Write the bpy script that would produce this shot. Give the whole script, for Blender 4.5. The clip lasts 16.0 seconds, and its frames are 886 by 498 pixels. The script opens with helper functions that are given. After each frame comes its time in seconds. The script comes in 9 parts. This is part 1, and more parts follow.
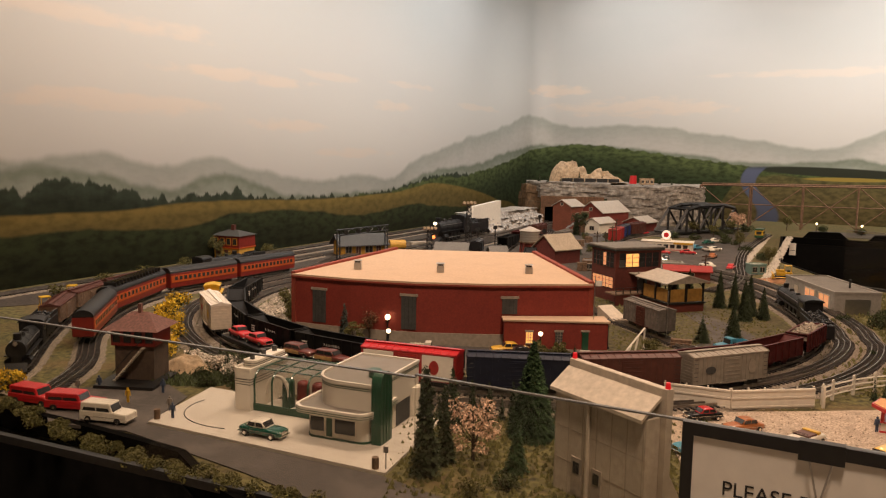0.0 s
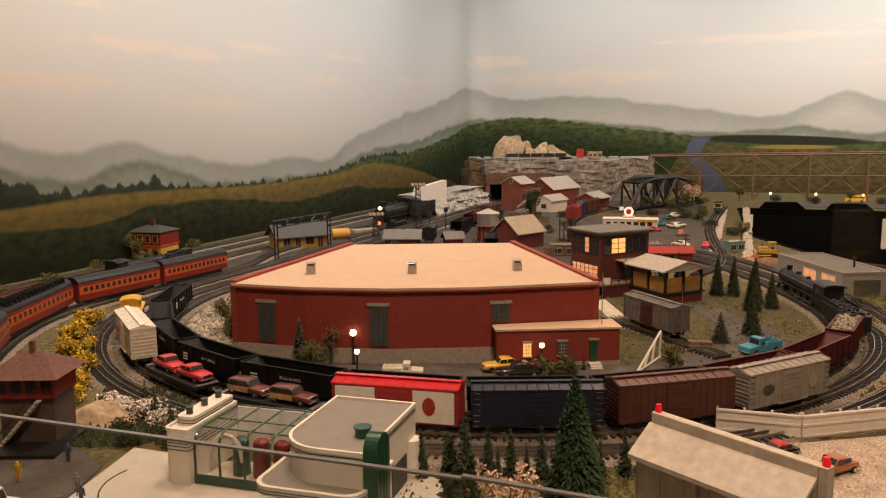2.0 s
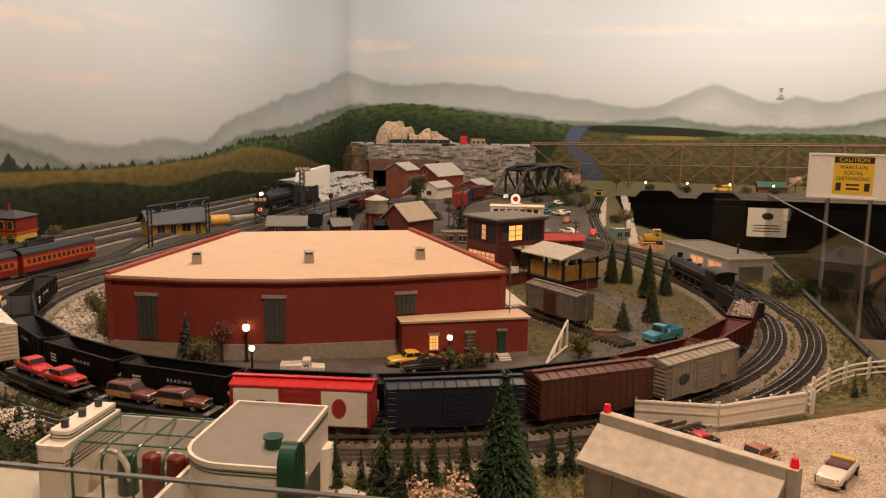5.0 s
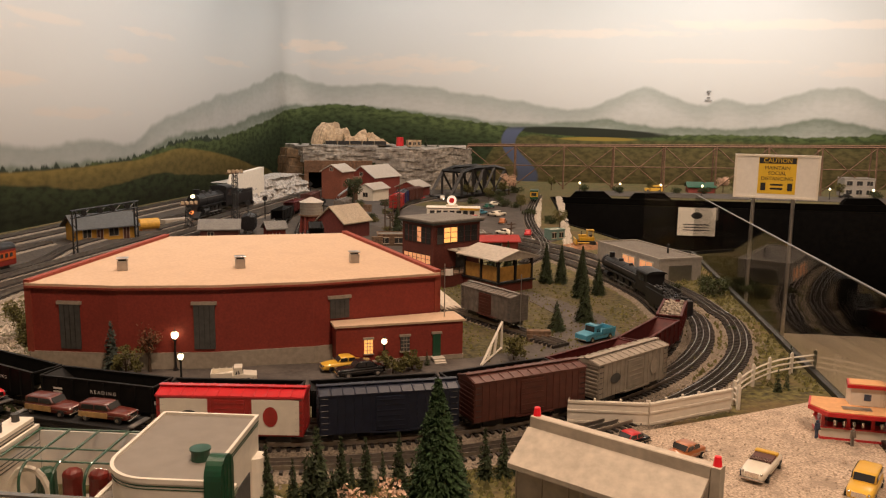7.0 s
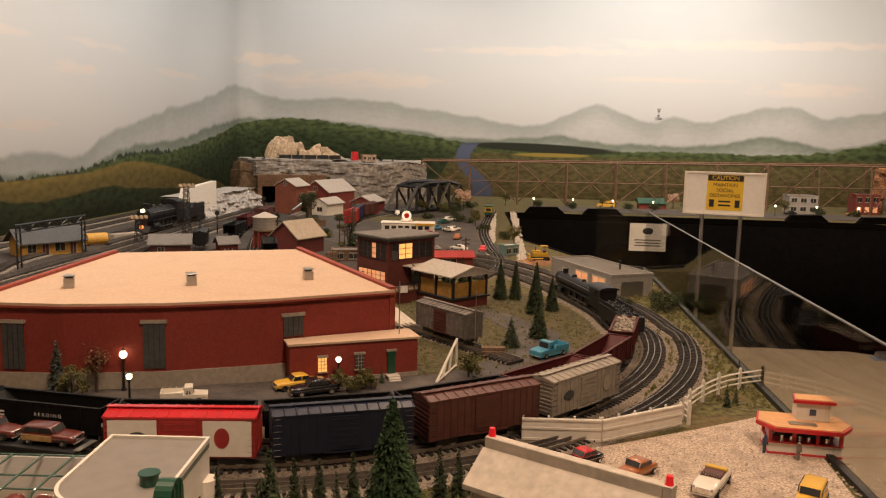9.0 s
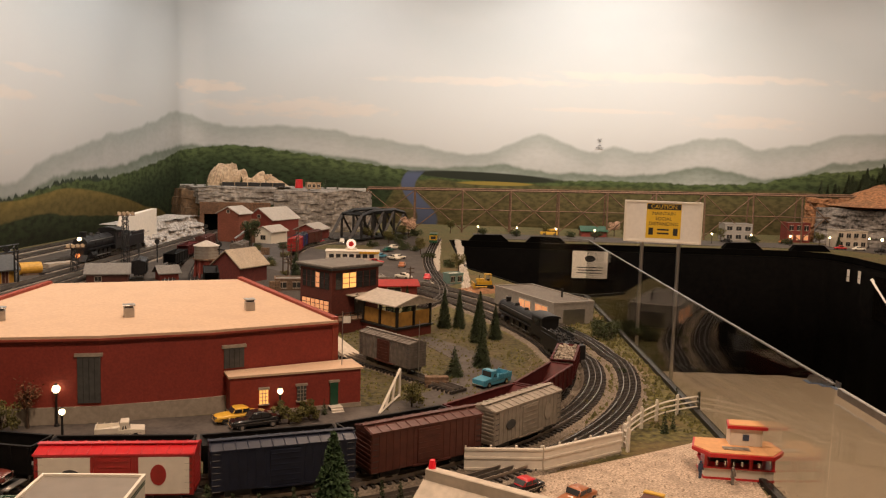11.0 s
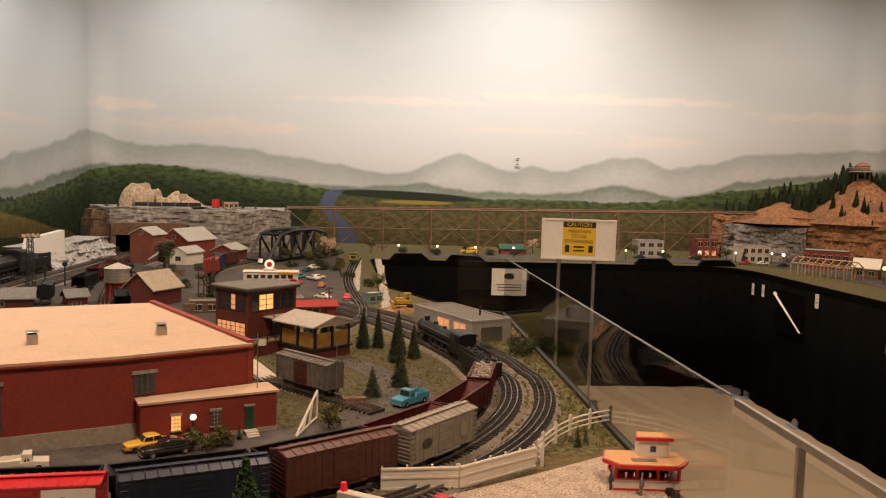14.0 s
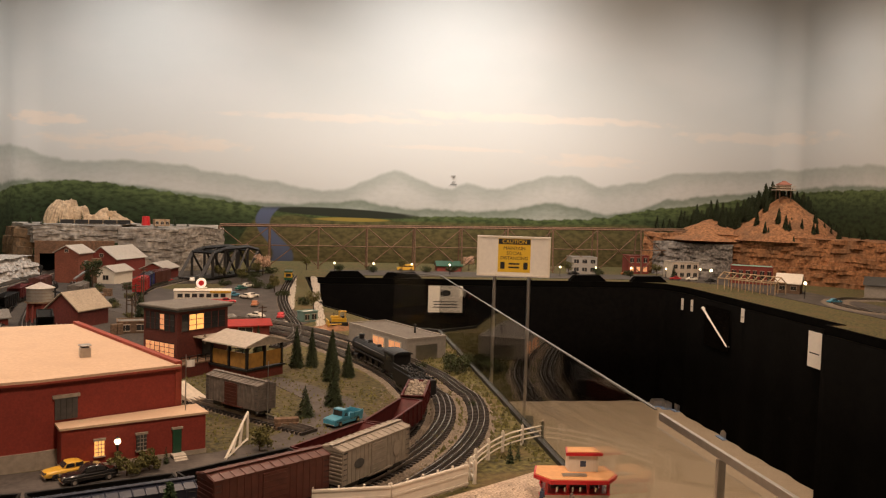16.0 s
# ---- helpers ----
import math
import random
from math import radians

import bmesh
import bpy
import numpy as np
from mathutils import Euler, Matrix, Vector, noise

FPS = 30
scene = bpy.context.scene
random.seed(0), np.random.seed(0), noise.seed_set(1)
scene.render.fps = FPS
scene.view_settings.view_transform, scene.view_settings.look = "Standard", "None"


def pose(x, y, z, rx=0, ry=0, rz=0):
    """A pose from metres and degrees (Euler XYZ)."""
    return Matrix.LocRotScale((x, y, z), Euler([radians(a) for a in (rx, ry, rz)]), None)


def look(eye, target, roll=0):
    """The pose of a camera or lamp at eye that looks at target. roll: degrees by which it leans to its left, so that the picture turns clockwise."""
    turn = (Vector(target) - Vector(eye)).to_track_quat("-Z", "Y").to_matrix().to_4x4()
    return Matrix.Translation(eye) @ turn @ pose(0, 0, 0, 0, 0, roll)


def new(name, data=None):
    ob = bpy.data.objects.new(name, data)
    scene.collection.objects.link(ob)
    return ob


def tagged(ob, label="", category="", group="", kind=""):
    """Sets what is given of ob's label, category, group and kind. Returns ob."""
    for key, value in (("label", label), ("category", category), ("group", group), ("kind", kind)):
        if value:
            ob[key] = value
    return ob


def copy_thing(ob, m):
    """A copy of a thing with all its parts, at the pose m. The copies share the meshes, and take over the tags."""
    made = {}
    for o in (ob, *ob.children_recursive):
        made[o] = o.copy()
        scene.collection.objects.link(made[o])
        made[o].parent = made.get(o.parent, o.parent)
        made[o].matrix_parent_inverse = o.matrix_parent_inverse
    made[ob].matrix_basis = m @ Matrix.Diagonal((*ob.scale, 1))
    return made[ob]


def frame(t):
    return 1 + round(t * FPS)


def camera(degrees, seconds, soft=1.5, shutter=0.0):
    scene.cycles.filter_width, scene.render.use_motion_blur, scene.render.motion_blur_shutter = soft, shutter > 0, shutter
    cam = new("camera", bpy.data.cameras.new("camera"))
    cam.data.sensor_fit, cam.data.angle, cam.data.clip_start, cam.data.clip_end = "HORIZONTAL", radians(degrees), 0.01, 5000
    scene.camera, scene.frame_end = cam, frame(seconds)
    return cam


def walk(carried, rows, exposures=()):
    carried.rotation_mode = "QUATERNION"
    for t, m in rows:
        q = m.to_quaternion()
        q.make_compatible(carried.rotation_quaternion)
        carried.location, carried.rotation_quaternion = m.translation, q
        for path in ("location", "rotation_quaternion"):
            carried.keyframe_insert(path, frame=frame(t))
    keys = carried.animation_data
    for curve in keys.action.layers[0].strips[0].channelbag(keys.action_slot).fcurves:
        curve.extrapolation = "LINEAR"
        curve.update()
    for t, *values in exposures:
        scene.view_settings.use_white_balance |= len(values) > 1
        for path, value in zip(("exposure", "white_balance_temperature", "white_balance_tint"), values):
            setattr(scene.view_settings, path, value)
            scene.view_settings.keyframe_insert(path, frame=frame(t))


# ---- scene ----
cam = camera(57.6, 16.0, soft=1.2)
METRES, EYE, TILT, LEAN, TURN = 0.8, 0.6, -3.0, 1.4, 0.0
ROWS = [
    (0.0, 0.0, 0.0, 0.0, 0.16, -3.73, -2.43),
    (0.5, 0.0133, 0.1499, 0.0127, 0.37, -3.59, -2.54),
    (1.0, 0.0066, 0.3016, 0.0134, 0.86, -3.6, -2.75),
    (1.5, -0.0547, 0.4352, 0.0156, -1.18, -4.58, -1.79),
    (2.0, -0.1565, 0.576, 0.0226, -5.22, -5.19, -0.59),
    (2.5, -0.2088, 0.6467, 0.0092, -7.73, -5.63, -0.6),
    (3.0, -0.1775, 0.6792, 0.0116, -7.74, -5.95, -1.23),
    (3.5, -0.1553, 0.7092, 0.0081, -7.35, -5.82, -1.58),
    (4.0, -0.1679, 0.7299, 0.012, -9.63, -5.71, -1.38),
    (4.5, -0.2099, 0.7359, 0.012, -12.13, -5.73, -1.33),
    (5.0, -0.2239, 0.7313, 0.0095, -14.08, -5.95, -1.37),
    (7.5, -0.2055, 0.7389, 0.0177, -19.26, -5.67, -1.18),
    (8.0, -0.2062, 0.741, 0.0195, -20.1, -5.53, -1.21),
    (10.5, -0.2097, 0.7232, 0.0353, -24.36, -3.04, -1.88),
    (11.0, -0.2053, 0.7203, 0.0369, -25.51, -2.71, -1.7),
    (11.5, -0.2019, 0.7211, 0.0394, -26.58, -2.51, -1.62),
    (12.0, -0.1987, 0.7215, 0.0405, -27.44, -2.32, -1.6),
    (12.5, -0.1982, 0.7205, 0.0396, -28.25, -2.14, -1.56),
    (13.0, -0.1978, 0.7138, 0.0401, -29.12, -1.99, -1.55),
    (13.5, -0.1998, 0.7006, 0.0449, -30.05, -1.67, -1.45),
    (14.0, -0.1972, 0.6918, 0.0453, -31.03, -1.28, -1.28),
    (14.5, -0.194, 0.6876, 0.045, -32.17, -0.94, -1.2),
    (15.0, -0.1855, 0.6832, 0.0455, -33.41, -0.61, -1.18),
    (15.5, -0.1825, 0.6795, 0.0455, -34.67, -0.27, -1.18),
    (16.0, -0.1871, 0.6773, 0.0496, -35.44, 0.01, -1.12),
]
walk(cam, [(t, pose(0, 0, EYE, TILT, LEAN, TURN) @ pose(METRES * x, METRES * y, METRES * z, 90 + pitch, roll, yaw)) for t, x, y, z, yaw, pitch, roll in ROWS])

# ---- light ----
CORNER_XY = Vector((0.985, 9.0))
world = bpy.data.worlds.new("world")
scene.world = world
world.use_nodes = True
world.node_tree.nodes["Background"].inputs[0].default_value = (1.0, 0.85, 0.68, 1)
world.node_tree.nodes["Background"].inputs[1].default_value = 0.04


def lamp(name, kind, place, target, power, colour, size=0.3, cone=60, blend=0.8):
    data = bpy.data.lights.new(name, kind)
    data.energy, data.color = power, colour
    if kind == "AREA":
        data.shape, data.size = "DISK", size
    else:
        data.shadow_soft_size = size
    if kind == "SPOT":
        data.spot_size, data.spot_blend = radians(cone), blend
    ob = new(name, data)
    ob.matrix_basis = look(place, target)
    return ob


WARM = (1.0, 0.715, 0.52)
for place, target, power in (
        ((0.35, 0.1, 3.1), (0.35, 1.6, 0), 80), ((0.2, 2.3, 3.1), (0.2, 2.5, 0), 44), ((-1.2, 3.0, 3.1), (-0.9, 3.0, 0), 32),
        ((1.6, 4.4, 3.1), (1.4, 4.8, 0), 62), ((4.3, 3.9, 3.1), (5.0, 4.6, 0), 80)):
    lamp("ceiling_lamp", "AREA", place, target, power, WARM, 0.5)
# wall washers that light the mural; the one at 6.9 is an added, unseen fill
WASH = (1.0, 0.90, 0.83)
COOL = (0.94, 0.98, 1.0)
for s, off, z, power, cone in ((4.1, 2.3, 1.3, 450, 100), (1.3, 1.7, 1.1, 195, 105), (6.9, 1.9, 0.6, 105, 100)):
    p, q = CORNER_XY + Vector((0.8944, -0.4472)) * s - Vector((0.4472, 0.8944)) * off, CORNER_XY + Vector((0.8944, -0.4472)) * s
    lamp("wall_washer", "SPOT", (p.x, p.y, 3.12), (q.x, q.y, z), power, WASH, 0.12, cone, 1.0)
for s, off, z, power, cone in ((-2.6, 1.9, 0.9, 172, 108), (-5.2, 1.9, 0.8, 150, 112)):
    p, q = CORNER_XY + Vector((0.4472, 0.8944)) * s + Vector((0.8944, -0.4472)) * off, CORNER_XY + Vector((0.4472, 0.8944)) * s
    lamp("wall_washer", "SPOT", (p.x, p.y, 3.12), (q.x, q.y, z), power, COOL, 0.12, cone, 1.0)

# ---- materials ----


def mat(name, colour, rough=0.6, vary=0.12, scale=40.0, bump=0.15, metal=0.0, stain=None, stain_amount=0.0, emit=0.0, coat=0.0, detail=4.0, random_tint=0.0):
    m = bpy.data.materials.new(name)
    m.use_nodes = True
    t = m.node_tree
    b = t.nodes["Principled BSDF"]
    n = t.nodes.new
    link = t.links.new
    tc = n("ShaderNodeTexCoord")
    fine = n("ShaderNodeTexNoise")
    fine.inputs["Scale"].default_value, fine.inputs["Detail"].default_value = scale, detail
    link(tc.outputs["Object"], fine.inputs["Vector"])
    wide = n("ShaderNodeTexNoise")
    wide.inputs["Scale"].default_value, wide.inputs["Detail"].default_value = scale / 9, 3
    link(tc.outputs["Object"], wide.inputs["Vector"])
    ramp = n("ShaderNodeValToRGB")
    lo = [max(0, c * (1 - vary * 1.6)) for c in colour]
    hi = [min(1, c * (1 + vary * 1.3)) for c in colour]
    ramp.color_ramp.elements[0].position, ramp.color_ramp.elements[1].position = 0.3, 0.7
    ramp.color_ramp.elements[0].color, ramp.color_ramp.elements[1].color = (*lo, 1), (*hi, 1)
    link(fine.outputs["Fac"], ramp.inputs["Fac"])
    mix = n("ShaderNodeMix")
    mix.data_type = "RGBA"
    link(ramp.outputs["Color"], mix.inputs[6])
    dark = stain or [c * 0.6 for c in colour]
    mix.inputs[7].default_value = (*dark, 1)
    sm = n("ShaderNodeMapRange")
    sm.inputs["From Min"].default_value, sm.inputs["From Max"].default_value = 0.48, 0.68
    sm.inputs["To Max"].default_value = stain_amount or min(1, vary * 2.2)
    link(wide.outputs["Fac"], sm.inputs["Value"])
    link(sm.outputs["Result"], mix.inputs[0])
    out = mix.outputs[2]
    if random_tint:
        info = n("ShaderNodeObjectInfo")
        hsv = n("ShaderNodeHueSaturation")
        mr = n("ShaderNodeMapRange")
        mr.inputs["To Min"].default_value, mr.inputs["To Max"].default_value = 1 - random_tint, 1 + random_tint
        link(info.outputs["Random"], mr.inputs["Value"])
        link(mr.outputs["Result"], hsv.inputs["Value"])
        link(out, hsv.inputs["Color"])
        out = hsv.outputs["Color"]
    link(out, b.inputs["Base Color"])
    b.inputs["Roughness"].default_value, b.inputs["Metallic"].default_value = rough, metal
    if coat:
        b.inputs["Coat Weight"].default_value = coat
    if bump:
        bp = n("ShaderNodeBump")
        bp.inputs["Strength"].default_value, bp.inputs["Distance"].default_value = bump, 0.2 / scale
        link(fine.outputs["Fac"], bp.inputs["Height"])
        link(bp.outputs["Normal"], b.inputs["Normal"])
    if emit:
        b.inputs["Emission Color"].default_value = (*colour, 1)
        b.inputs["Emission Strength"].default_value = emit
    return m


def glass_mat(name, tint=(1, 1, 1), rough=0.02):
    m = bpy.data.materials.new(name)
    m.use_nodes = True
    t = m.node_tree
    t.nodes.clear()
    out = t.nodes.new("ShaderNodeOutputMaterial")
    tr = t.nodes.new("ShaderNodeBsdfTransparent")
    tr.inputs[0].default_value = (*tint, 1)
    gl = t.nodes.new("ShaderNodeBsdfGlossy")
    gl.inputs["Roughness"].default_value = rough
    lw = t.nodes.new("ShaderNodeLayerWeight")
    lw.inputs[0].default_value = 0.5
    pw = t.nodes.new("ShaderNodeMath")
    pw.operation = "POWER"
    pw.inputs[1].default_value = 5.0
    t.links.new(lw.outputs["Facing"], pw.inputs[0])
    fr = t.nodes.new("ShaderNodeMath")
    fr.operation = "MULTIPLY_ADD"
    fr.inputs[1].default_value, fr.inputs[2].default_value = 0.7, 0.03
    t.links.new(pw.outputs[0], fr.inputs[0])
    mx = t.nodes.new("ShaderNodeMixShader")
    t.links.new(fr.outputs[0], mx.inputs[0])
    t.links.new(tr.outputs[0], mx.inputs[1])
    t.links.new(gl.outputs[0], mx.inputs[2])
    t.links.new(mx.outputs[0], out.inputs[0])
    return m


M_GRASS = mat("static_grass", (0.098, 0.086, 0.027), 0.95, 0.5, 60, 0.8, stain=(0.135, 0.085, 0.036), stain_amount=0.7)
M_GRASS2 = mat("tan_scrub", (0.15, 0.105, 0.055), 0.95, 0.4, 50, 0.8, stain=(0.075, 0.065, 0.028), stain_amount=0.7)
M_BALLAST = mat("grey_ballast", (0.20, 0.162, 0.12), 0.95, 0.45, 260, 1.0, stain=(0.16, 0.13, 0.10), stain_amount=0.6)
M_STONES = mat("ballast_stones", (0.32, 0.27, 0.21), 0.9, 0.4, 120, 0.5, random_tint=0.2)
M_ASPHALT = mat("model_asphalt", (0.064, 0.054, 0.047), 0.85, 0.2, 90, 0.3, stain=(0.13, 0.11, 0.095), stain_amount=0.5)
M_CONCRETE = mat("pale_concrete", (0.52, 0.47, 0.40), 0.8, 0.06, 70, 0.1)
M_GRAVEL = mat("tan_gravel", (0.46, 0.36, 0.27), 0.95, 0.35, 220, 1.0)
M_RED = mat("brick_red_paint", (0.225, 0.030, 0.018), 0.7, 0.1, 180, 0.3)
M_REDTRIM = mat("red_parapet", (0.26, 0.045, 0.025), 0.7, 0.1, 120, 0.2)
M_ROOF = mat("tan_roofing", (0.52, 0.365, 0.245), 0.85, 0.05, 120, 0.15, stain=(0.46, 0.325, 0.22), stain_amount=0.5)
M_STONEBAND = mat("grey_foundation", (0.33, 0.28, 0.22), 0.8, 0.1, 90, 0.2)
M_DARKGREY = mat("dark_grey_paint", (0.06, 0.06, 0.057), 0.6, 0.15, 100, 0.1)
M_GREYROOF = mat("grey_shingle", (0.16, 0.145, 0.125), 0.8, 0.2, 150, 0.3)
M_LTGREYROOF = mat("pale_tin_roof", (0.42, 0.37, 0.31), 0.55, 0.1, 90, 0.1)
M_WHITE = mat("cream_white_paint", (0.72, 0.66, 0.56), 0.5, 0.04, 60, 0.05)
M_OLDWHITE = mat("weathered_white_boards", (0.50, 0.43, 0.34), 0.75, 0.1, 80, 0.2, stain=(0.36, 0.30, 0.23), stain_amount=0.5)
M_GREEN = mat("deep_green_enamel", (0.008, 0.06, 0.028), 0.35, 0.1, 60, 0.02, coat=0.3)
M_BLACK = mat("satin_black", (0.012, 0.012, 0.012), 0.45, 0.2, 80, 0.05)
M_LOCO = mat("locomotive_black", (0.009, 0.009, 0.010), 0.42, 0.2, 90, 0.08)
M_HOPPER = mat("hopper_black", (0.0075, 0.007, 0.0065), 0.6, 0.25, 70, 0.1)
M_HOPPER.node_tree.nodes["Principled BSDF"].inputs["Specular IOR Level"].default_value = 0.2
M_CINDER = mat("dark_cinder", (0.046, 0.037, 0.029), 0.95, 0.4, 90, 0.6, stain=(0.078, 0.062, 0.047), stain_amount=0.6)
M_MEADOW = mat("olive_meadow", (0.070, 0.060, 0.022), 0.95, 0.5, 70, 0.9, stain=(0.105, 0.075, 0.036), stain_amount=0.7)
M_FLATROOF = mat("smooth_flat_roof", (0.22, 0.195, 0.165), 0.6, 0.05, 40, 0.03)
M_MAROON = mat("hopper_maroon", (0.075, 0.013, 0.012), 0.5, 0.2, 70, 0.1)
M_CLOTH = mat("black_skirting_cloth", (0.0025, 0.0023, 0.002), 0.95, 0.3, 30, 0.2)
M_MAROON.node_tree.nodes["Principled BSDF"].inputs["Specular IOR Level"].default_value = 0.25
M_CLOTH.node_tree.nodes["Principled BSDF"].inputs["Specular IOR Level"].default_value = 0.05
M_CARPET = mat("beige_carpet", (0.36, 0.29, 0.20), 0.95, 0.15, 120, 0.4, stain=(0.28, 0.22, 0.15), stain_amount=0.4)
M_CEIL = mat("off_white_ceiling", (0.7, 0.66, 0.6), 0.9, 0.03, 20, 0.05)
M_PLAINWALL = mat("grey_wall_paint", (0.45, 0.43, 0.40), 0.85, 0.05, 15, 0.05)
M_RAIL = mat("worn_steel_rail", (0.42, 0.38, 0.34), 0.32, 0.15, 60, 0.05, metal=0.9)
M_TIE = mat("black_ties", (0.03, 0.024, 0.020), 0.8, 0.3, 120, 0.2)
M_ROCK = mat("grey_rock", (0.30, 0.27, 0.23), 0.9, 0.35, 30, 0.9, stain=(0.13, 0.115, 0.10), stain_amount=0.7)
M_TANROCK = mat("tan_rock", (0.40, 0.29, 0.18), 0.9, 0.25, 40, 0.9, stain=(0.30, 0.20, 0.11), stain_amount=0.5)
M_ORANGEROCK = mat("orange_sandstone", (0.29, 0.135, 0.058), 0.95, 0.35, 45, 0.9, stain=(0.15, 0.085, 0.045), stain_amount=0.7)
M_RUST = mat("rusty_trestle", (0.15, 0.085, 0.047), 0.8, 0.25, 60, 0.2)
M_PINE = mat("pine_needles", (0.036, 0.050, 0.018), 0.9, 0.4, 160, 0.3)
M_LEAF = mat("leaf_green", (0.115, 0.105, 0.028), 0.9, 0.5, 200, 0.3)
M_BUSH = mat("bush_green", (0.045, 0.058, 0.018), 0.95, 0.5, 200, 0.3)
M_YELLOWF = mat("yellow_blossom", (0.62, 0.40, 0.02), 0.9, 0.3, 200, 0.2)
M_WHITEF = mat("white_blossom", (0.75, 0.66, 0.56), 0.9, 0.15, 200, 0.2)
M_PINKF = mat("pink_blossom", (0.70, 0.47, 0.33), 0.9, 0.25, 200, 0.2)
M_BARK = mat("bark_brown", (0.07, 0.045, 0.028), 0.9, 0.3, 200, 0.4)
M_WOOD = mat("weathered_timber", (0.16, 0.10, 0.06), 0.85, 0.3, 90, 0.3)
M_GREYBOX = mat("weathered_grey_boxcar", (0.145, 0.125, 0.105), 0.75, 0.2, 70, 0.2)
M_BOXRED = mat("boxcar_red", (0.33, 0.022, 0.018), 0.4, 0.12, 60, 0.05)
M_BRIGHTRED = mat("bright_red", (0.50, 0.015, 0.02), 0.3, 0.06, 60, 0.02, coat=0.4)
M_BOXBROWN = mat("boxcar_brown", (0.085, 0.026, 0.018), 0.5, 0.15, 70, 0.1)
M_BOXNAVY = mat("boxcar_navy", (0.012, 0.015, 0.03), 0.45, 0.15, 70, 0.05)
M_BOXBLUE = mat("boxcar_blue", (0.016, 0.035, 0.17), 0.45, 0.12, 70, 0.05)
M_BOXCREAM = mat("boxcar_cream", (0.62, 0.54, 0.42), 0.5, 0.07, 70, 0.05)
M_BOXGREY = mat("refrigerator_car_grey", (0.28, 0.24, 0.19), 0.55, 0.1, 70, 0.05)
M_ORANGE = mat("coach_orange", (0.42, 0.075, 0.010), 0.4, 0.1, 60, 0.03)
M_COACHRED = mat("coach_red", (0.17, 0.015, 0.009), 0.4, 0.1, 60, 0.03)
M_YELLOW = mat("station_yellow", (0.50, 0.27, 0.035), 0.6, 0.12, 70, 0.1)
M_DOZER = mat("machine_yellow", (0.58, 0.34, 0.02), 0.45, 0.12, 60, 0.05)
M_TIRE = mat("black_rubber", (0.012, 0.012, 0.012), 0.8, 0.2, 90, 0.05)
M_CHROME = mat("chrome", (0.72, 0.70, 0.66), 0.18, 0.03, 50, 0.0, metal=1.0)
M_CARGLASS = mat("dark_car_glass", (0.03, 0.03, 0.03), 0.08, 0.05, 30, 0.0)
M_STEEL = mat("brushed_steel", (0.45, 0.43, 0.40), 0.35, 0.06, 80, 0.03, metal=0.9)
M_GREYBLOCK = mat("grey_block_wall", (0.30, 0.275, 0.24), 0.8, 0.08, 90, 0.15)
M_PAPER = mat("white_paper", (0.74, 0.70, 0.63), 0.7, 0.03, 40, 0.02)
M_SIGNYELLOW = mat("sign_yellow", (0.72, 0.46, 0.03), 0.6, 0.03, 40, 0.0)
M_INK = mat("black_print", (0.015, 0.015, 0.015), 0.7, 0.1, 40, 0.0)
M_GLOW = mat("lit_globe", (1.0, 0.80, 0.45), 0.4, 0.02, 40, 0.0, emit=5.0)
M_WINGLOW = mat("lit_window", (1.0, 0.50, 0.14), 0.5, 0.15, 60, 0.0, emit=0.85)
M_ROOMGLOW = mat("lit_interior", (0.85, 0.36, 0.16), 0.7, 0.3, 40, 0.0, emit=0.55)
M_GLASS = glass_mat("clear_acrylic", (0.93, 0.93, 0.91))
M_THINGLASS = glass_mat("model_glazing", (0.86, 0.85, 0.82), 0.05)

# ---- mesh helpers ----


def box(bm, x0, x1, y0, y1, z0, z1, m=None):
    r = bmesh.ops.create_cube(bm, size=1.0)
    q = Matrix.Translation(((x0 + x1) / 2, (y0 + y1) / 2, (z0 + z1) / 2)) @ Matrix.Diagonal((abs(x1 - x0), abs(y1 - y0), abs(z1 - z0), 1))
    bmesh.ops.transform(bm, matrix=(m @ q) if m else q, verts=r["verts"])
    return r["verts"]


def cyl(bm, place, r, h, seg=12, r2=None, m=None, axis="Z"):
    v = bmesh.ops.create_cone(bm, cap_ends=True, segments=seg, radius1=r, radius2=r if r2 is None else r2, depth=h)["verts"]
    q = Matrix.Translation((0, 0, h / 2))
    if axis == "X":
        q = Matrix.Rotation(radians(90), 4, "Y")
    if axis == "Y":
        q = Matrix.Rotation(radians(90), 4, "X")
    q = Matrix.Translation(place) @ q
    bmesh.ops.transform(bm, matrix=(m @ q) if m else q, verts=v)
    return v


def rod(bm, a, b, r, seg=6, r2=None):
    a, b = Vector(a), Vector(b)
    d = b - a
    v = bmesh.ops.create_cone(bm, cap_ends=True, segments=seg, radius1=r, radius2=r if r2 is None else r2, depth=d.length)["verts"]
    bmesh.ops.transform(bm, matrix=Matrix.Translation((a + b) / 2) @ d.to_track_quat("Z", "Y").to_matrix().to_4x4(), verts=v)
    return v


def ball(bm, place, r, sub=2, sz=1.0):
    v = bmesh.ops.create_icosphere(bm, subdivisions=sub, radius=r)["verts"]
    bmesh.ops.transform(bm, matrix=Matrix.Translation(place) @ Matrix.Diagonal((1, 1, sz, 1)), verts=v)
    return v


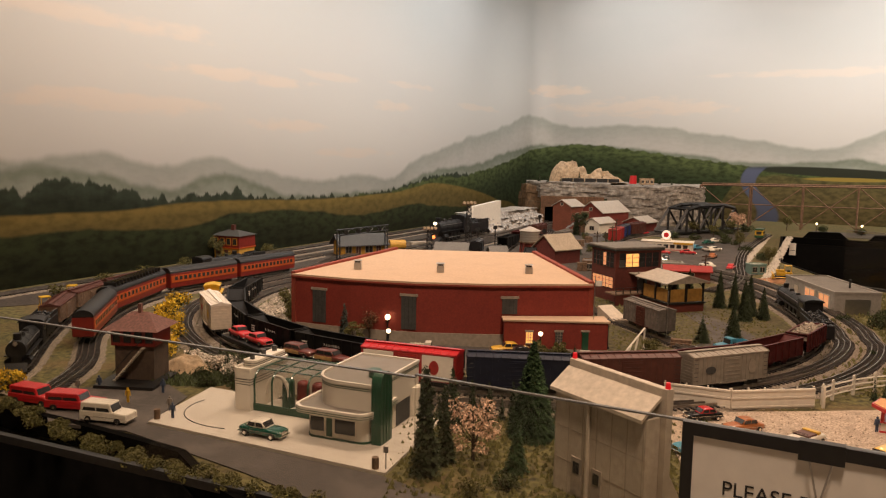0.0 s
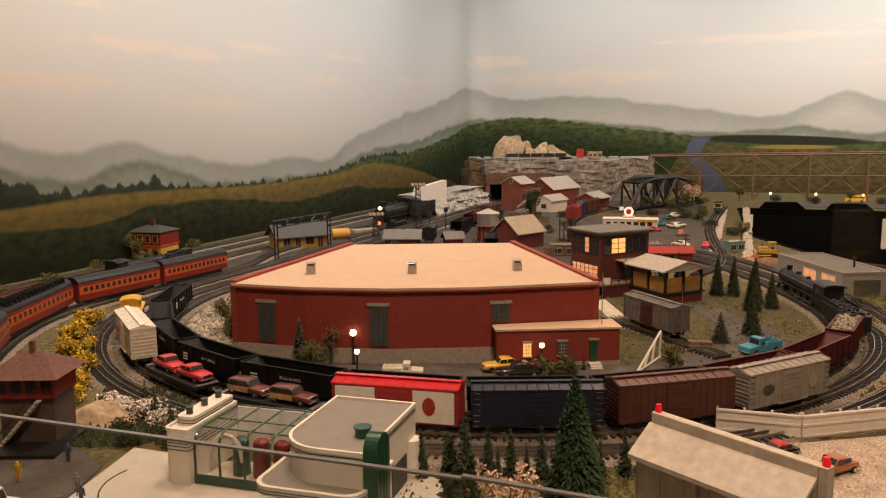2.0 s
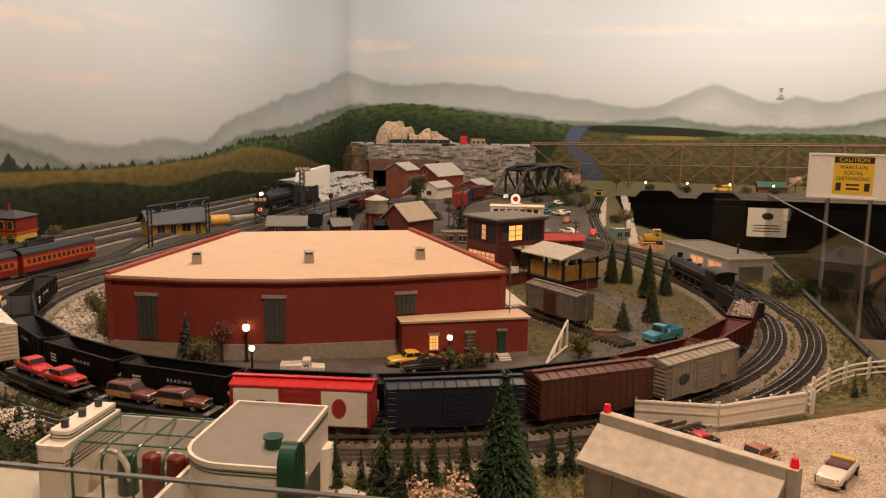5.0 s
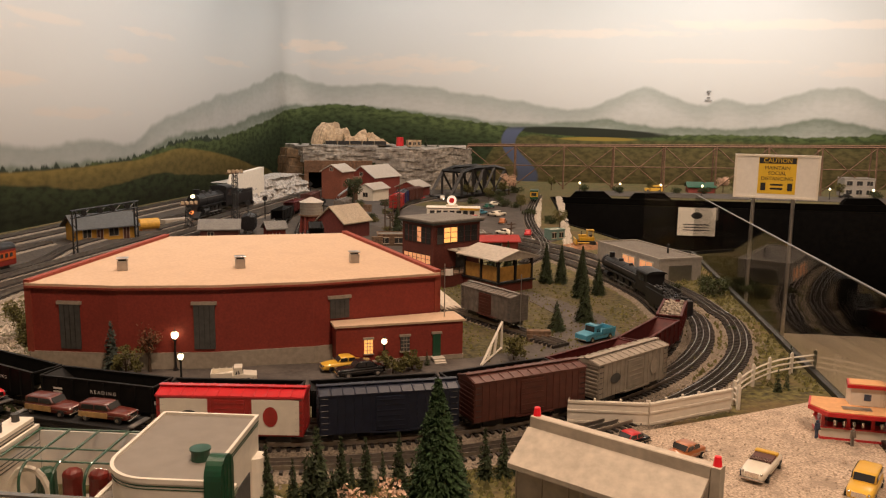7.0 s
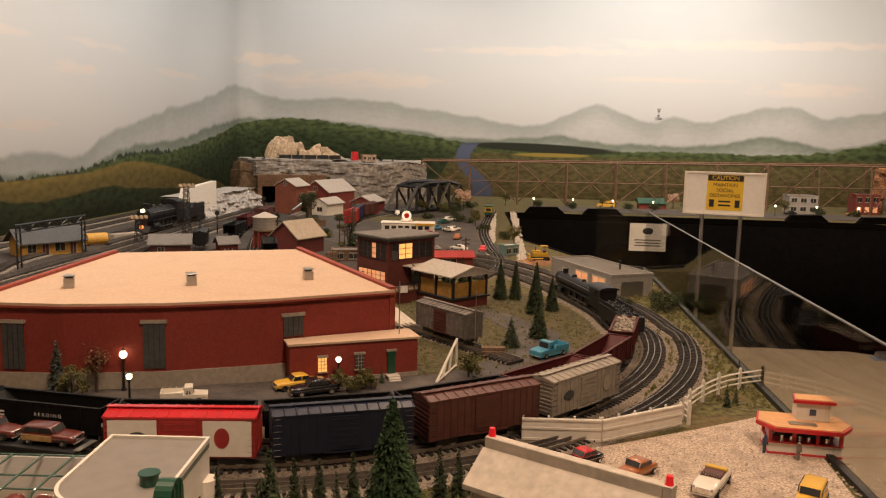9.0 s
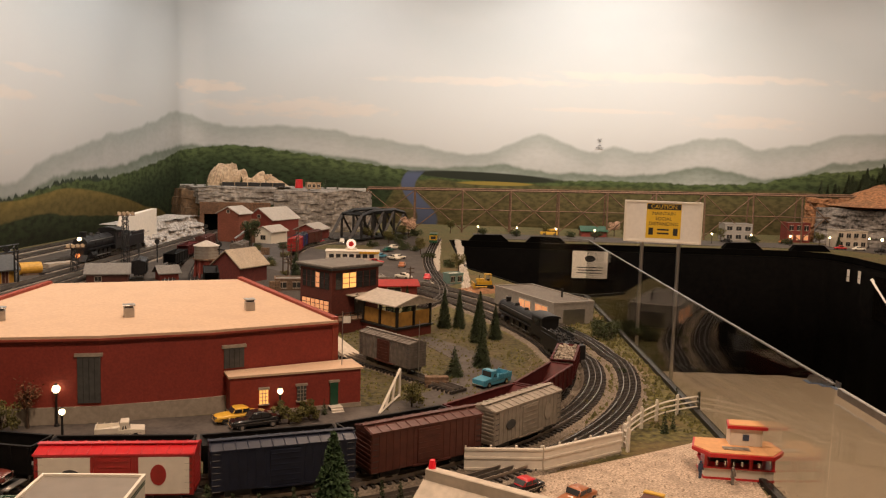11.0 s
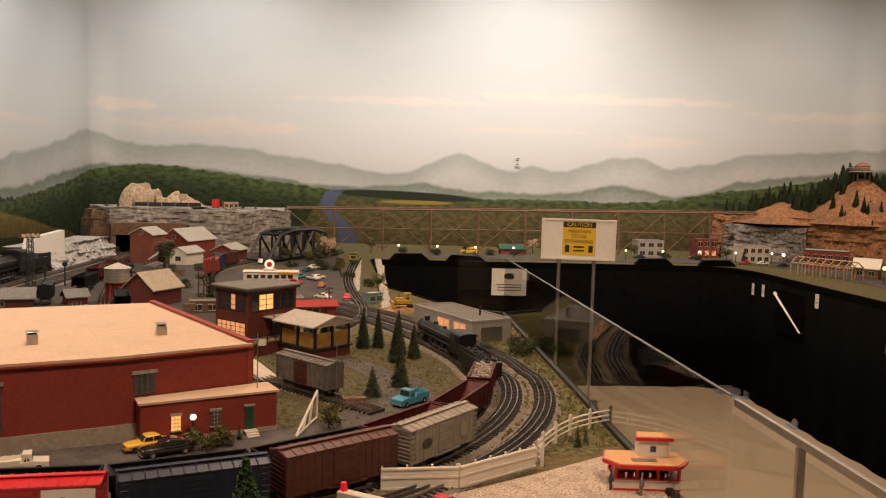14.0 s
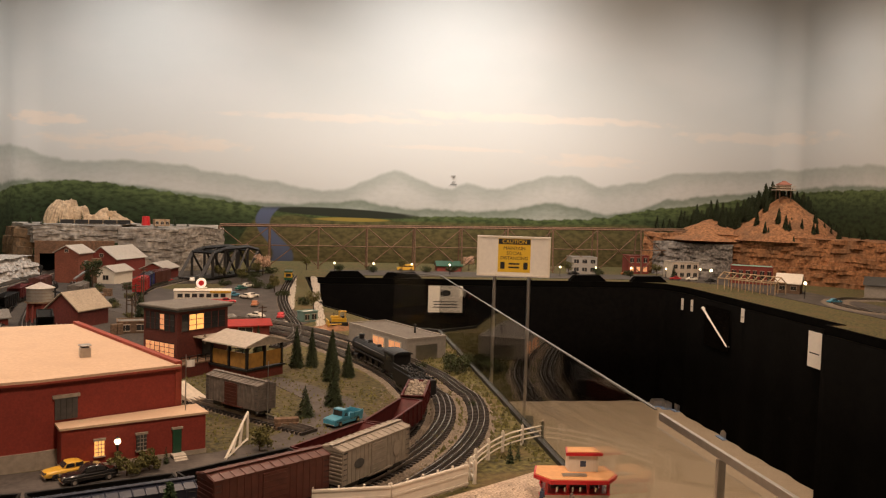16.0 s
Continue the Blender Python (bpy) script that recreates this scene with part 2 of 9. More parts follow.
def prism(bm, poly, z0, z1, m=None):
    lo = [bm.verts.new((x, y, z0)) for x, y in poly]
    hi = [bm.verts.new((x, y, z1)) for x, y in poly]
    n = len(poly)
    bm.faces.new(lo[::-1])
    bm.faces.new(hi)
    for i in range(n):
        bm.faces.new((lo[i], lo[(i + 1) % n], hi[(i + 1) % n], hi[i]))
    if m:
        bmesh.ops.transform(bm, matrix=m, verts=lo + hi)
    return lo + hi


def profile(bm, pts, y0, y1, m=None):
    """A side outline in x and z, drawn out along y."""
    q = Matrix(((1, 0, 0, 0), (0, 0, 1, 0), (0, 1, 0, 0), (0, 0, 0, 1)))
    return prism(bm, pts, y0, y1, (m @ q) if m else q)


def bevel(bm, w, seg=1):
    bmesh.ops.bevel(bm, geom=bm.edges[:], offset=w, segments=seg, affect="EDGES", clamp_overlap=True)


def part(name, bm, material, parent, label="", smooth=False):
    me = bpy.data.meshes.new(name)
    bmesh.ops.recalc_face_normals(bm, faces=bm.faces[:])
    bm.to_mesh(me)
    bm.free()
    me.materials.append(material)
    if smooth:
        for p in me.polygons:
            p.use_smooth = True
    ob = new(name, me)
    ob.parent = parent
    if label:
        tagged(ob, label)
    return ob


def boxpart(name, parent, material, x0, x1, y0, y1, z0, z1, bev=0.0, label="", m=None):
    bm = bmesh.new()
    box(bm, x0, x1, y0, y1, z0, z1, m)
    if bev:
        bevel(bm, bev)
    return part(name, bm, material, parent, label)


def thing(name, x, y, z, rz, label, category, group="", kind=""):
    ob = new(name)
    ob.empty_display_size = 0.05
    ob.matrix_basis = pose(x, y, z, 0, 0, rz)
    return tagged(ob, label, category, group, kind)


def solo(name, bm, material, label, category="", group="", kind="", m=None, smooth=False):
    ob = part(name, bm, material, None, "", smooth)
    if m:
        ob.matrix_basis = m
    return tagged(ob, label, category, group, kind)


def raw(name, verts, faces, material, parent=None, smooth=False):
    me = bpy.data.meshes.new(name)
    me.from_pydata([tuple(v) for v in verts], [], faces)
    me.update()
    me.materials.append(material)
    if smooth:
        for p in me.polygons:
            p.use_smooth = True
    ob = new(name, me)
    ob.parent = parent
    return ob


def words(name, text, size, material, parent, m, label=""):
    cu = bpy.data.curves.new(name, "FONT")
    cu.body, cu.size, cu.align_x, cu.align_y = text, size, "CENTER", "CENTER"
    cu.extrude = size * 0.01
    tmp = bpy.data.objects.new(name, cu)
    scene.collection.objects.link(tmp)
    dg = bpy.context.evaluated_depsgraph_get()
    me = bpy.data.meshes.new_from_object(tmp.evaluated_get(dg))
    bpy.data.objects.remove(tmp)
    me.materials.clear()
    me.materials.append(material)
    ob = new(name, me)
    ob.parent = parent
    ob.matrix_basis = m
    if label:
        tagged(ob, label)
    return ob


AIM = -26.57                      # the way the room and its tables lie
U = Vector((0.8944, -0.4472))
V = Vector((0.4472, 0.8944))
CORNER = Vector((0.985, 9.0))

# ---- the room ----


def mural_material():
    m = bpy.data.materials.new("painted_mural")
    m.use_nodes = True
    t = m.node_tree
    n, link = t.nodes.new, t.links.new
    b = t.nodes["Principled BSDF"]
    b.inputs["Roughness"].default_value = 0.85
    uv = n("ShaderNodeUVMap")
    uv.uv_map = "mural"
    sep = n("ShaderNodeSeparateXYZ")
    link(uv.outputs[0], sep.inputs[0])
    s_raw, z_raw = sep.outputs[0], sep.outputs[1]

    def math(op, a, b_=None, clamp=False):
        q = n("ShaderNodeMath")
        q.operation, q.use_clamp = op, clamp
        for i, v in enumerate((a, b_)):
            if v is None:
                continue
            if isinstance(v, (int, float)):
                q.inputs[i].default_value = v
            else:
                link(v, q.inputs[i])
        return q.outputs[0]

    def noise_of(scale, detail, sx=1.0, sz=1.0, shift=0.0):
        mp = n("ShaderNodeMapping")
        mp.inputs["Scale"].default_value = (sx, sz, 1)
        mp.inputs["Location"].default_value = (shift, shift * 1.7, 0)
        link(uv.outputs[0], mp.inputs[0])
        q = n("ShaderNodeTexNoise")
        q.inputs["Scale"].default_value, q.inputs["Detail"].default_value = scale, detail
        link(mp.outputs[0], q.inputs["Vector"])
        return q.outputs["Fac"]

    S0, S1 = -8.0, 11.0
    unit = math("DIVIDE", math("SUBTRACT", s_raw, S0), S1 - S0)

    def height(stops, lo=-0.5, hi=1.5):
        r = n("ShaderNodeValToRGB")
        r.color_ramp.interpolation = "B_SPLINE" if len(stops) > 60 else "CARDINAL"
        e = r.color_ramp.elements
        while len(e) < len(stops):
            e.new(0.5)
        for q, (s, z) in zip(e, sorted(stops)):
            q.position = (s - S0) / (S1 - S0)
            v = (z - lo) / (hi - lo)
            q.color = (v, v, v, 1)
        link(unit, r.inputs["Fac"])
        return math("ADD", math("MULTIPLY", r.outputs["Color"], hi - lo), lo)

    def mixc(fac, a, b_):
        q = n("ShaderNodeMix")
        q.data_type = "RGBA"
        for i, v in ((0, fac), (6, a), (7, b_)):
            if isinstance(v, tuple):
                q.inputs[i].default_value = (*v, 1)
            elif isinstance(v, (int, float)):
                q.inputs[i].default_value = v
            else:
                link(v, q.inputs[i])
        return q.outputs[2]

    def ramp01(v, a, b_):
        q = n("ShaderNodeMapRange")
        q.interpolation_type = "SMOOTHSTEP"
        q.inputs["From Min"].default_value, q.inputs["From Max"].default_value = a, b_
        link(v, q.inputs["Value"])
        return q.outputs["Result"]

    # sky: pale blue-grey above, warmer and lighter low down
    colour = mixc(ramp01(z_raw, 0.5, 2.0), (0.585, 0.595, 0.58), (0.43, 0.465, 0.475))
    colour = mixc(math("MULTIPLY", ramp01(noise_of(0.7, 3, 1, 2.0), 0.4, 0.7), 0.35), colour, (0.52, 0.535, 0.535))
    for s, z, w, h, a in ((2.9, 1.42, 1.2, .05, .5), (4.9, 1.50, 1.7, .06, .55), (4.1, 1.17, 0.8, .03, .4), (0.2, 1.30, 0.5, .07, .8), (1.1, 1.12, 1.1, .11, .6),
                          (5.5, 1.09, 0.7, .08, .5), (-4.8, 1.02, 0.75, .045, .7), (-5.7, .82, 0.75, .06, .6), (-4.4, .76, 0.45, .045, .6), (-3.9, 1.1, 0.4, .035, .5),
                          (-2.85, 1.13, 0.4, .03, .5), (-3.2, .95, 0.35, .05, .6), (-1.6, 1.03, 0.6, .035, .5), (-3.6, .6, 0.5, .04, .5), (-5.9, 1.2, 1.0, .06, .6), (7.6, 1.4, 1.2, .08, .5)):
        dx = math("DIVIDE", math("SUBTRACT", s_raw, s), w)
        dz = math("DIVIDE", math("SUBTRACT", z_raw, z), h)
        d = math("ADD", math("MULTIPLY", dx, dx), math("MULTIPLY", dz, dz))
        d = math("ADD", d, math("MULTIPLY", math("SUBTRACT", noise_of(4.0, 5, 1, 3.0, s), 0.5), 3.2))
        colour = mixc(math("MULTIPLY", ramp01(math("SUBTRACT", 1.0, d), 0.0, 0.9), a * 0.7), colour, (0.70, 0.60, 0.51))

    def layer(stops, top, low, fade, rough_amp, rough_scale, edge, mottled=0.25, colour_in=None, shift=0.0, sx=1.0):
        h = height(stops)
        h = math("ADD", h, math("MULTIPLY", math("SUBTRACT", noise_of(rough_scale, 8, sx, 0.2, shift), 0.5), rough_amp))
        below = math("SUBTRACT", h, z_raw)
        mask = ramp01(below, 0.0, edge)
        paint = mixc(ramp01(below, 0.0, fade), top, low)
        if mottled:
            spots = ramp01(noise_of(14, 5, 1, 1.8, shift + 3), 0.35, 0.7)
            dark = mixc(1.0, paint, paint)
            q = n("ShaderNodeMix")
            q.data_type, q.blend_type = "RGBA", "MULTIPLY"
            q.inputs[0].default_value = 1.0
            link(dark, q.inputs[6])
            q.inputs[7].default_value = (1 - mottled * 1.6, 1 - mottled * 1.5, 1 - mottled * 1.7, 1)
            paint = mixc(spots, paint, q.outputs[2])
        return mixc(mask, colour_in, paint)

    far = ((-8, .55), (-6.3, .56), (-5.8, .60), (-5.5, .55), (-5.1, .57), (-4.8, .52), (-4.05, .42), (-3.57, .48), (-3.17, .43), (-2.9, .54), (-2.1, .71), (-1.1, .87), (-.15, 1.05), (.3, .95),
           (.7, .95), (1.24, .94), (1.8, .87), (2.3, .80), (2.96, .74), (3.24, .85), (3.6, .93), (4.04, .79), (4.27, .85), (4.57, .80), (5.0, .92), (5.35, .95), (5.77, .87), (6.4, 1.0), (7.9, 1.10), (9, 1.1), (11, 1.0))
    colour = layer(far, (0.345, 0.375, 0.35), (0.54, 0.55, 0.53), 0.26, 0.13, 3.5, 0.045, 0.04, colour)
    second = ((-8, .5), (-6.3, .53), (-6, .52), (-5.66, .47), (-5.4, .40), (-5.2, .46), (-4.9, .48), (-4.47, .35), (-3.7, .34), (-3.1, .35), (-2.6, .47), (-1.5, .55), (-.2, .73), (.95, .72), (1.9, .64), (2.3, .58),
              (3.2, .64), (3.5, .59), (4.5, .56), (5.2, .67), (5.8, .58), (6.4, .74), (8.5, .92), (11, .8))
    colour = layer(second, (0.20, 0.245, 0.195), (0.42, 0.45, 0.415), 0.20, 0.10, 5.0, 0.045, 0.10, colour, 1.3)
    belt = ((-8, .38), (-6.3, .41), (-6.1, .45), (-5.76, .43), (-5.48, .35), (-5, .38), (-4.74, .34), (-3.85, .31), (-3.1, .34), (-2.3, .44), (-1.2, .35), (0, .2), (1, -.4), (11, -.4))
    colour = layer(belt, (0.045, 0.066, 0.045), (0.022, 0.034, 0.020), 0.12, 0.16, 16.0, 0.02, 0.25, colour, 2.1)
    green = ((-8, -.4), (-3.8, .22), (-3.2, .31), (-2.4, .41), (-1.7, .43), (-.5, .60), (.33, .73), (.95, .70), (1.5, .63), (2.1, .56), (2.75, .49), (3.5, .49), (4.6, .49), (5.3, .49), (5.8, .54), (6.2, .62), (6.85, .70), (8, .85), (11, .85))
    colour = layer(green, (0.105, 0.150, 0.052), (0.040, 0.066, 0.024), 0.24, 0.075, 12.0, 0.02, 0.42, colour, 3.7)
    # valley floor on the right wall
    valley = ((-8, -.5), (1.6, -.5), (2.05, .30), (2.4, .46), (2.75, .45), (3.5, .44), (5.3, .44), (6.2, .46), (7, .4), (11, .3))
    colour = layer(valley, (0.13, 0.125, 0.045), (0.165, 0.135, 0.055), 0.2, 0.03, 3.0, 0.04, 0.35, colour, 5.2)
    dx = math("DIVIDE", math("SUBTRACT", s_raw, 3.0), 0.85)
    dz = math("DIVIDE", math("SUBTRACT", z_raw, math("SUBTRACT", 0.49, math("MULTIPLY", math("SUBTRACT", s_raw, 3.0), 0.03))), 0.05)
    strip = math("SUBTRACT", 1.0, math("ADD", math("MULTIPLY", dx, dx), math("MULTIPLY", dz, dz)))
    colour = mixc(ramp01(strip, 0.0, 0.5), colour, (0.022, 0.028, 0.017))
    dx = math("DIVIDE", math("SUBTRACT", s_raw, 3.1), 0.42)
    dz = math("DIVIDE", math("SUBTRACT", z_raw, 0.425), 0.022)
    strip = math("SUBTRACT", 1.0, math("ADD", math("MULTIPLY", dx, dx), math("MULTIPLY", dz, dz)))
    colour = mixc(ramp01(strip, 0.0, 0.5), colour, (0.33, 0.25, 0.05))
    # river: a bending blue band
    bend = math("MULTIPLY", math("SINE", math("MULTIPLY", math("ADD", z_raw, 0.11), 9.5)), 0.10)
    mid = math("ADD", math("ADD", 2.33, bend), 0.0)
    wide = math("ADD", 0.075, math("MULTIPLY", math("ABSOLUTE", math("SUBTRACT", z_raw, 0.35)), 0.14))
    off = math("DIVIDE", math("ABSOLUTE", math("SUBTRACT", s_raw, mid)), wide)
    river = math("MULTIPLY", ramp01(math("SUBTRACT", 1.0, off), 0.0, 0.3), ramp01(math("SUBTRACT", 0.55, z_raw), 0.0, 0.06))
    colour = mixc(river, colour, (0.105, 0.13, 0.22))
    # ochre field and dark hedge on the left wall
    field = ((-8, .32), (-6.3, .32), (-5.76, .31), (-5.2, .33), (-4.1, .30), (-3.1, .31), (-2.3, .36), (-1.2, .20), (-.5, .04), (.2, -.4), (11, -.5))
    colour = layer(field, (0.27, 0.20, 0.055), (0.185, 0.145, 0.045), 0.10, 0.02, 3.0, 0.02, 0.2, colour, 6.3)
    hedge = ((-8, .22), (-6.3, .23), (-5.9, .23), (-5.25, .20), (-4.95, .25), (-4.1, .22), (-3.6, .16), (-2.9, .20), (-2.5, .18), (-.8, .06), (.2, .0), (1.5, -.1), (11, -.5))
    colour = layer(hedge, (0.045, 0.064, 0.024), (0.021, 0.030, 0.012), 0.2, 0.04, 6.0, 0.02, 0.40, colour, 7.1)
    link(colour, b.inputs["Base Color"])
    return m


M_MURAL = mural_material()


def mural_wall():
    """One painted backdrop that rounds the corners of the room; its map runs in metres along it and up."""
    left, right, r = 10.5, 7.8, 0.24
    path = []                                   # (point, metres along)
    path.append((CORNER - V * left, -left))
    c0 = CORNER - V * r + U * r
    path.append((CORNER - V * r, -r))
    for i in range(1, 13):
        a = radians(90) * i / 12
        path.append((c0 - U * r * math.cos(a) + V * r * math.sin(a), -r + 2 * r * i / 12))
    d0 = CORNER + U * (right - r) - V * r
    path.append((CORNER + U * (right - r), right - r))
    for i in range(1, 13):
        a = radians(90) * i / 12
        path.append((d0 + V * r * math.cos(a) + U * r * math.sin(a), right - r + 2 * r * i / 12))
    path.append((CORNER + U * right - V * 10.5, right + 10.5))
    bm = bmesh.new()
    uvl = bm.loops.layers.uv.new("mural")
    cols = []
    for p, s in path:
        cols.append((bm.verts.new((p.x, p.y, -1.0)), bm.verts.new((p.x, p.y, 3.2)), s))
    for a, b in zip(cols, cols[1:]):
        f = bm.faces.new((a[0], b[0], b[1], a[1]))
        for loop, (s, z) in zip(f.loops, ((a[2], -1.0), (b[2], -1.0), (b[2], 3.2), (a[2], 3.2))):
            loop[uvl].uv = (s, z)
    me = bpy.data.meshes.new("wall_mural")
    bm.to_mesh(me)
    bm.free()
    me.materials.append(M_MURAL)
    for p in me.polygons:
        p.use_smooth = True
    ob = new("wall_mural", me)
    so = ob.modifiers.new("thickness", "SOLIDIFY")
    so.thickness, so.offset = 0.08, -1.0
    return tagged(ob, "wall painted with hazy mountains, fields and a river", "wall", kind="structure")


mural_wall()


def room():
    o = CORNER - V * 10.5
    bm = bmesh.new()
    a, b = o, o + U * 7.8
    prism(bm, [tuple(a - V * 0.1), tuple(b - V * 0.1), tuple(b), tuple(a)], -1.0, 3.2)
    solo("wall_back", bm, M_PLAINWALL, "plain grey painted wall closing the room", "wall", kind="structure")
    corners = [tuple(q) for q in (o - U * .1 - V * .1, o + U * 7.9 - V * .1, CORNER + U * 7.9 + V * .1, CORNER - U * .1 + V * .1)]
    bm = bmesh.new()
    prism(bm, corners, -1.1, -1.0)
    solo("floor", bm, M_CARPET, "beige carpeted aisle floor with faint marks", "floor", kind="structure")
    bm = bmesh.new()
    prism(bm, corners, 3.2, 3.3)
    solo("ceiling", bm, M_CEIL, "plain off-white ceiling of the room", "ceiling", kind="structure")


room()

# ---- tables ----


def uv(a, b, o=(1.31, 2.16)):
    q = Vector(o) + U * a + V * b
    return (q.x, q.y)


EDGE_BACK = (2.64, 6.33)


def tables():
    # near table: from the left wall to the glass along the aisle
    front = [(-2.29, 2.45), (-1.45, 2.02), (-1.04, 1.83), (-0.815, 1.72), (-0.63, 1.62), (-0.51, 1.55), (-0.414, 1.41), (-0.33, 1.33), (-0.2, 1.26), (0.2, 1.12), (0.80, 1.15)]
    right = [uv(0, -0.9), uv(0, 1.68), (1.94, 3.90), (1.97, 4.35), (1.98, 4.75), (2.20, 5.3)]
    outline = front + right + [EDGE_BACK] + [tuple(Vector(EDGE_BACK) + U * 2.75), tuple(Vector(EDGE_BACK) + U * 2.95 - V * 0.12), tuple(Vector(EDGE_BACK) + U * 3.02 - V * 0.4),
               tuple(Vector(EDGE_BACK) + U * 3.02 - V * 2.35), tuple(Vector(EDGE_BACK) + U * 2.9 - V * 2.36), tuple(Vector(EDGE_BACK) + U * 2.9 - V * 4.5)]
    far = [tuple(CORNER + U * 7.8 - V * 7), tuple(CORNER + U * 7.8), tuple(CORNER)]
    poly = outline + far
    bm = bmesh.new()
    prism(bm, poly, -0.06, 0.0)
    solo("ground", bm, M_GRASS, "layout ground of tan and olive scatter grass", "layout ground", kind="structure")
    # skirting cloth under the edge
    n = 0
    bm = bmesh.new()
    pts = outline
    verts = []
    for (ax, ay), (bx, by) in zip(pts, pts[1:]):
        d = math.hypot(bx - ax, by - ay)
        k = max(2, int(d / 0.05))
        for i in range(k):
            f = i / k
            w = 0.008 * math.sin(n * 1.1) + 0.005 * math.sin(n * 0.37)
            nx, ny = (by - ay) / d, -(bx - ax) / d
            x, y = ax + (bx - ax) * f, ay + (by - ay) * f
            verts.append((bm.verts.new((x + nx * 0.0215, y + ny * 0.0215, -0.046)), bm.verts.new((x + nx * (0.026 + w), y + ny * (0.026 + w), -0.998))))
            n += 1
    for a, b in zip(verts, verts[1:]):
        bm.faces.new((a[0], a[1], b[1], b[0]))
    ob = solo("table_skirt", bm, M_CLOTH, "black cloth skirting hung round the layout tables", "table skirt", kind="structure", smooth=True)
    ob.modifiers.new("thickness", "SOLIDIFY").thickness = 0.006
    bm = bmesh.new()
    for (ax, ay), (bx, by) in zip(pts, pts[1:]):
        d = math.hypot(bx - ax, by - ay)
        nx, ny = (by - ay) / d, -(bx - ax) / d
        prism(bm, [(ax, ay), (bx, by), (bx + nx * .018, by + ny * .018), (ax + nx * .018, ay + ny * .018)], -0.045, 0.004)
    solo("table_edge", bm, M_CLOTH, "black edge moulding along the layout tables", "trim", kind="structure")


tables()

# ---- tracks ----
CEN = Vector((0.283, 3.08))


def arc(r, a0, a1, n, cen=CEN):
    return [(cen.x + r * math.cos(radians(a0 + (a1 - a0) * i / n)), cen.y + r * math.sin(radians(a0 + (a1 - a0) * i / n))) for i in range(n + 1)]


def resample(pts, step):
    out, left = [], 0.0
    for (ax, ay), (bx, by) in zip(pts, pts[1:]):
        d = math.hypot(bx - ax, by - ay)
        f = left
        while f < d:
            out.append((ax + (bx - ax) * f / d, ay + (by - ay) * f / d, math.atan2(by - ay, bx - ax)))
            f += step
        left = f - d
    return out


def ribbon(bm, pts, offs, z0, z1, half):
    """A bar of small section that follows the line at an offset."""
    rings = []
    for i, (x, y) in enumerate(pts):
        a, b = pts[max(0, i - 1)], pts[min(len(pts) - 1, i + 1)]
        h = math.atan2(b[1] - a[1], b[0] - a[0])
        nx, ny = -math.sin(h), math.cos(h)
        ring = []
        for o, z in ((offs - half, z0), (offs + half, z0), (offs + half * .7, z1), (offs - half * .7, z1)):
            ring.append(bm.verts.new((x + nx * o, y + ny * o, z)))
        rings.append(ring)
    for p, q in zip(rings, rings[1:]):
        for i in range(4):
            bm.faces.new((p[i], p[(i + 1) % 4], q[(i + 1) % 4], q[i]))


RAILTOP = 0.018


def track(pts, label, ballast=0.075, gauge=0.034, bed=True):
    tr = thing("railway_track", 0, 0, 0, 0, label, "railway track", "model railway tracks")
    for o in (-gauge / 2, 0.0, gauge / 2):
        bm = bmesh.new()
        ribbon(bm, pts, o, 0.011, RAILTOP, 0.0014 if o else 0.001)
        part("rail", bm, M_RAIL, tr)
    bm = bmesh.new()
    vs, fs = [], []
    for x, y, h in resample(pts, 0.016):
        ux, uy, nx, ny = math.cos(h), math.sin(h), -math.sin(h), math.cos(h)
        k = len(vs)
        w, l = 0.0031, gauge * 0.9 + random.uniform(-.001, .001)
        for z in (0.004, 0.0115):
            for a, b in ((-w, -l), (w, -l), (w, l), (-w, l)):
                vs.append((x + ux * a + nx * b, y + uy * a + ny * b, z))
        fs += [(k + 4, k + 5, k + 6, k + 7), (k, k + 1, k + 5, k + 4), (k + 1, k + 2, k + 6, k + 5), (k + 2, k + 3, k + 7, k + 6), (k + 3, k, k + 4, k + 7)]
    bm.free()
    tagged(raw("sleeper", vs, fs, M_TIE, tr), kind="stuff")
    if bed:
        vs, fs = [], []
        k = 0
        rows = resample(pts, 0.012)
        for x, y, h in rows:
            nx, ny = -math.sin(h), math.cos(h)
            for o, z in ((-ballast * .62, 0.001), (-ballast * .45, .007), (-.012, .0075), (.012, .0075), (ballast * .45, .007), (ballast * .62, .001)):
                j = random.uniform(-.004, .004)
                vs.append((x + nx * (o + j), y + ny * (o + j), z + random.uniform(-.0012, .0014)))
        for i in range(len(rows) - 1):
            for j in range(5):
                a = i * 6 + j
                fs.append((a, a + 6, a + 7, a + 1))
        tagged(raw("ballast_bed", vs, fs, M_BALLAST, tr), kind="stuff")
    return tr


def back_to(p, way, d):
    return (p[0] + way[0] * d, p[1] + way[1] * d)


R_A, R_B, R_C = 1.055, 1.140, 1.235


def shift_line(pts, off):
    out = []
    for i, (x, y) in enumerate(pts):
        a, b = pts[max(0, i - 1)], pts[min(len(pts) - 1, i + 1)]
        h = math.atan2(b[1] - a[1], b[0] - a[0])
        out.append((x + math.sin(h) * off, y - math.cos(h) * off))
    return out


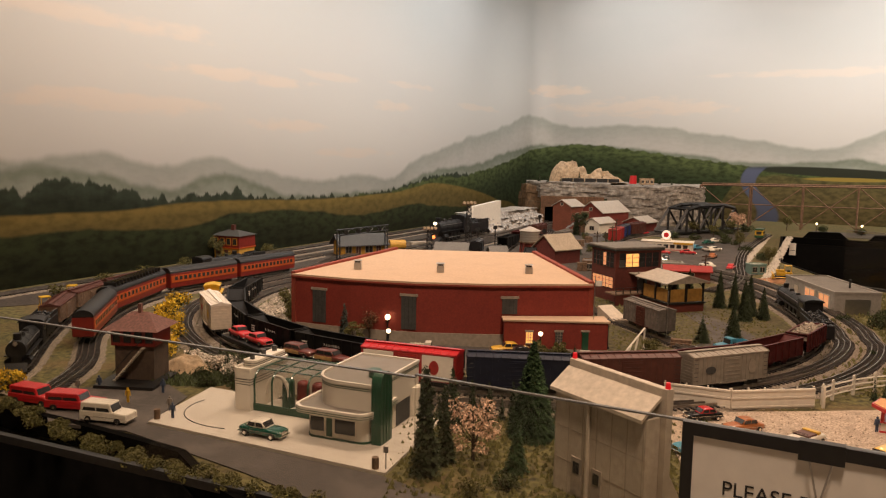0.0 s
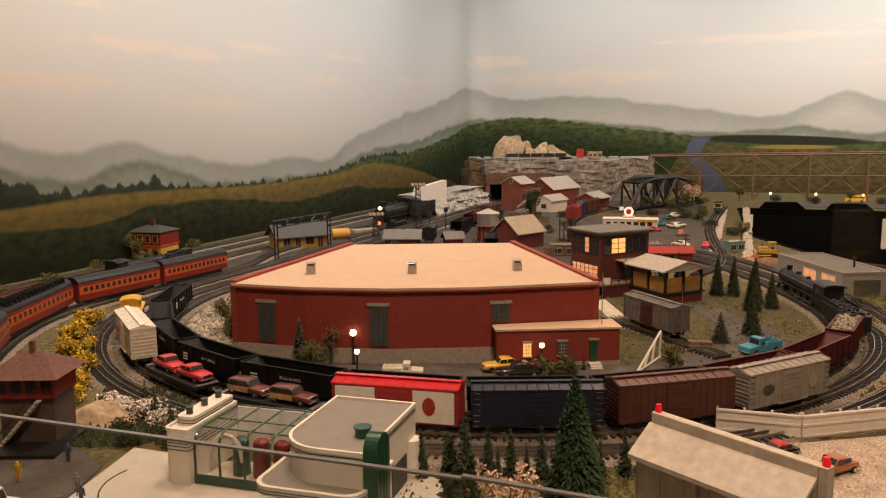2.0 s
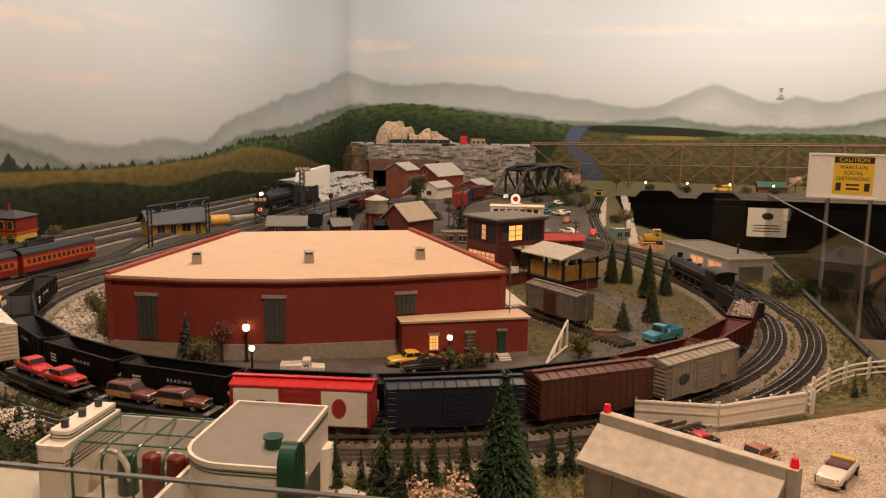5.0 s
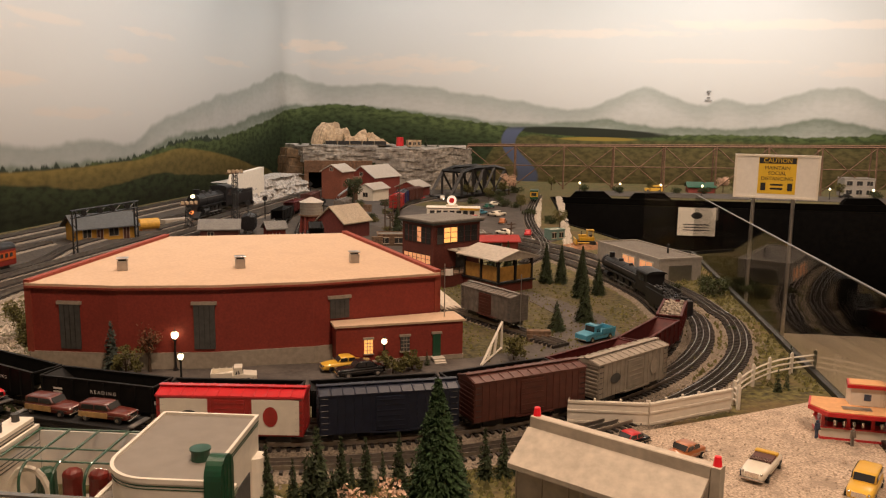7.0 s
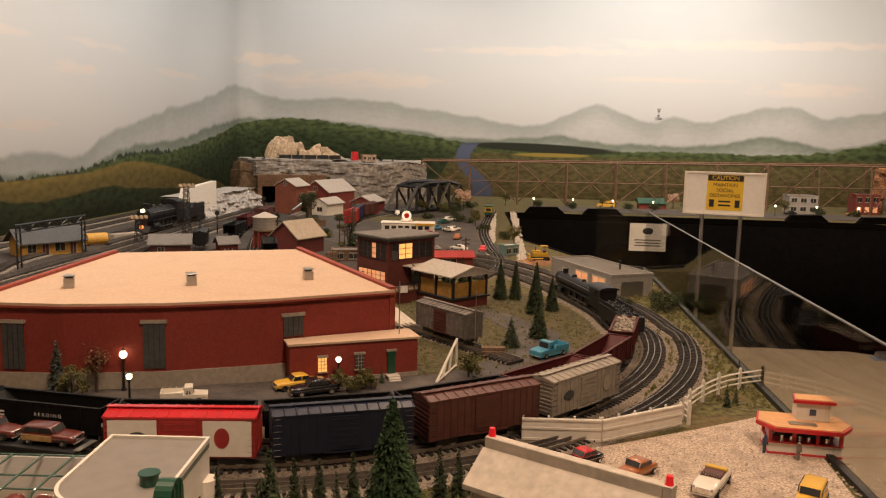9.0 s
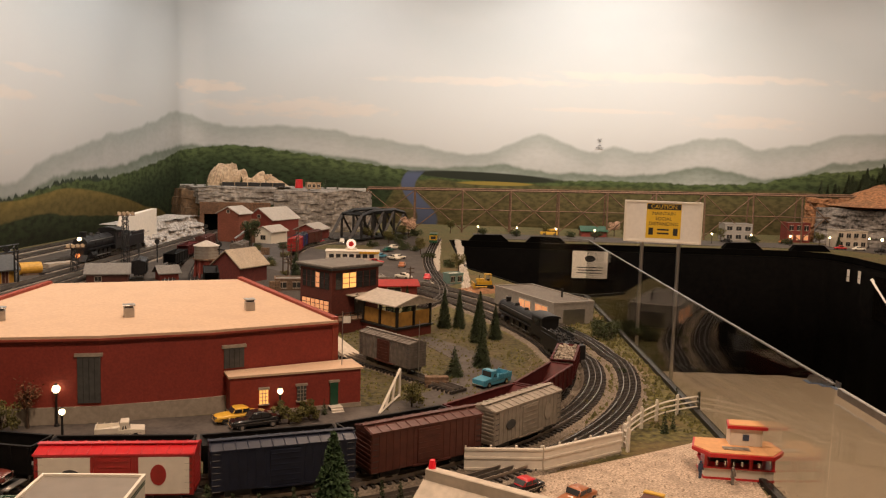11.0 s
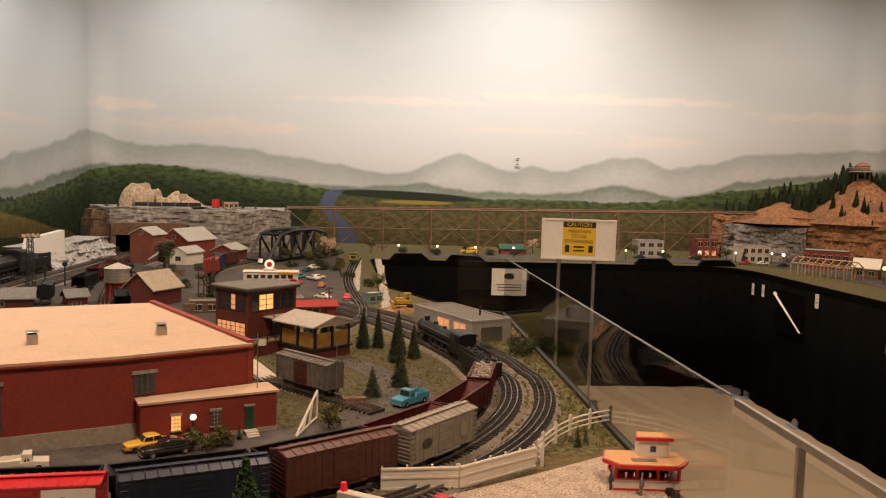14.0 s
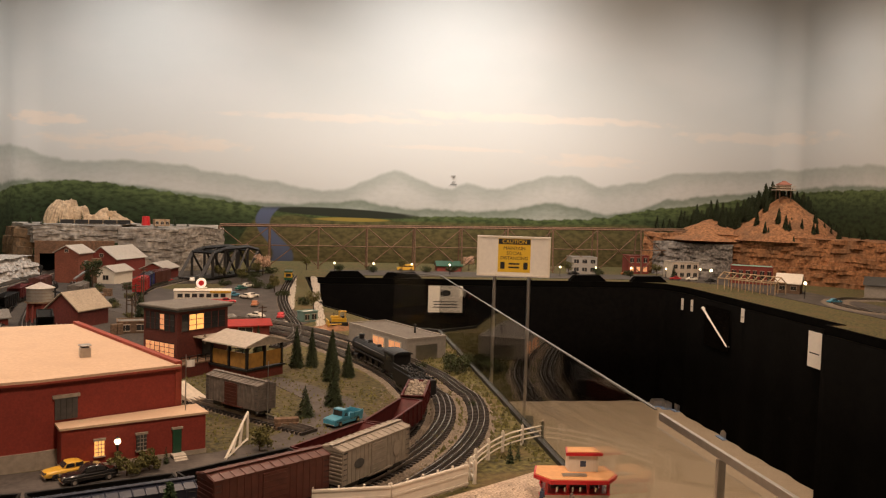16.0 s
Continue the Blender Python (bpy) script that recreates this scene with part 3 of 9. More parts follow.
def smooth_line(pts, per=8):
    out = []
    for i in range(len(pts) - 1):
        p = [Vector(pts[max(0, min(len(pts) - 1, i + k))]) for k in (-1, 0, 1, 2)]
        for j in range(per):
            f = j / per
            q = 0.5 * (2 * p[1] + (p[2] - p[0]) * f + (2 * p[0] - 5 * p[1] + 4 * p[2] - p[3]) * f * f + (3 * p[1] - p[0] - 3 * p[2] + p[3]) * f ** 3)
            out.append((q.x, q.y))
    return out + [tuple(pts[-1])]


def loop_line(r, tail_left, tail_right):
    left = arc(r, 153.4, 360 - 26, 90)
    first = left[0]
    pts = [back_to(first, V, tail_left * f) for f in (1.0, 0.66, 0.33)] + left
    base = [(1.222, 2.62), (1.305, 2.86), (1.352, 3.16), (1.372, 3.50), (1.35, 3.85), (1.25, 4.2), (1.05, 4.5)]
    return pts + smooth_line(shift_line(base, r - R_A), 6)[2:]


LINE_A = loop_line(R_A, 3.6, 0)
LINE_B = loop_line(R_B, 4.0, 0)
LINE_C = loop_line(R_C, 4.2, 0)
track(LINE_A, "inner three-rail track loop on grey ballast round the roundhouse")
track(LINE_B, "middle three-rail track loop on grey ballast round the roundhouse")
track(LINE_C, "outer three-rail track loop on grey ballast round the roundhouse")
# straight tracks along the left wall
for k, (off, a, b) in enumerate(((0.22, -1.9, 5.2), (0.36, -1.0, 4.6), (0.62, 0.6, 4.4), (0.76, 0.8, 4.6))):
    o = Vector((-1.30, 4.60)) + U * off
    pts = [tuple(o + V * (a + (b - a) * i / 20)) for i in range(21)]
    track(pts, "straight three-rail track on grey ballast along the mural wall")


LINE_D = smooth_line([(-0.96, 1.86), (-0.985, 2.15), (-1.11, 2.5), (-1.175, 2.9), (-1.13, 3.24), (-0.945, 3.58), (-0.755, 3.92), (-0.68, 4.1), (-0.60, 4.5), (-0.4, 4.9)], 8)
LINE_E = smooth_line([(-1.10, 1.88), (-1.13, 2.1), (-1.24, 2.45), (-1.32, 2.85), (-1.25, 3.3), (-1.08, 3.75), (-0.90, 4.2), (-0.72, 4.6)], 8)
track(LINE_D, "curved station track under the orange coaches")
track(LINE_E, "curved station track under the old locomotive")


def at_line(pts, s):
    """The place and heading at s metres along a line."""
    for (ax, ay), (bx, by) in zip(pts, pts[1:]):
        d = math.hypot(bx - ax, by - ay)
        if s <= d:
            return ax + (bx - ax) * s / d, ay + (by - ay) * s / d, math.degrees(math.atan2(by - ay, bx - ax))
        s -= d
    return (*pts[-1], math.degrees(math.atan2(by - ay, bx - ax)))


def nearest_s(pts, x, y):
    best, run, res = 9e9, 0.0, 0.0
    for (ax, ay), (bx, by) in zip(pts, pts[1:]):
        d = math.hypot(bx - ax, by - ay)
        f = max(0, min(1, ((x - ax) * (bx - ax) + (y - ay) * (by - ay)) / (d * d)))
        e = math.hypot(ax + (bx - ax) * f - x, ay + (by - ay) * f - y)
        if e < best:
            best, res = e, run + f * d
        run += d
    return res


# ---- roundhouse ----


def roundhouse():
    th = thing("roundhouse", 0, 0, 0, 0, "long red roundhouse with a tan roof and grey stone base", "engine house")
    H = 0.196
    front = [(-0.495, 2.615), (-0.30, 2.535), (-0.09, 2.488), (0.14, 2.475), (0.46, 2.505)]
    back = [(0.345, 3.115), (0.085, 3.135), (-0.193, 3.155)]
    poly = front + back
    bm = bmesh.new()
    prism(bm, poly, 0.042, H)
    part("wall", bm, M_RED, th)
    cx, cy = 0.0, 2.9
    grown = [(cx + (x - cx) * 1.008, cy + (y - cy) * 1.008) for x, y in poly]
    bm = bmesh.new()
    prism(bm, grown, 0.0, 0.042)
    part("foundation", bm, M_STONEBAND, th, "grey stone foundation band")
    # roof: rises a little to the back, with a thin eave
    bm = bmesh.new()
    f2 = [(cx + (x - cx) * 1.012, cy + (y - cy) * 1.02) for x, y in front]
    lo = [bm.verts.new((x, y, H + 0.001)) for x, y in f2] + [bm.verts.new((x, y, H + 0.022)) for x, y in back]
    hi = [bm.verts.new((v.co.x, v.co.y, v.co.z + 0.006)) for v in lo]
    n = len(lo)
    for i in range(n):
        bm.faces.new((lo[i], lo[(i + 1) % n], hi[(i + 1) % n], hi[i]))
    for side in (lo, hi):
        quads = [(0, 1, 6, 7), (1, 2, 6), (2, 3, 6), (3, 5, 6), (3, 4, 5)]
        for q in quads:
            bm.faces.new([side[i] for i in q])
    part("roof", bm, M_ROOF, th, "flat tan roofing")
    for (a, b) in (((-0.497, 2.612), (-0.193, 3.155)), ((0.462, 2.503), (0.345, 3.115))):
        bm = bmesh.new()
        d = (Vector(b) - Vector(a)).normalized()
        nn = Vector((-d.y, d.x)) * 0.008
        a2, b2 = Vector(a), Vector(b)
        vs = []
        for q, z in ((a2, H + 0.014), (b2, H + 0.036)):
            for k in (-1, 1):
                for zz in (0.04, z):
                    vs.append(bm.verts.new((q.x + k * nn.x, q.y + k * nn.y, zz)))
        for q in ((0, 1, 3, 2), (4, 5, 7, 6), (0, 1, 5, 4), (2, 3, 7, 6), (1, 3, 7, 5), (0, 2, 6, 4)):
            bm.faces.new([vs[i] for i in q])
        part("parapet", bm, M_REDTRIM, th, "stepped red fire wall")
    bm = bmesh.new()
    rim = [(cx + (x - cx) * 1.016, cy + (y - cy) * 1.024) for x, y in front]
    for (ax, ay), (bx, by) in zip(rim, rim[1:]):
        prism(bm, [(ax, ay), (bx, by), (bx, by + .004), (ax, ay + .004)], H - 0.004, H + 0.001)
    part("eave", bm, M_REDTRIM, th)

    def on_front(f, gap):
        s = f * 4
        i = min(3, int(s))
        a, b = Vector(front[i]), Vector(front[i + 1])
        p = a + (b - a) * (s - i)
        h = math.atan2(b.y - a.y, b.x - a.x)
        return pose(p.x + math.sin(h) * gap, p.y - math.cos(h) * gap, 0, 0, 0, math.degrees(h))

    for f, z0 in ((0.115, 0.05), (0.475, 0.05), (0.80, 0.107)):
        m = on_front(f, 0.002)
        bm = bmesh.new()
        box(bm, -.024, .024, -.002, .004, z0, 0.155, m)
        d = part("door", bm, M_DARKGREY, th, "dark grey freight door")
        bm = bmesh.new()
        for k in range(1, 4):
            xx = -.024 + .048 * k / 4
            box(bm, xx - .0005, xx + .0005, -.0026, -.002, z0, 0.154, m)
        part("plank_joint", bm, M_BLACK, d)
        bm = bmesh.new()
        box(bm, -.029, .029, -.004, .004, 0.1555, 0.163, m)
        part("lintel", bm, M_STONEBAND, th)
    for x, y in ((-0.295, 2.70), (-0.015, 2.66), (0.28, 2.665)):
        v = thing("roof_vent", x, y, H + 0.012, 0, "small square metal roof vent on the roundhouse roof", "roof vent", "roof vents")
        boxpart("housing", v, M_STEEL, -.012, .012, -.012, .012, -.004, .024, 0.001)
        boxpart("cap", v, M_STEEL, -.014, .014, -.014, .014, .0285, .031, 0.0005)
        boxpart("neck", v, M_BLACK, -.009, .009, -.009, .009, .024, .0285)
    # low brick annex
    an = thing("annex", 0, 0, 0, 0, "low red brick office annex with a lit window", "office building")
    q = [(0.185, 2.425), (0.50, 2.415), (0.50, 2.503), (0.185, 2.482)]
    bm = bmesh.new()
    prism(bm, q, 0.012, 0.096)
    part("wall", bm, M_RED, an)
    bm = bmesh.new()
    prism(bm, [(0.183, 2.423), (0.502, 2.413), (0.502, 2.503), (0.183, 2.480)], 0, 0.012)
    part("foundation", bm, M_STONEBAND, an)
    bm = bmesh.new()
    prism(bm, [(0.180, 2.420), (0.505, 2.410), (0.505, 2.50), (0.180, 2.478)], 0.096, 0.101)
    part("roof", bm, M_ROOF, an)
    for x, z0, z1, w, mt, lb in ((0.262, .03, .064, .010, M_WINGLOW, "lit small-paned window"), (0.352, .03, .066, .011, M_DARKGREY, "dark window"), (0.432, .012, .068, .010, M_GREEN, "green door")):
        y = 2.4225 - (x - .185) * .032
        d = boxpart("window" if z0 > .02 else "door", an, mt, x - w, x + w, y - .0025, y + .004, z0, z1, label=lb)
        bm = bmesh.new()
        box(bm, x - w - .003, x + w + .003, y - .004, y + .003, z1, z1 + .005)
        if z0 > .02:
            box(bm, x - w - .002, x + w + .002, y - .005, y + .003, z0 - .003, z0)
            for k in (-.33, .33):
                box(bm, x + k * w - .0006, x + k * w + .0006, y - .0035, y - .0025, z0, z1)
            for k in (.25, .5, .75):
                box(bm, x - w, x + w, y - .0035, y - .0025, z0 + (z1 - z0) * k - .0006, z0 + (z1 - z0) * k + .0006)
        part("frame", bm, M_STONEBAND, d)
    bm = bmesh.new()
    for k in range(3):
        box(bm, .417, .447, 2.390 - k * .007, 2.4145, 0.0, .012 - k * .004)
    part("steps", bm, M_CONCRETE, an)


roundhouse()

# ---- ground patches ----


def patch(name, poly, material, label, z=0.004, category="ground"):
    bm = bmesh.new()
    prism(bm, poly, -0.004, z)
    return solo(name, bm, material, label, category, kind="structure")


patch("yard", [(-0.40, 2.42), (-0.25, 2.26), (0.0, 2.20), (0.3, 2.19), (0.56, 2.22), (0.78, 2.32), (1.0, 2.50), (1.06, 2.70), (1.03, 2.95), (0.99, 3.1), (0.93, 3.08), (0.93, 2.75), (0.80, 2.52), (0.62, 2.42), (0.52, 2.40), (-0.1, 2.50), (-0.34, 2.60)],
      M_ASPHALT, "dark asphalt yard in front of the roundhouse", 0.003)
patch("road", [(-1.0, 1.94), (-0.86, 1.70), (-0.672, 1.655), (-0.376, 1.45), (-0.22, 1.33), (0.0, 1.25), (0.02, 1.335), (-0.11, 1.44), (-0.645, 1.70), (-0.62, 1.9), (-0.7, 2.0)],
      M_ASPHALT, "dark asphalt road past the filling station", 0.003)
patch("drive_in_lot", [(0.44, 1.30), (0.62, 1.18), (0.80, 1.25), (1.13, 1.80), (1.10, 1.90), (0.92, 1.88), (0.68, 1.86), (0.56, 1.90), (0.50, 1.75)], M_GRAVEL, "tan gravel lot of the drive-in theatre", 0.004)
patch("far_street", [(0.85, 5.0), (1.05, 4.35), (1.42, 3.98), (1.65, 4.2), (1.85, 5.0), (2.25, 5.85), (1.9, 6.0), (1.6, 5.5), (1.2, 6.3), (0.95, 6.35)], M_ASPHALT, "dark asphalt street beside the diner", 0.003)
patch("town_street", [tuple(Vector((2.9, 6.40)) + U * a + V * b) for a, b in ((0, 0.05), (3.0, 0.05), (3.25, -0.3), (3.25, -2.6), (3.7, -2.6), (3.7, 0.5), (0, 0.55))], M_ASPHALT, "dark asphalt street of the far town", 0.003)
patch("wall_yard", [tuple(Vector((-1.28, 4.60)) + U * a + V * b) for a, b in ((0.15, -2.0), (0.8, -1.0), (0.95, 3.4), (0.2, 4.6))], M_CINDER, "dark cinder ground under the wall tracks", 0.002)
patch("loop_floor", arc(0.99, 150, 390, 50), M_MEADOW, "olive grass and gravel inside the track loop", 0.0015)
patch("rail_yard", [(-0.45, 3.75), (0.2, 3.5), (1.0, 3.75), (1.25, 3.95), (1.0, 4.4), (0.86, 5.0), (0.95, 6.4), (1.9, 6.05), (2.2, 5.95), (2.5, 6.6), (2.2, 7.1), (0.5, 7.2), (0.0, 5.6)], M_CINDER, "grey cindery rail yard ground", 0.002)
# the concrete apron of the filling station
bm = bmesh.new()
prism(bm, [(-0.645, 1.708), (-0.105, 1.446), (-0.005, 1.75), (-0.07, 1.83), (-0.40, 1.89), (-0.585, 1.975)], -0.004, 0.006)
solo("station_apron", bm, M_CONCRETE, "pale concrete apron round the filling station", "pavement", kind="structure")


def scatter_stuff(name, n, area, material, size, label, z=0.0, tall=1.0):
    vs, fs = [], []
    rng = random.Random(n)
    for i in range(n):
        x, y = area(rng)
        s = size * rng.uniform(0.5, 1.3)
        k = len(vs)
        a = rng.uniform(0, 6.28)
        for j in range(4):
            vs.append((x + s * math.cos(a + j * 1.57) * rng.uniform(.7, 1.2), y + s * math.sin(a + j * 1.57) * rng.uniform(.7, 1.2), z))
        vs.append((x + rng.uniform(-.3, .3) * s, y + rng.uniform(-.3, .3) * s, z + s * tall * rng.uniform(.5, 1.2)))
        fs += [(k, k + 1, k + 4), (k + 1, k + 2, k + 4), (k + 2, k + 3, k + 4), (k + 3, k, k + 4)]
    return tagged(raw(name, vs, fs, material), label, "ground cover", kind="stuff")


def ring_area(r0, r1, a0, a1):
    def f(rng):
        a, r = radians(rng.uniform(a0, a1)), rng.uniform(r0, r1)
        return CEN.x + r * math.cos(a), CEN.y + r * math.sin(a)
    return f


def rect_area(x0, x1, y0, y1):
    return lambda rng: (rng.uniform(x0, x1), rng.uniform(y0, y1))


scatter_stuff("loose_stone", 5200, ring_area(0.93, 1.30, 140, 345), M_STONES, 0.0042, "loose grey ballast stones along the track loops")
scatter_stuff("stone_rubble", 700, ring_area(0.88, 0.99, 150, 215), M_STONES, 0.010, "pale rubble stones beside the inner track")
scatter_stuff("grass_tuft", 2600, rect_area(-0.1, 0.62, 1.25, 1.80), M_LEAF, 0.006, "small olive grass tufts before the tracks", 0.0, 1.6)
scatter_stuff("grass_tuft", 1500, rect_area(-0.75, -0.45, 2.0, 2.35), M_BUSH, 0.009, "rough olive tufts on the bank", 0.0, 1.5)
scatter_stuff("grass_tuft", 1700, lambda r: uv(r.uniform(-0.30, -0.01), r.uniform(-0.25, 1.65)), M_LEAF, 0.007, "olive grass tufts along the glass", 0.0, 1.5)
scatter_stuff("grass_tuft", 2400, rect_area(0.55, 1.2, 2.3, 3.5), M_LEAF, 0.006, "olive tufts among the model pines", 0.0, 1.2)
scatter_stuff("gravel_stone", 2600, rect_area(0.50, 1.08, 1.25, 1.86), M_GRAVEL, 0.0035, "loose gravel stones of the drive-in lot", 0.003)
scatter_stuff("white_stone", 1400, lambda r: (lambda k, o: (1.48 + .447 * k + o, 3.92 + .94 * k - o * .4))(r.uniform(0, 2.6), random.Random(r.random()).choice((-.075, .075)) + r.uniform(-.02, .02)), M_CONCRETE, 0.010, "white stone ballast beside the trolley line")
track(smooth_line([(1.20, 3.60), (1.38, 3.80), (1.52, 4.1), (1.64, 4.45), (1.89, 5.08), (2.25, 5.80), (2.56, 6.38)]), "single trolley track edged with white stones", 0.06)
for o in ((0.30, 3.75), (0.42, 3.75), (0.56, 3.8)):
    track(smooth_line([o, (o[0] - .02, 4.4), (o[0] + .12, 5.2), (o[0] + .38, 6.2), (o[0] + .45, 6.9)]), "rusty yard track behind the roundhouse", 0.05)

# ---- railway vehicles ----


def bogie(th, x, wheel=0.0085):
    bm = bmesh.new()
    box(bm, x - .022, x + .022, -.0225, -.0195, .006, .017)
    box(bm, x - .022, x + .022, .0195, .0225, .006, .017)
    box(bm, x - .006, x + .006, -.0195, .0195, .010, .018)
    b = part("bogie", bm, M_BLACK, th)
    for dx in (-.0145, .0145):
        bm = bmesh.new()
        for y in (-.0165, .0165):
            cyl(bm, (x + dx, y, wheel), wheel, .004, 12, axis="Y")
        rod(bm, (x + dx, -.016, wheel), (x + dx, .016, wheel), .002)
        part("wheelset", bm, M_STEEL, b)


def coupler(th, l):
    for k in (-1, 1):
        boxpart("coupler", th, M_BLACK, k * (l / 2 - .002) - .006, k * (l / 2 - .002) + .012 * (k > 0) + (-.006 if k < 0 else 0), -.003, .003, .012, .018)


def boxcar(name, label, side, roof, door, length=0.235, height=0.069, panel=None, x=0, y=0, rz=0, mark=None):
    th = thing(name, x, y, RAILTOP, rz, label, "boxcar", "freight cars")
    l, w, z0 = length, 0.031, 0.020
    bm = bmesh.new()
    box(bm, -l / 2, l / 2, -w, w, z0, z0 + height)
    part("body", bm, side, th)
    bm = bmesh.new()
    profile_pts = [(-w - .0015, 0), (w + .0015, 0), (w + .0015, .003), (0, .0095), (-w - .0015, .003)]
    q = Matrix.Translation((-l / 2 - .002, 0, z0 + height)) @ Matrix(((0, 0, 1, 0), (1, 0, 0, 0), (0, 1, 0, 0), (0, 0, 0, 1)))
    prism(bm, profile_pts, 0, l + .004, q)
    r = part("roof", bm, roof, th)
    for i in range(13):
        xx = -l / 2 + l * i / 12
        bm = bmesh.new()
        for k in (-1, 1):
            rod(bm, (xx, k * (w + .001), z0 + height + .004), (xx, 0, z0 + height + .0105), .0011, 4)
        part("roof_rib", bm, roof, r)
    boxpart("running_board", r, roof, -l / 2 - .003, l / 2 + .003, -.006, .006, z0 + height + .0110, z0 + height + .0125)
    for k in (-1, 1):
        yy = k * w
        d = boxpart("door", th, door, -.026, .026, min(yy, yy + k * .003), max(yy, yy + k * .003), z0 + .004, z0 + height - .004)
        bm = bmesh.new()
        for i in range(6):
            zz = z0 + .010 + i * (height - .02) / 5
            box(bm, -.025, .025, min(yy + k * .003, yy + k * .0042), max(yy + k * .003, yy + k * .0042), zz, zz + .0012)
        box(bm, -.036, .05, min(yy, yy + k * .0044), max(yy, yy + k * .0044), z0 - .001, z0 + .002)
        tagged(part("door_rail", bm, door, d), kind="stuff")
        bm = bmesh.new()
        for i in range(7):
            for sx in (-1, 1):
                xx = sx * (.034 + i * (l / 2 - .036) / 6)
                box(bm, xx - .0007, xx + .0007, min(yy, yy + k * .0011), max(yy, yy + k * .0011), z0 + .001, z0 + height - .001)
        tagged(part("side_rib", bm, side, th), kind="stuff")
        if panel:
            for sx in (-1, 1):
                c = sx * (l / 4 + .016)
                boxpart("side_panel", th, panel, c - .041, c + .041, min(yy, yy + k * .0014), max(yy, yy + k * .0014), z0 + .003, z0 + height - .003)
        if mark:
            for sx, mm, ww, hh in ((-1, mark[0], .016, .010), (1, mark[1], .013, .018)):
                bm = bmesh.new()
                v = cyl(bm, (0, 0, 0), 1, .0008, 18, axis="Y")
                bmesh.ops.transform(bm, matrix=Matrix.Translation((sx * l / 3.6, yy + k * .0020, z0 + height * .52)) @ Matrix.Diagonal((ww, 1, hh, 1)), verts=v)
                part("emblem", bm, mm, th)
    bm = bmesh.new()
    for sx in (-1, 1):
        for i in range(8):
            zz = z0 + .006 + i * (height - .012) / 7
            box(bm, sx * l / 2 - .0012, sx * l / 2 + .0012, -w + .002, w - .002, zz, zz + .0032)
    tagged(part("end_corrugation", bm, side, th), kind="stuff")
    bm = bmesh.new()
    for sx in (-1, 1):
        for i in range(7):
            zz = z0 + i * .011
            for yy in (-w, w):
                rod(bm, (sx * (l / 2 - .002), yy * 1.03, zz), (sx * (l / 2 - .014), yy * 1.03, zz), .0006, 4)
    tagged(part("ladder", bm, M_BLACK, th), kind="stuff")
    boxpart("underframe", th, M_BLACK, -l / 2 + .004, l / 2 - .004, -.018, .018, .014, z0)
    bogie(th, -l / 2 + .045)
    bogie(th, l / 2 - .045)
    coupler(th, l)
    return th


def hopper(label, body, x=0, y=0, rz=0, text="READING", load=None, length=0.247):
    th = thing("hopper_car", x, y, RAILTOP, rz, label, "hopper car", "hopper cars")
    l, w, z0, h = length, .030, .022, .049
    bm = bmesh.new()
    for k in (-1, 1):
        box(bm, -l / 2, l / 2, k * w - .0012, k * w + .0012, z0, z0 + h)
    part("side", bm, body, th)
    for sx in (-1, 1):
        bm = bmesh.new()
        a = [(sx * l / 2, z0 + h), (sx * (l / 2 - .002), z0 + h), (sx * (l / 2 - .055), z0 + .010), (sx * (l / 2 - .053), z0 + .008)]
        profile(bm, a, -w + .0013, w - .0013)
        part("slope_sheet", bm, body, th)
    boxpart("floor", th, body, -l / 2 + .05, l / 2 - .05, -w + .0013, w - .0013, z0 + .006, z0 + .010)
    bm = bmesh.new()
    for k in (-1, 1):
        box(bm, -l / 2 - .001, l / 2 + .001, k * w - .003, k * w + .003, z0 + h, z0 + h + .003)
    for sx in (-1, 1):
        box(bm, sx * l / 2 - .002, sx * l / 2 + .002, -w + .003, w - .003, z0 + h, z0 + h + .003)
    part("top_rim", bm, body, th)
    for k in (-1, 1):
        for i in range(8):
            xx = -l / 2 + .004 + i * (l - .008) / 7
            boxpart("side_stake", th, body, xx - .0014, xx + .0014, min(k * w + k * .0012, k * w + k * .0042), max(k * w + k * .0012, k * w + k * .0042), z0, z0 + h)
    for sx in (-1, 1):
        bm = bmesh.new()
        profile(bm, [(sx * .008, z0 + .006), (sx * .070, z0 + .006), (sx * .048, z0 - .012), (sx * .030, z0 - .012)], -w + .004, w - .004)
        part("chute", bm, body, th)
    if load:
        bm = bmesh.new()
        box(bm, -l / 2 + .006, l / 2 - .006, -w + .002, w - .002, z0 + .03, z0 + h - .006)
        part("load", bm, load, th)
    if text:
        for k in (-1, 1):
            words("lettering", " ".join(text), .0095, M_PAPER, th, pose(.018, k * (w + .0046), z0 + h * .62, 90, 0, 0 if k < 0 else 180), "small white lettering")
            bm = bmesh.new()
            for i in range(3):
                box(bm, -.083 * -k - .010, -.083 * -k + .010, k * (w + .0044) - .0002, k * (w + .0044) + .0002, z0 + h * (.30 + .14 * i), z0 + h * (.30 + .14 * i) + .0035)
            tagged(part("number_bar", bm, M_PAPER, th), kind="stuff")
    boxpart("underframe", th, M_BLACK, -l / 2 + .002, l / 2 - .002, -.008, .008, .013, z0)
    bogie(th, -l / 2 + .036)
    bogie(th, l / 2 - .036)
    coupler(th, l)
    return th


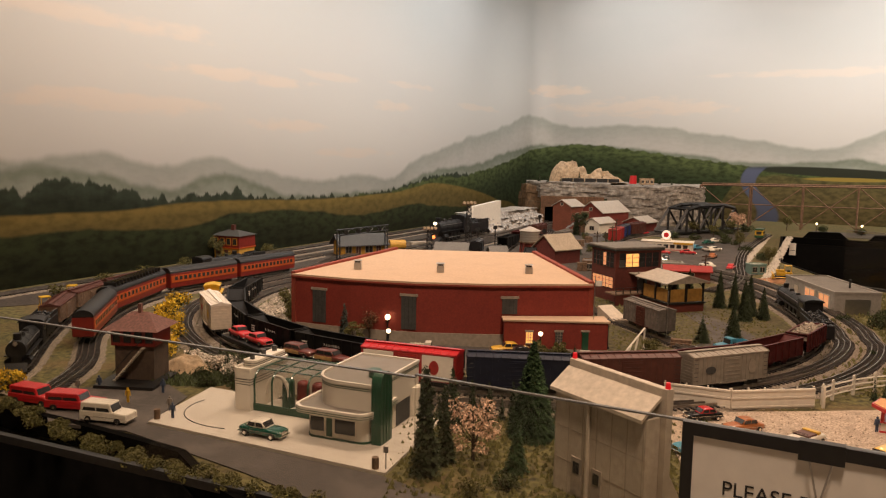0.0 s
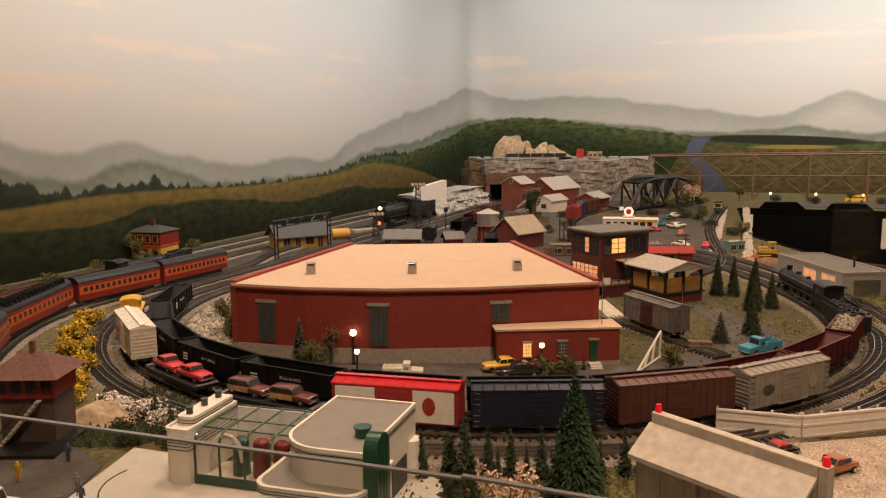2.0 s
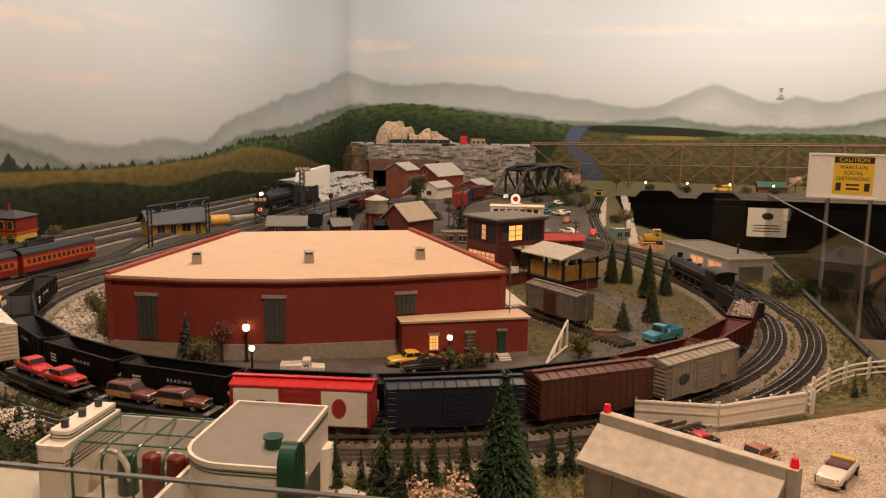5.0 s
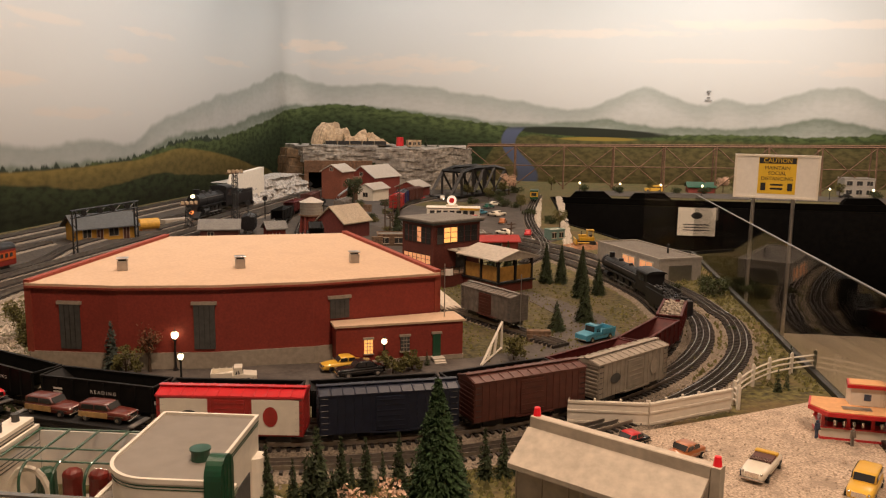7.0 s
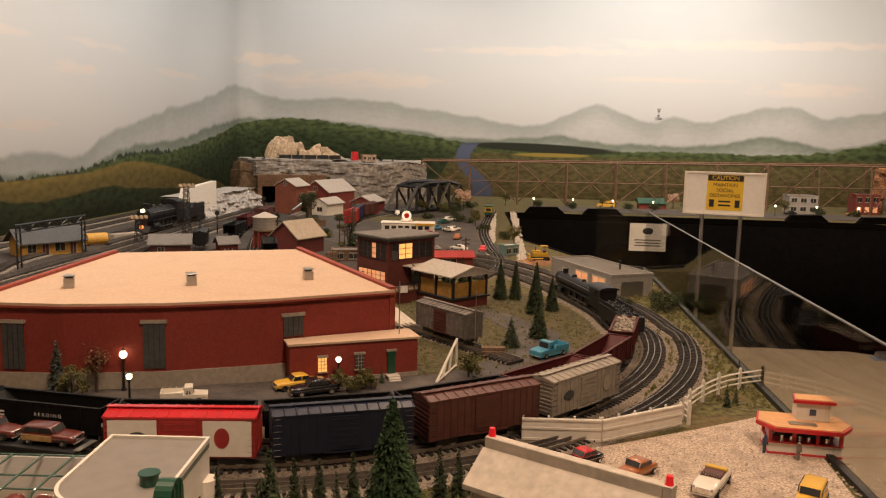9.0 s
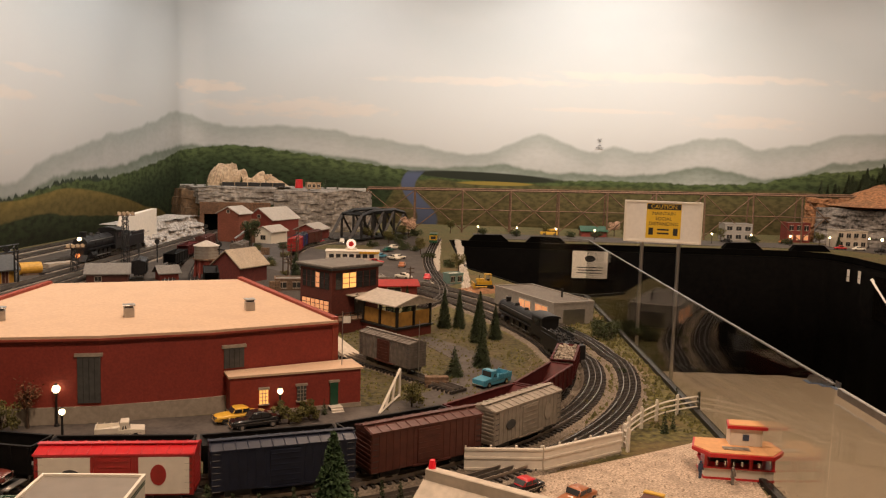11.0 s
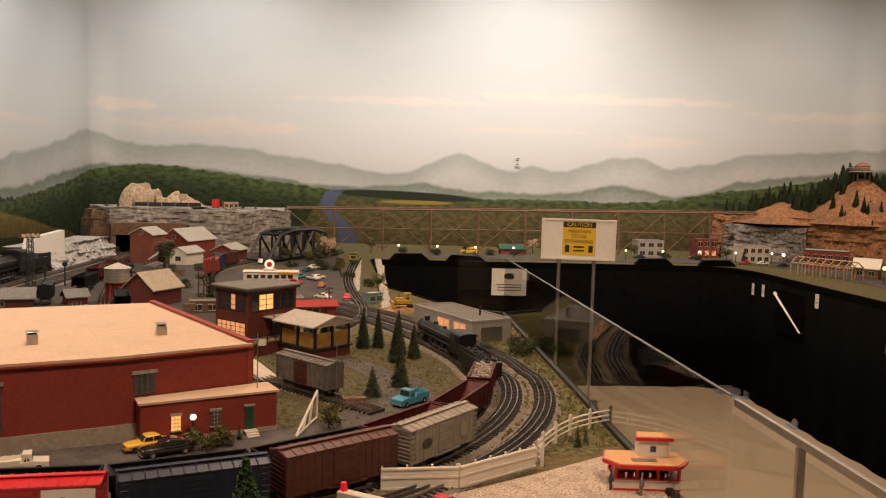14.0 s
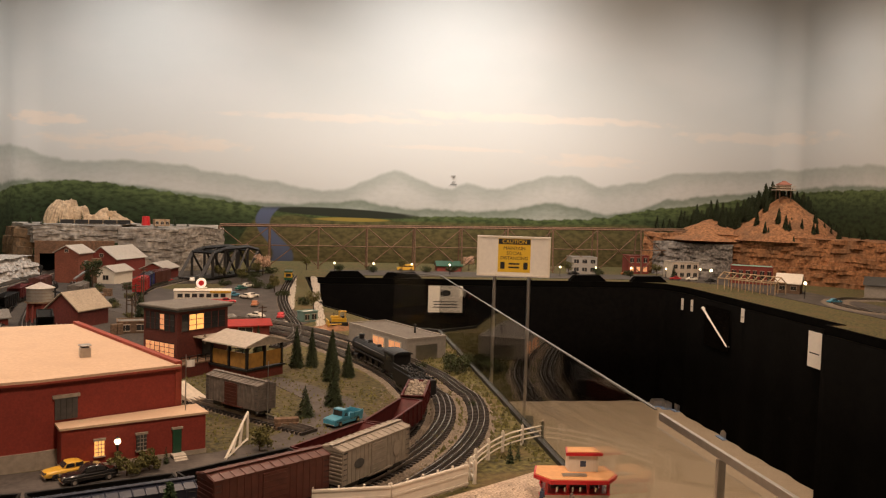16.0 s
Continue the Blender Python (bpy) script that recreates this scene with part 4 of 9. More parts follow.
def flatcar(x=0, y=0, rz=0, length=0.24):
    th = thing("flat_car", x, y, RAILTOP, rz, "black flat car carrying model automobiles", "flat car", "freight cars")
    boxpart("deck", th, M_BLACK, -length / 2, length / 2, -.031, .031, .019, .025, .001)
    for k in (-1, 1):
        boxpart("side_sill", th, M_BLACK, -length / 2 + .01, length / 2 - .01, k * .028 - .002, k * .028 + .002, .012, .019)
        boxpart("end_plate", th, M_STEEL, k * length / 2 - .006, k * length / 2 + .006, -.026, .026, .025, .027)
    bogie(th, -length / 2 + .045)
    bogie(th, length / 2 - .045)
    coupler(th, length)
    return th


def coach(label, side, band, roof, x=0, y=0, rz=0, length=0.34, lit=False, dome=False):
    th = thing("passenger_coach", x, y, RAILTOP, rz, label, "passenger coach", "passenger coaches")
    l, w, z0 = length, .031, .018
    boxpart("body", th, side, -l / 2, l / 2, -w, w, z0, z0 + .060, .002)
    bm = bmesh.new()
    pts = [(w * math.cos(a), .022 * math.sin(a)) for a in [radians(180 * i / 12) for i in range(13)]]
    q = Matrix.Translation((-l / 2, 0, z0 + .060)) @ Matrix(((0, 0, 1, 0), (1, 0, 0, 0), (0, 1, 0, 0), (0, 0, 0, 1)))
    prism(bm, pts, 0, l, q)
    part("roof", bm, roof, th)
    for k in (-1, 1):
        yy = k * w
        boxpart("side_band", th, band, -l / 2 + .004, l / 2 - .004, min(yy, yy + k * .0012), max(yy, yy + k * .0012), z0 + .022, z0 + .050)
        for i in range(14):
            xx = -l / 2 + .028 + i * (l - .056) / 13
            boxpart("window", th, M_WINGLOW if lit else M_CARGLASS, xx - .007, xx + .007, min(yy + k * .0012, yy + k * .002), max(yy + k * .0012, yy + k * .002), z0 + .031, z0 + .046)
    if dome:
        bm = bmesh.new()
        box(bm, -.19, .19, -.022, .022, z0 + .074, z0 + .092)
        bevel(bm, .006, 2)
        part("dome_roof", bm, M_THINGLASS, th, "glazed observation dome")
        for i in range(15):
            boxpart("dome_rib", th, M_BLACK, -.19 + i * .0271, -.187 + i * .0271, -.0226, .0226, z0 + .076, z0 + .0928)
    boxpart("underframe", th, M_BLACK, -l / 2 + .05, l / 2 - .05, -.022, .022, .010, z0)
    bogie(th, -l / 2 + .05)
    bogie(th, l / 2 - .05)
    coupler(th, l)
    return th


def steam_engine(x=0, y=0, rz=0, label="black steam locomotive with a rounded boiler", length=0.30, lamp_on=False):
    th = thing("steam_locomotive", x, y, RAILTOP, rz, label, "locomotive", "locomotives")
    l = length
    bm = bmesh.new()
    cyl(bm, (l * .10, 0, .056), .0235, l * .68, 20, axis="X")
    cyl(bm, (l * .45, 0, .056), .0248, l * .03, 20, axis="X")
    for f in (-.1, .08, .25):
        cyl(bm, (l * f, 0, .056), .0242, .004, 20, axis="X")
    part("boiler", bm, M_LOCO, th)
    for f, r, h in ((.38, .009, .022), (.20, .011, .014), (.02, .010, .012)):
        bm = bmesh.new()
        cyl(bm, (l * f, 0, .074), r, h, 14, r2=r * (1.25 if h > .02 else .7))
        part("chimney" if h > .02 else "steam_dome", bm, M_LOCO, th)
    boxpart("cab", th, M_LOCO, -l * .40, -l * .22, -.031, .031, .022, .088, .002)
    bm = bmesh.new()
    pts = [(.035 * math.cos(a), .010 * math.sin(a)) for a in [radians(180 * i / 8) for i in range(9)]]
    prism(bm, pts, 0, l * .21, Matrix.Translation((-l * .42, 0, .088)) @ Matrix(((0, 0, 1, 0), (1, 0, 0, 0), (0, 1, 0, 0), (0, 0, 0, 1))))
    part("cab_roof", bm, M_LOCO, th)
    for k in (-1, 1):
        boxpart("cab_window", th, M_CARGLASS, -l * .36, -l * .27, k * .0315 - .0006, k * .0315 + .0006, .060, .078)
        boxpart("running_board", th, M_LOCO, -l * .22, l * .44, min(k * .020, k * .030), max(k * .020, k * .030), .038, .0405)
        bm = bmesh.new()
        rod(bm, (-l * .2, k * .024, .066), (l * .4, k * .024, .066), .0008, 5)
        part("hand_rail", bm, M_STEEL, th)
        for i in range(4):
            bm = bmesh.new()
            cyl(bm, (-l * .14 + i * l * .115, k * .0165, .0155), .0155, .005, 18, axis="Y")
            part("driving_wheel", bm, M_BLACK, th)
        bm = bmesh.new()
        rod(bm, (-l * .14, k * .0205, .012), (l * .205, k * .0205, .012), .0018, 5)
        part("side_rod", bm, M_STEEL, th)
        bm = bmesh.new()
        cyl(bm, (l * .34, k * .024, .021), .009, .036, 12, axis="X")
        part("cylinder", bm, M_LOCO, th)
    boxpart("frame", th, M_BLACK, -l * .40, l * .46, -.012, .012, .014, .036)
    bm = bmesh.new()
    profile(bm, [(l * .46, .006), (l * .52, .002), (l * .46, .022)], -.026, .026)
    part("pilot", bm, M_BLACK, th)
    bm = bmesh.new()
    cyl(bm, (l * .475, 0, .074), .006, .008, 12, axis="X")
    part("headlamp", bm, M_GLOW if lamp_on else M_CHROME, th)
    bogie(th, l * .36)
    return th


def tender(x=0, y=0, rz=0, label="black tender heaped with coal", load=None, length=0.17):
    th = thing("tender", x, y, RAILTOP, rz, label, "tender", "locomotives")
    l = length
    boxpart("body", th, M_LOCO, -l / 2, l / 2, -.030, .030, .020, .064, .002)
    bm = bmesh.new()
    for k in (-1, 1):
        box(bm, -l * .1, l / 2 - .002, k * .028 - .001, k * .028 + .001, .064, .076)
    part("coal_board", bm, M_LOCO, th)
    bm = bmesh.new()
    rng = random.Random(4)
    for i in range(90):
        ball(bm, (rng.uniform(-l * .46, l * .46), rng.uniform(-.025, .025), .064 + rng.uniform(0, .006)), rng.uniform(.003, .006), 1, .8)
    tagged(part("coal", bm, load or M_BLACK, th), kind="stuff")
    bogie(th, -l / 2 + .038)
    bogie(th, l / 2 - .038)
    coupler(th, l)
    return th


def caboose(x=0, y=0, rz=0, length=.19):
    th = thing("caboose", x, y, RAILTOP, rz, "brown caboose with a bright yellow roof and cupola", "caboose", "freight cars")
    l, w, z0 = length, .029, .020
    h = .046
    boxpart("body", th, M_BOXBROWN, -l / 2 + .018, l / 2 - .018, -w, w, z0, z0 + h, .001)
    q = Matrix(((0, 0, 1, 0), (1, 0, 0, 0), (0, 1, 0, 0), (0, 0, 0, 1)))
    for name, half, wide, zz in (("roof", l / 2, w + .003, z0 + h), ("cupola_roof", .034, w, z0 + h + .0315)):
        bm = bmesh.new()
        prism(bm, [(-wide, 0), (wide, 0), (wide, .003), (wide * .5, .007), (0, .0085), (-wide * .5, .007), (-wide, .003)], -half, half, Matrix.Translation((0, 0, zz)) @ q)
        part(name, bm, M_DOZER, th, "bright yellow roof")
    c = boxpart("cupola", th, M_DOZER, -.030, .030, -w + .003, w - .003, z0 + h + .0085, z0 + h + .0315, .001)
    for k in (-1, 1):
        for sx in (-.014, .014):
            boxpart("cupola_window", c, M_CARGLASS, sx - .009, sx + .009, k * (w - .003) - .0008, k * (w - .003) + .0008, z0 + h + .014, z0 + h + .026)
            boxpart("side_window", th, M_CARGLASS, sx * 3 - .008, sx * 3 + .008, k * w - .0008, k * w + .0008, z0 + .020, z0 + .036)
        boxpart("platform", th, M_BLACK, k * l / 2 - .018 * (k > 0), k * l / 2 + .018 * (k < 0), -w, w, z0 - .003, z0)
        bm = bmesh.new()
        for yy in (-.026, -.013, .013, .026):
            rod(bm, (k * (l / 2 - .002), yy, z0), (k * (l / 2 - .002), yy, z0 + (h if abs(yy) > .02 else .02)), .001, 4)
        rod(bm, (k * (l / 2 - .002), -.026, z0 + .02), (k * (l / 2 - .002), .026, z0 + .02), .001, 4)
        part("end_railing", bm, M_BLACK, th)
        bm = bmesh.new()
        ball(bm, (k * (l / 2 - .017), .022, z0 + .038), .003, 2)
        part("marker_lamp", bm, M_BOXRED, th)
    boxpart("underframe", th, M_BLACK, -l / 2 + .004, l / 2 - .004, -.016, .016, .013, z0 - .0032)
    bogie(th, -l / 2 + .04)
    bogie(th, l / 2 - .04)
    coupler(th, l)
    return th


def resize(th, sx, sy, sz):
    """A model of another scale: the whole thing grows about its base."""
    th.matrix_basis = th.matrix_basis @ Matrix.Diagonal((sx, sy, sz, 1))
    return th


def put_on(pts, s):
    x, y, h = at_line(pts, s)
    return dict(x=x, y=y, rz=h)


# the standing coal train on the inner loop: hoppers spaced about one car apart
s0 = nearest_s(LINE_A, -0.065, 2.10)
step = 0.262
BLK = "black open coal hopper with white lettering and an empty bin"
for k in range(-5, 3):
    hopper(BLK, M_HOPPER, **put_on(LINE_A, s0 + step * k))
hopper("maroon open coal hopper with white lettering", M_MAROON, **put_on(LINE_A, s0 + step * 3), text="LEHIGH VALLEY")
hopper("maroon open coal hopper with a rusty floor", M_MAROON, **put_on(LINE_A, s0 + step * 4), text="")
e = s0 + step * 5 + .03
stones = hopper("maroon open hopper heaped with grey stones", M_MAROON, **put_on(LINE_A, e - .03), text="", load=M_STONEBAND, length=.20)
bm = bmesh.new()
rng = random.Random(4)
for i in range(110):
    ball(bm, (rng.uniform(-.088, .088), rng.uniform(-.024, .024), .066 + rng.uniform(0, .008)), rng.uniform(.004, .007), 1, .8)
tagged(part("load", bm, M_STONES, stones), kind="stuff")
tender(**put_on(LINE_A, e + .205), label="long black tender heaped with coal", length=.23)
steam_engine(**put_on(LINE_A, e + .585), length=0.50)

# the freight train on the middle loop
s0 = nearest_s(LINE_B, -0.10, 1.94)
st = 0.272
boxcar("boxcar", "white and red boxcar with a bright red roof", M_BOXRED, M_BRIGHTRED, M_BOXRED, panel=M_WHITE, mark=(M_DARKGREY, M_BOXRED), length=.255, **put_on(LINE_B, s0))
boxcar("boxcar", "navy blue boxcar with a ribbed roof", M_BOXNAVY, M_BOXNAVY, M_BOXNAVY, length=.25, **put_on(LINE_B, s0 + st))
boxcar("boxcar", "dark brown boxcar with steel sides", M_BOXBROWN, M_BOXBROWN, M_BOXBROWN, length=.25, height=.073, **put_on(LINE_B, s0 + st * 2))
boxcar("boxcar", "pale grey refrigerator car with dark emblems", M_BOXGREY, M_BOXGREY, M_BOXGREY, length=.24, mark=(M_DARKGREY, M_STONEBAND), **put_on(LINE_B, s0 + st * 3))
F1, F2 = s0 - st - .02, s0 - st * 2 - .06
flatcar(**put_on(LINE_B, F1))
flatcar(**put_on(LINE_B, F2))
boxcar("boxcar", "white boxcar with ribbed ends and round emblems", M_BOXCREAM, M_WHITE, M_BOXCREAM, length=.255, height=.075, mark=(M_BRIGHTRED, M_DOZER), **put_on(LINE_B, s0 - st * 3 - .12))
caboose(**put_on(LINE_B, s0 - st * 4 - .12))

# ---- automobiles ----


def loft(bm, stations, e=.5, n=16):
    """A rounded hull along x: each station gives x, half width, bottom and top."""
    rings = []
    for x, hw, z0, z1 in stations:
        ring = []
        for i in range(n):
            a = 2 * math.pi * (i + .5) / n
            c, d = math.cos(a), math.sin(a)
            ring.append(bm.verts.new((x, hw * math.copysign(abs(c) ** e, c), (z0 + z1) / 2 + (z1 - z0) / 2 * math.copysign(abs(d) ** e, d))))
        rings.append(ring)
    for p, q in zip(rings, rings[1:]):
        for i in range(n):
            bm.faces.new((p[i], p[(i + 1) % n], q[(i + 1) % n], q[i]))
    bm.faces.new(rings[0][::-1])
    bm.faces.new(rings[-1])


def auto(name, label, paint, x, y, z, rz, length=0.105, roof=None, style="sedan", group="model automobiles"):
    th = thing(name, x, y, z, rz, label, "model car" if style not in ("truck", "van") else "model truck", group)
    l, w = length, length * .19
    wr = l * .068
    g = wr * .75
    hood = g + l * .15
    bm = bmesh.new()
    if style == "truck":
        pts = [(-l / 2, g), (l / 2, g), (l / 2, hood * .95), (l * .22, hood * 1.1), (l * .20, hood * 1.15), (-l / 2, hood * .8)]
    elif style == "van":
        pts = [(-l / 2, g), (l / 2, g), (l / 2, hood), (l * .28, hood * 1.12), (l * .2, hood * 1.15), (-l / 2, hood * 1.15)]
    rounded = style not in ("truck", "van")
    if rounded:
        loft(bm, [(l * f, w * k, g + l * lift, hood * t) for f, k, lift, t in ((-.50, .66, .035, .74), (-.485, .80, .012, .84), (-.44, .92, 0, .94), (-.34, .99, 0, 1.0), (-.18, 1.0, 0, 1.03), (.02, 1.0, 0, 1.03),
             (.18, .99, 0, 1.02), (.32, .97, 0, .99), (.42, .91, 0, .94), (.475, .80, .012, .84), (.498, .66, .035, .72))], .42)
    else:
        profile(bm, pts, -w, w)
        bevel(bm, l * .014, 2)
    part("body", bm, paint, th, smooth=rounded)
    top = hood + l * .125
    if style == "convertible":
        boxpart("seat", th, M_BOXBROWN, -l * .2, l * .1, -w * .8, w * .8, hood - .001, hood + l * .03, .001)
        boxpart("windscreen", th, M_THINGLASS, l * .12, l * .125, -w * .85, w * .85, hood, hood + l * .08)
        boxpart("folded_top", th, roof or M_DOZER, -l * .30, -l * .2, -w * .86, w * .86, hood, hood + l * .05, .001)
    else:
        if style == "truck":
            c = [(-l * .02, hood), (l * .2, hood), (l * .18, top + l * .05), (0, top + l * .05)]
        elif style == "van":
            c = [(-l * .49, hood), (l * .2, hood), (l * .13, top + l * .06), (-l * .48, top + l * .06)]
        elif style == "wagon":
            c = [(-l * .46, hood), (l * .17, hood), (l * .07, top), (-l * .42, top)]
        else:
            c = [(-l * .31, hood), (l * .17, hood), (l * .06, top * .98), (0, top), (-l * .12, top), (-l * .2, top * .97)]
        bm = bmesh.new()
        if rounded:
            rise = top - hood
            rear = ((-.475, .74, .5), (-.45, .83, .85), (-.38, .86, .97)) if style == "wagon" else ((-.34, .60, .05), (-.27, .76, .5), (-.19, .85, .9))
            loft(bm, [(l * f, w * k, hood - l * .04, hood + rise * t) for f, k, t in rear + ((-.08, .87, 1.0), (.0, .87, 1.0), (.055, .85, .95), (.11, .78, .48), (.175, .64, .04))], .36)
        else:
            profile(bm, c, -w * .86, w * .86)
            bevel(bm, l * .012, 2)
        part("cabin", bm, roof or paint, th, smooth=rounded)
        x0, x1 = min(p[0] for p in c) + l * .05, max(p[0] for p in c) - l * .06
        mid = (x0 + x1) / 2
        for k in (-1, 1):
            yy = k * w * .865
            for a, b in ((x0, mid - l * .012), (mid + l * .012, x1)):
                bm = bmesh.new()
                profile(bm, [(a, hood + l * .018), (b, hood + l * .018), (b - (l * .03 if b == x1 else 0), top - l * .028), (a + (l * .03 if a == x0 else 0), top - l * .028)], yy - .0006, yy + .0006)
                part("side_window", bm, M_CARGLASS, th)
        fx = max(c, key=lambda p: p[0])
        tx = [p for p in c if p[1] >= top * .97 and p[0] > -l * .1]
        tx = max(tx, key=lambda p: p[0])
        bm = bmesh.new()
        a, b = Vector((fx[0], fx[1])), Vector((tx[0], tx[1]))
        p0, p1 = a + (b - a) * .15, a + (b - a) * .85
        nn = Vector((b.y - a.y, a.x - b.x)).normalized() * -.0007
        nn = nn if nn.x > 0 else -nn
        profile(bm, [tuple(p0), tuple(p1), tuple(p1 + nn), tuple(p0 + nn)], -w * .72, w * .72)
        part("windscreen", bm, M_CARGLASS, th)
    for k in (-1, 1):
        for xx in (-l * .31, l * .31):
            bm = bmesh.new()
            cyl(bm, (xx, k * (w - .0015), wr), wr, l * .04, 16, axis="Y")
            wh = part("wheel", bm, M_TIRE, th)
            bm = bmesh.new()
            cyl(bm, (xx, k * (w + l * .0065), wr), wr * .55, l * .028, 12, axis="Y")
            part("hub_cap", bm, M_CHROME, wh)
        bm = bmesh.new()
        ball(bm, (l * .485, k * w * .68, hood * .82), l * .020, 2)
        part("headlight", bm, M_CHROME, th)
        boxpart("side_trim", th, M_CHROME, -l * .42, l * .44, k * (w + .0001) - .0004, k * (w + .0001) + .0004, hood * .66, hood * .66 + .0007)
    for sx in (-1, 1):
        boxpart("bumper", th, M_CHROME, sx * l * .5 - .0015, sx * l * .5 + .0015, -w * .92, w * .92, g + .001, g + l * .035, .0006)
    boxpart("grille", th, M_CHROME, l * .492, l * .499, -w * .5, w * .5, g + l * .05, hood * .85)
    if style == "truck":
        for k in (-1, 1):
            boxpart("bed_side", th, paint, -l * .5, -l * .03, k * w - .001, k * w + .001, hood * .8, hood * 1.35)
        boxpart("tailgate", th, paint, -l * .5 - .001, -l * .5 + .001, -w + .001, w - .001, hood * .8, hood * 1.35)
        bm = bmesh.new()
        for i in range(4):
            for k in (-1, 1):
                box(bm, -l * .48 + i * l * .145, -l * .465 + i * l * .145, k * (w + .0015) - .0006, k * (w + .0015) + .0006, hood * .8, hood * 1.5)
        tagged(part("bed_stake", bm, paint, th), kind="stuff")
    return th


P_GREEN = mat("car_green", (0.004, 0.075, 0.05), 0.25, 0.04, 40, 0.0, coat=0.5)
P_CREAM = mat("car_cream", (0.72, 0.66, 0.55), 0.3, 0.04, 40, 0.0, coat=0.5)
P_BLACK = mat("car_black", (0.010, 0.010, 0.011), 0.2, 0.04, 40, 0.0, coat=0.5)
P_YELLOW = mat("car_yellow", (0.72, 0.42, 0.05), 0.3, 0.04, 40, 0.0, coat=0.5)
P_BLUE = mat("truck_sky_blue", (0.055, 0.25, 0.36), 0.4, 0.08, 40, 0.0, coat=0.3)
P_WOODIE = mat("car_maroon", (0.11, 0.022, 0.014), 0.3, 0.08, 40, 0.0, coat=0.4)
P_ORANGE = mat("car_rust_orange", (0.36, 0.12, 0.035), 0.35, 0.08, 40, 0.0, coat=0.4)
P_TAN = mat("woodie_timber", (0.42, 0.26, 0.10), 0.45, 0.2, 90, 0.05)

auto("coupe", "green coupe with a cream roof on the apron", P_GREEN, -0.375, 1.635, 0.006, -24, 0.107, P_CREAM)
auto("ambulance", "white ambulance van with a red stripe", P_CREAM, -0.735, 1.715, 0.003, -12, 0.115, style="van")
for x, y, r in ((-0.845, 1.80, -8), (-0.955, 1.84, -20)):
    f = auto("fire_truck", "red fire engine with a ladder and chrome rails", M_BRIGHTRED, x, y, 0.003, r, 0.15, style="van")
    bm = bmesh.new()
    for k in (-1, 1):
        rod(bm, (-.07, k * .008, .052), (.02, k * .008, .052), .0012, 5)
    for i in range(9):
        rod(bm, (-.068 + i * .0108, -.008, .052), (-.068 + i * .0108, .008, .052), .0009, 4)
    tagged(part("ladder", bm, M_CHROME, f), kind="stuff")
    resize(f, .86, .9, .68)
auto("pickup", "white pickup truck parked in the yard", P_CREAM, -0.055, 2.372, 0.003, -6, 0.098, style="truck")
auto("sedan", "yellow and cream sedan parked in the yard", P_YELLOW, 0.195, 2.398, 0.003, 186, 0.105)
auto("sedan", "glossy black sedan parked in the yard", P_BLACK, 0.225, 2.345, 0.003, 184, 0.112)
auto("stake_truck", "sky blue stake bed truck parked beside the pines", P_BLUE, 0.905, 2.475, 0.003, 200, 0.115, style="truck")
for k, (f, p, lab, sty) in enumerate(((F1 + .055, P_WOODIE, "maroon wood-sided station wagon on the flat car", "wagon"), (F1 - .062, P_WOODIE, "maroon wood-sided station wagon on the flat car", "wagon"),
                                    (F2 + .060, M_BRIGHTRED, "bright red fastback car on the flat car", "sedan"), (F2 - .055, M_BRIGHTRED, "bright red fastback car on the flat car", "sedan"))):
    x, y, h = at_line(LINE_B, f)
    a = auto("station_wagon" if sty == "wagon" else "sports_car", lab, p, x, y, RAILTOP + .025, h, 0.105, style=sty)
    if sty == "wagon":
        for kk in (-1, 1):
            boxpart("timber_panel", a, P_TAN, -.046, .012, kk * .0203 - .0005, kk * .0203 + .0005, .009, .019)
auto("convertible", "white convertible with a yellow folded top", P_CREAM, 0.76, 1.64, 0.004, 215, 0.115, style="convertible")
auto("taxi", "yellow wood-sided wagon parked on the gravel", P_YELLOW, 0.87, 1.53, 0.004, 215, 0.112, style="wagon")
auto("sedan", "rust orange sedan parked on the gravel", P_ORANGE, 0.665, 1.725, 0.004, 200, 0.095)
auto("roadster", "old black roadster with red fenders", P_BLACK, 0.60, 1.80, 0.004, 195, 0.09, M_BRIGHTRED)
auto("sedan", "small blue sedan parked by the screen", P_BLUE, 0.515, 1.60, 0.004, 205, 0.09)
for x, y, r, p, lab in ((1.45, 4.42, 120, P_CREAM, "cream sedan parked on the far street"), (1.56, 4.36, 60, M_BRIGHTRED, "red sedan parked on the far street"), (1.66, 5.30, 30, P_BLUE, "pale blue sedan parked near the diner"),
                        (1.75, 5.22, 20, P_CREAM, "white sedan parked near the diner"), (1.36, 5.02, -20, M_BRIGHTRED, "red and white sedan parked before the diner"), (0.58, 4.72, 70, P_BLUE, "dark blue truck standing in the rail yard"),
                        (0.98, 4.6, 80, P_BLUE, "dark blue car standing by the red shed")):
    auto("sedan", lab, p, x, y, 0.003, r, 0.10)

# ---- plants ----


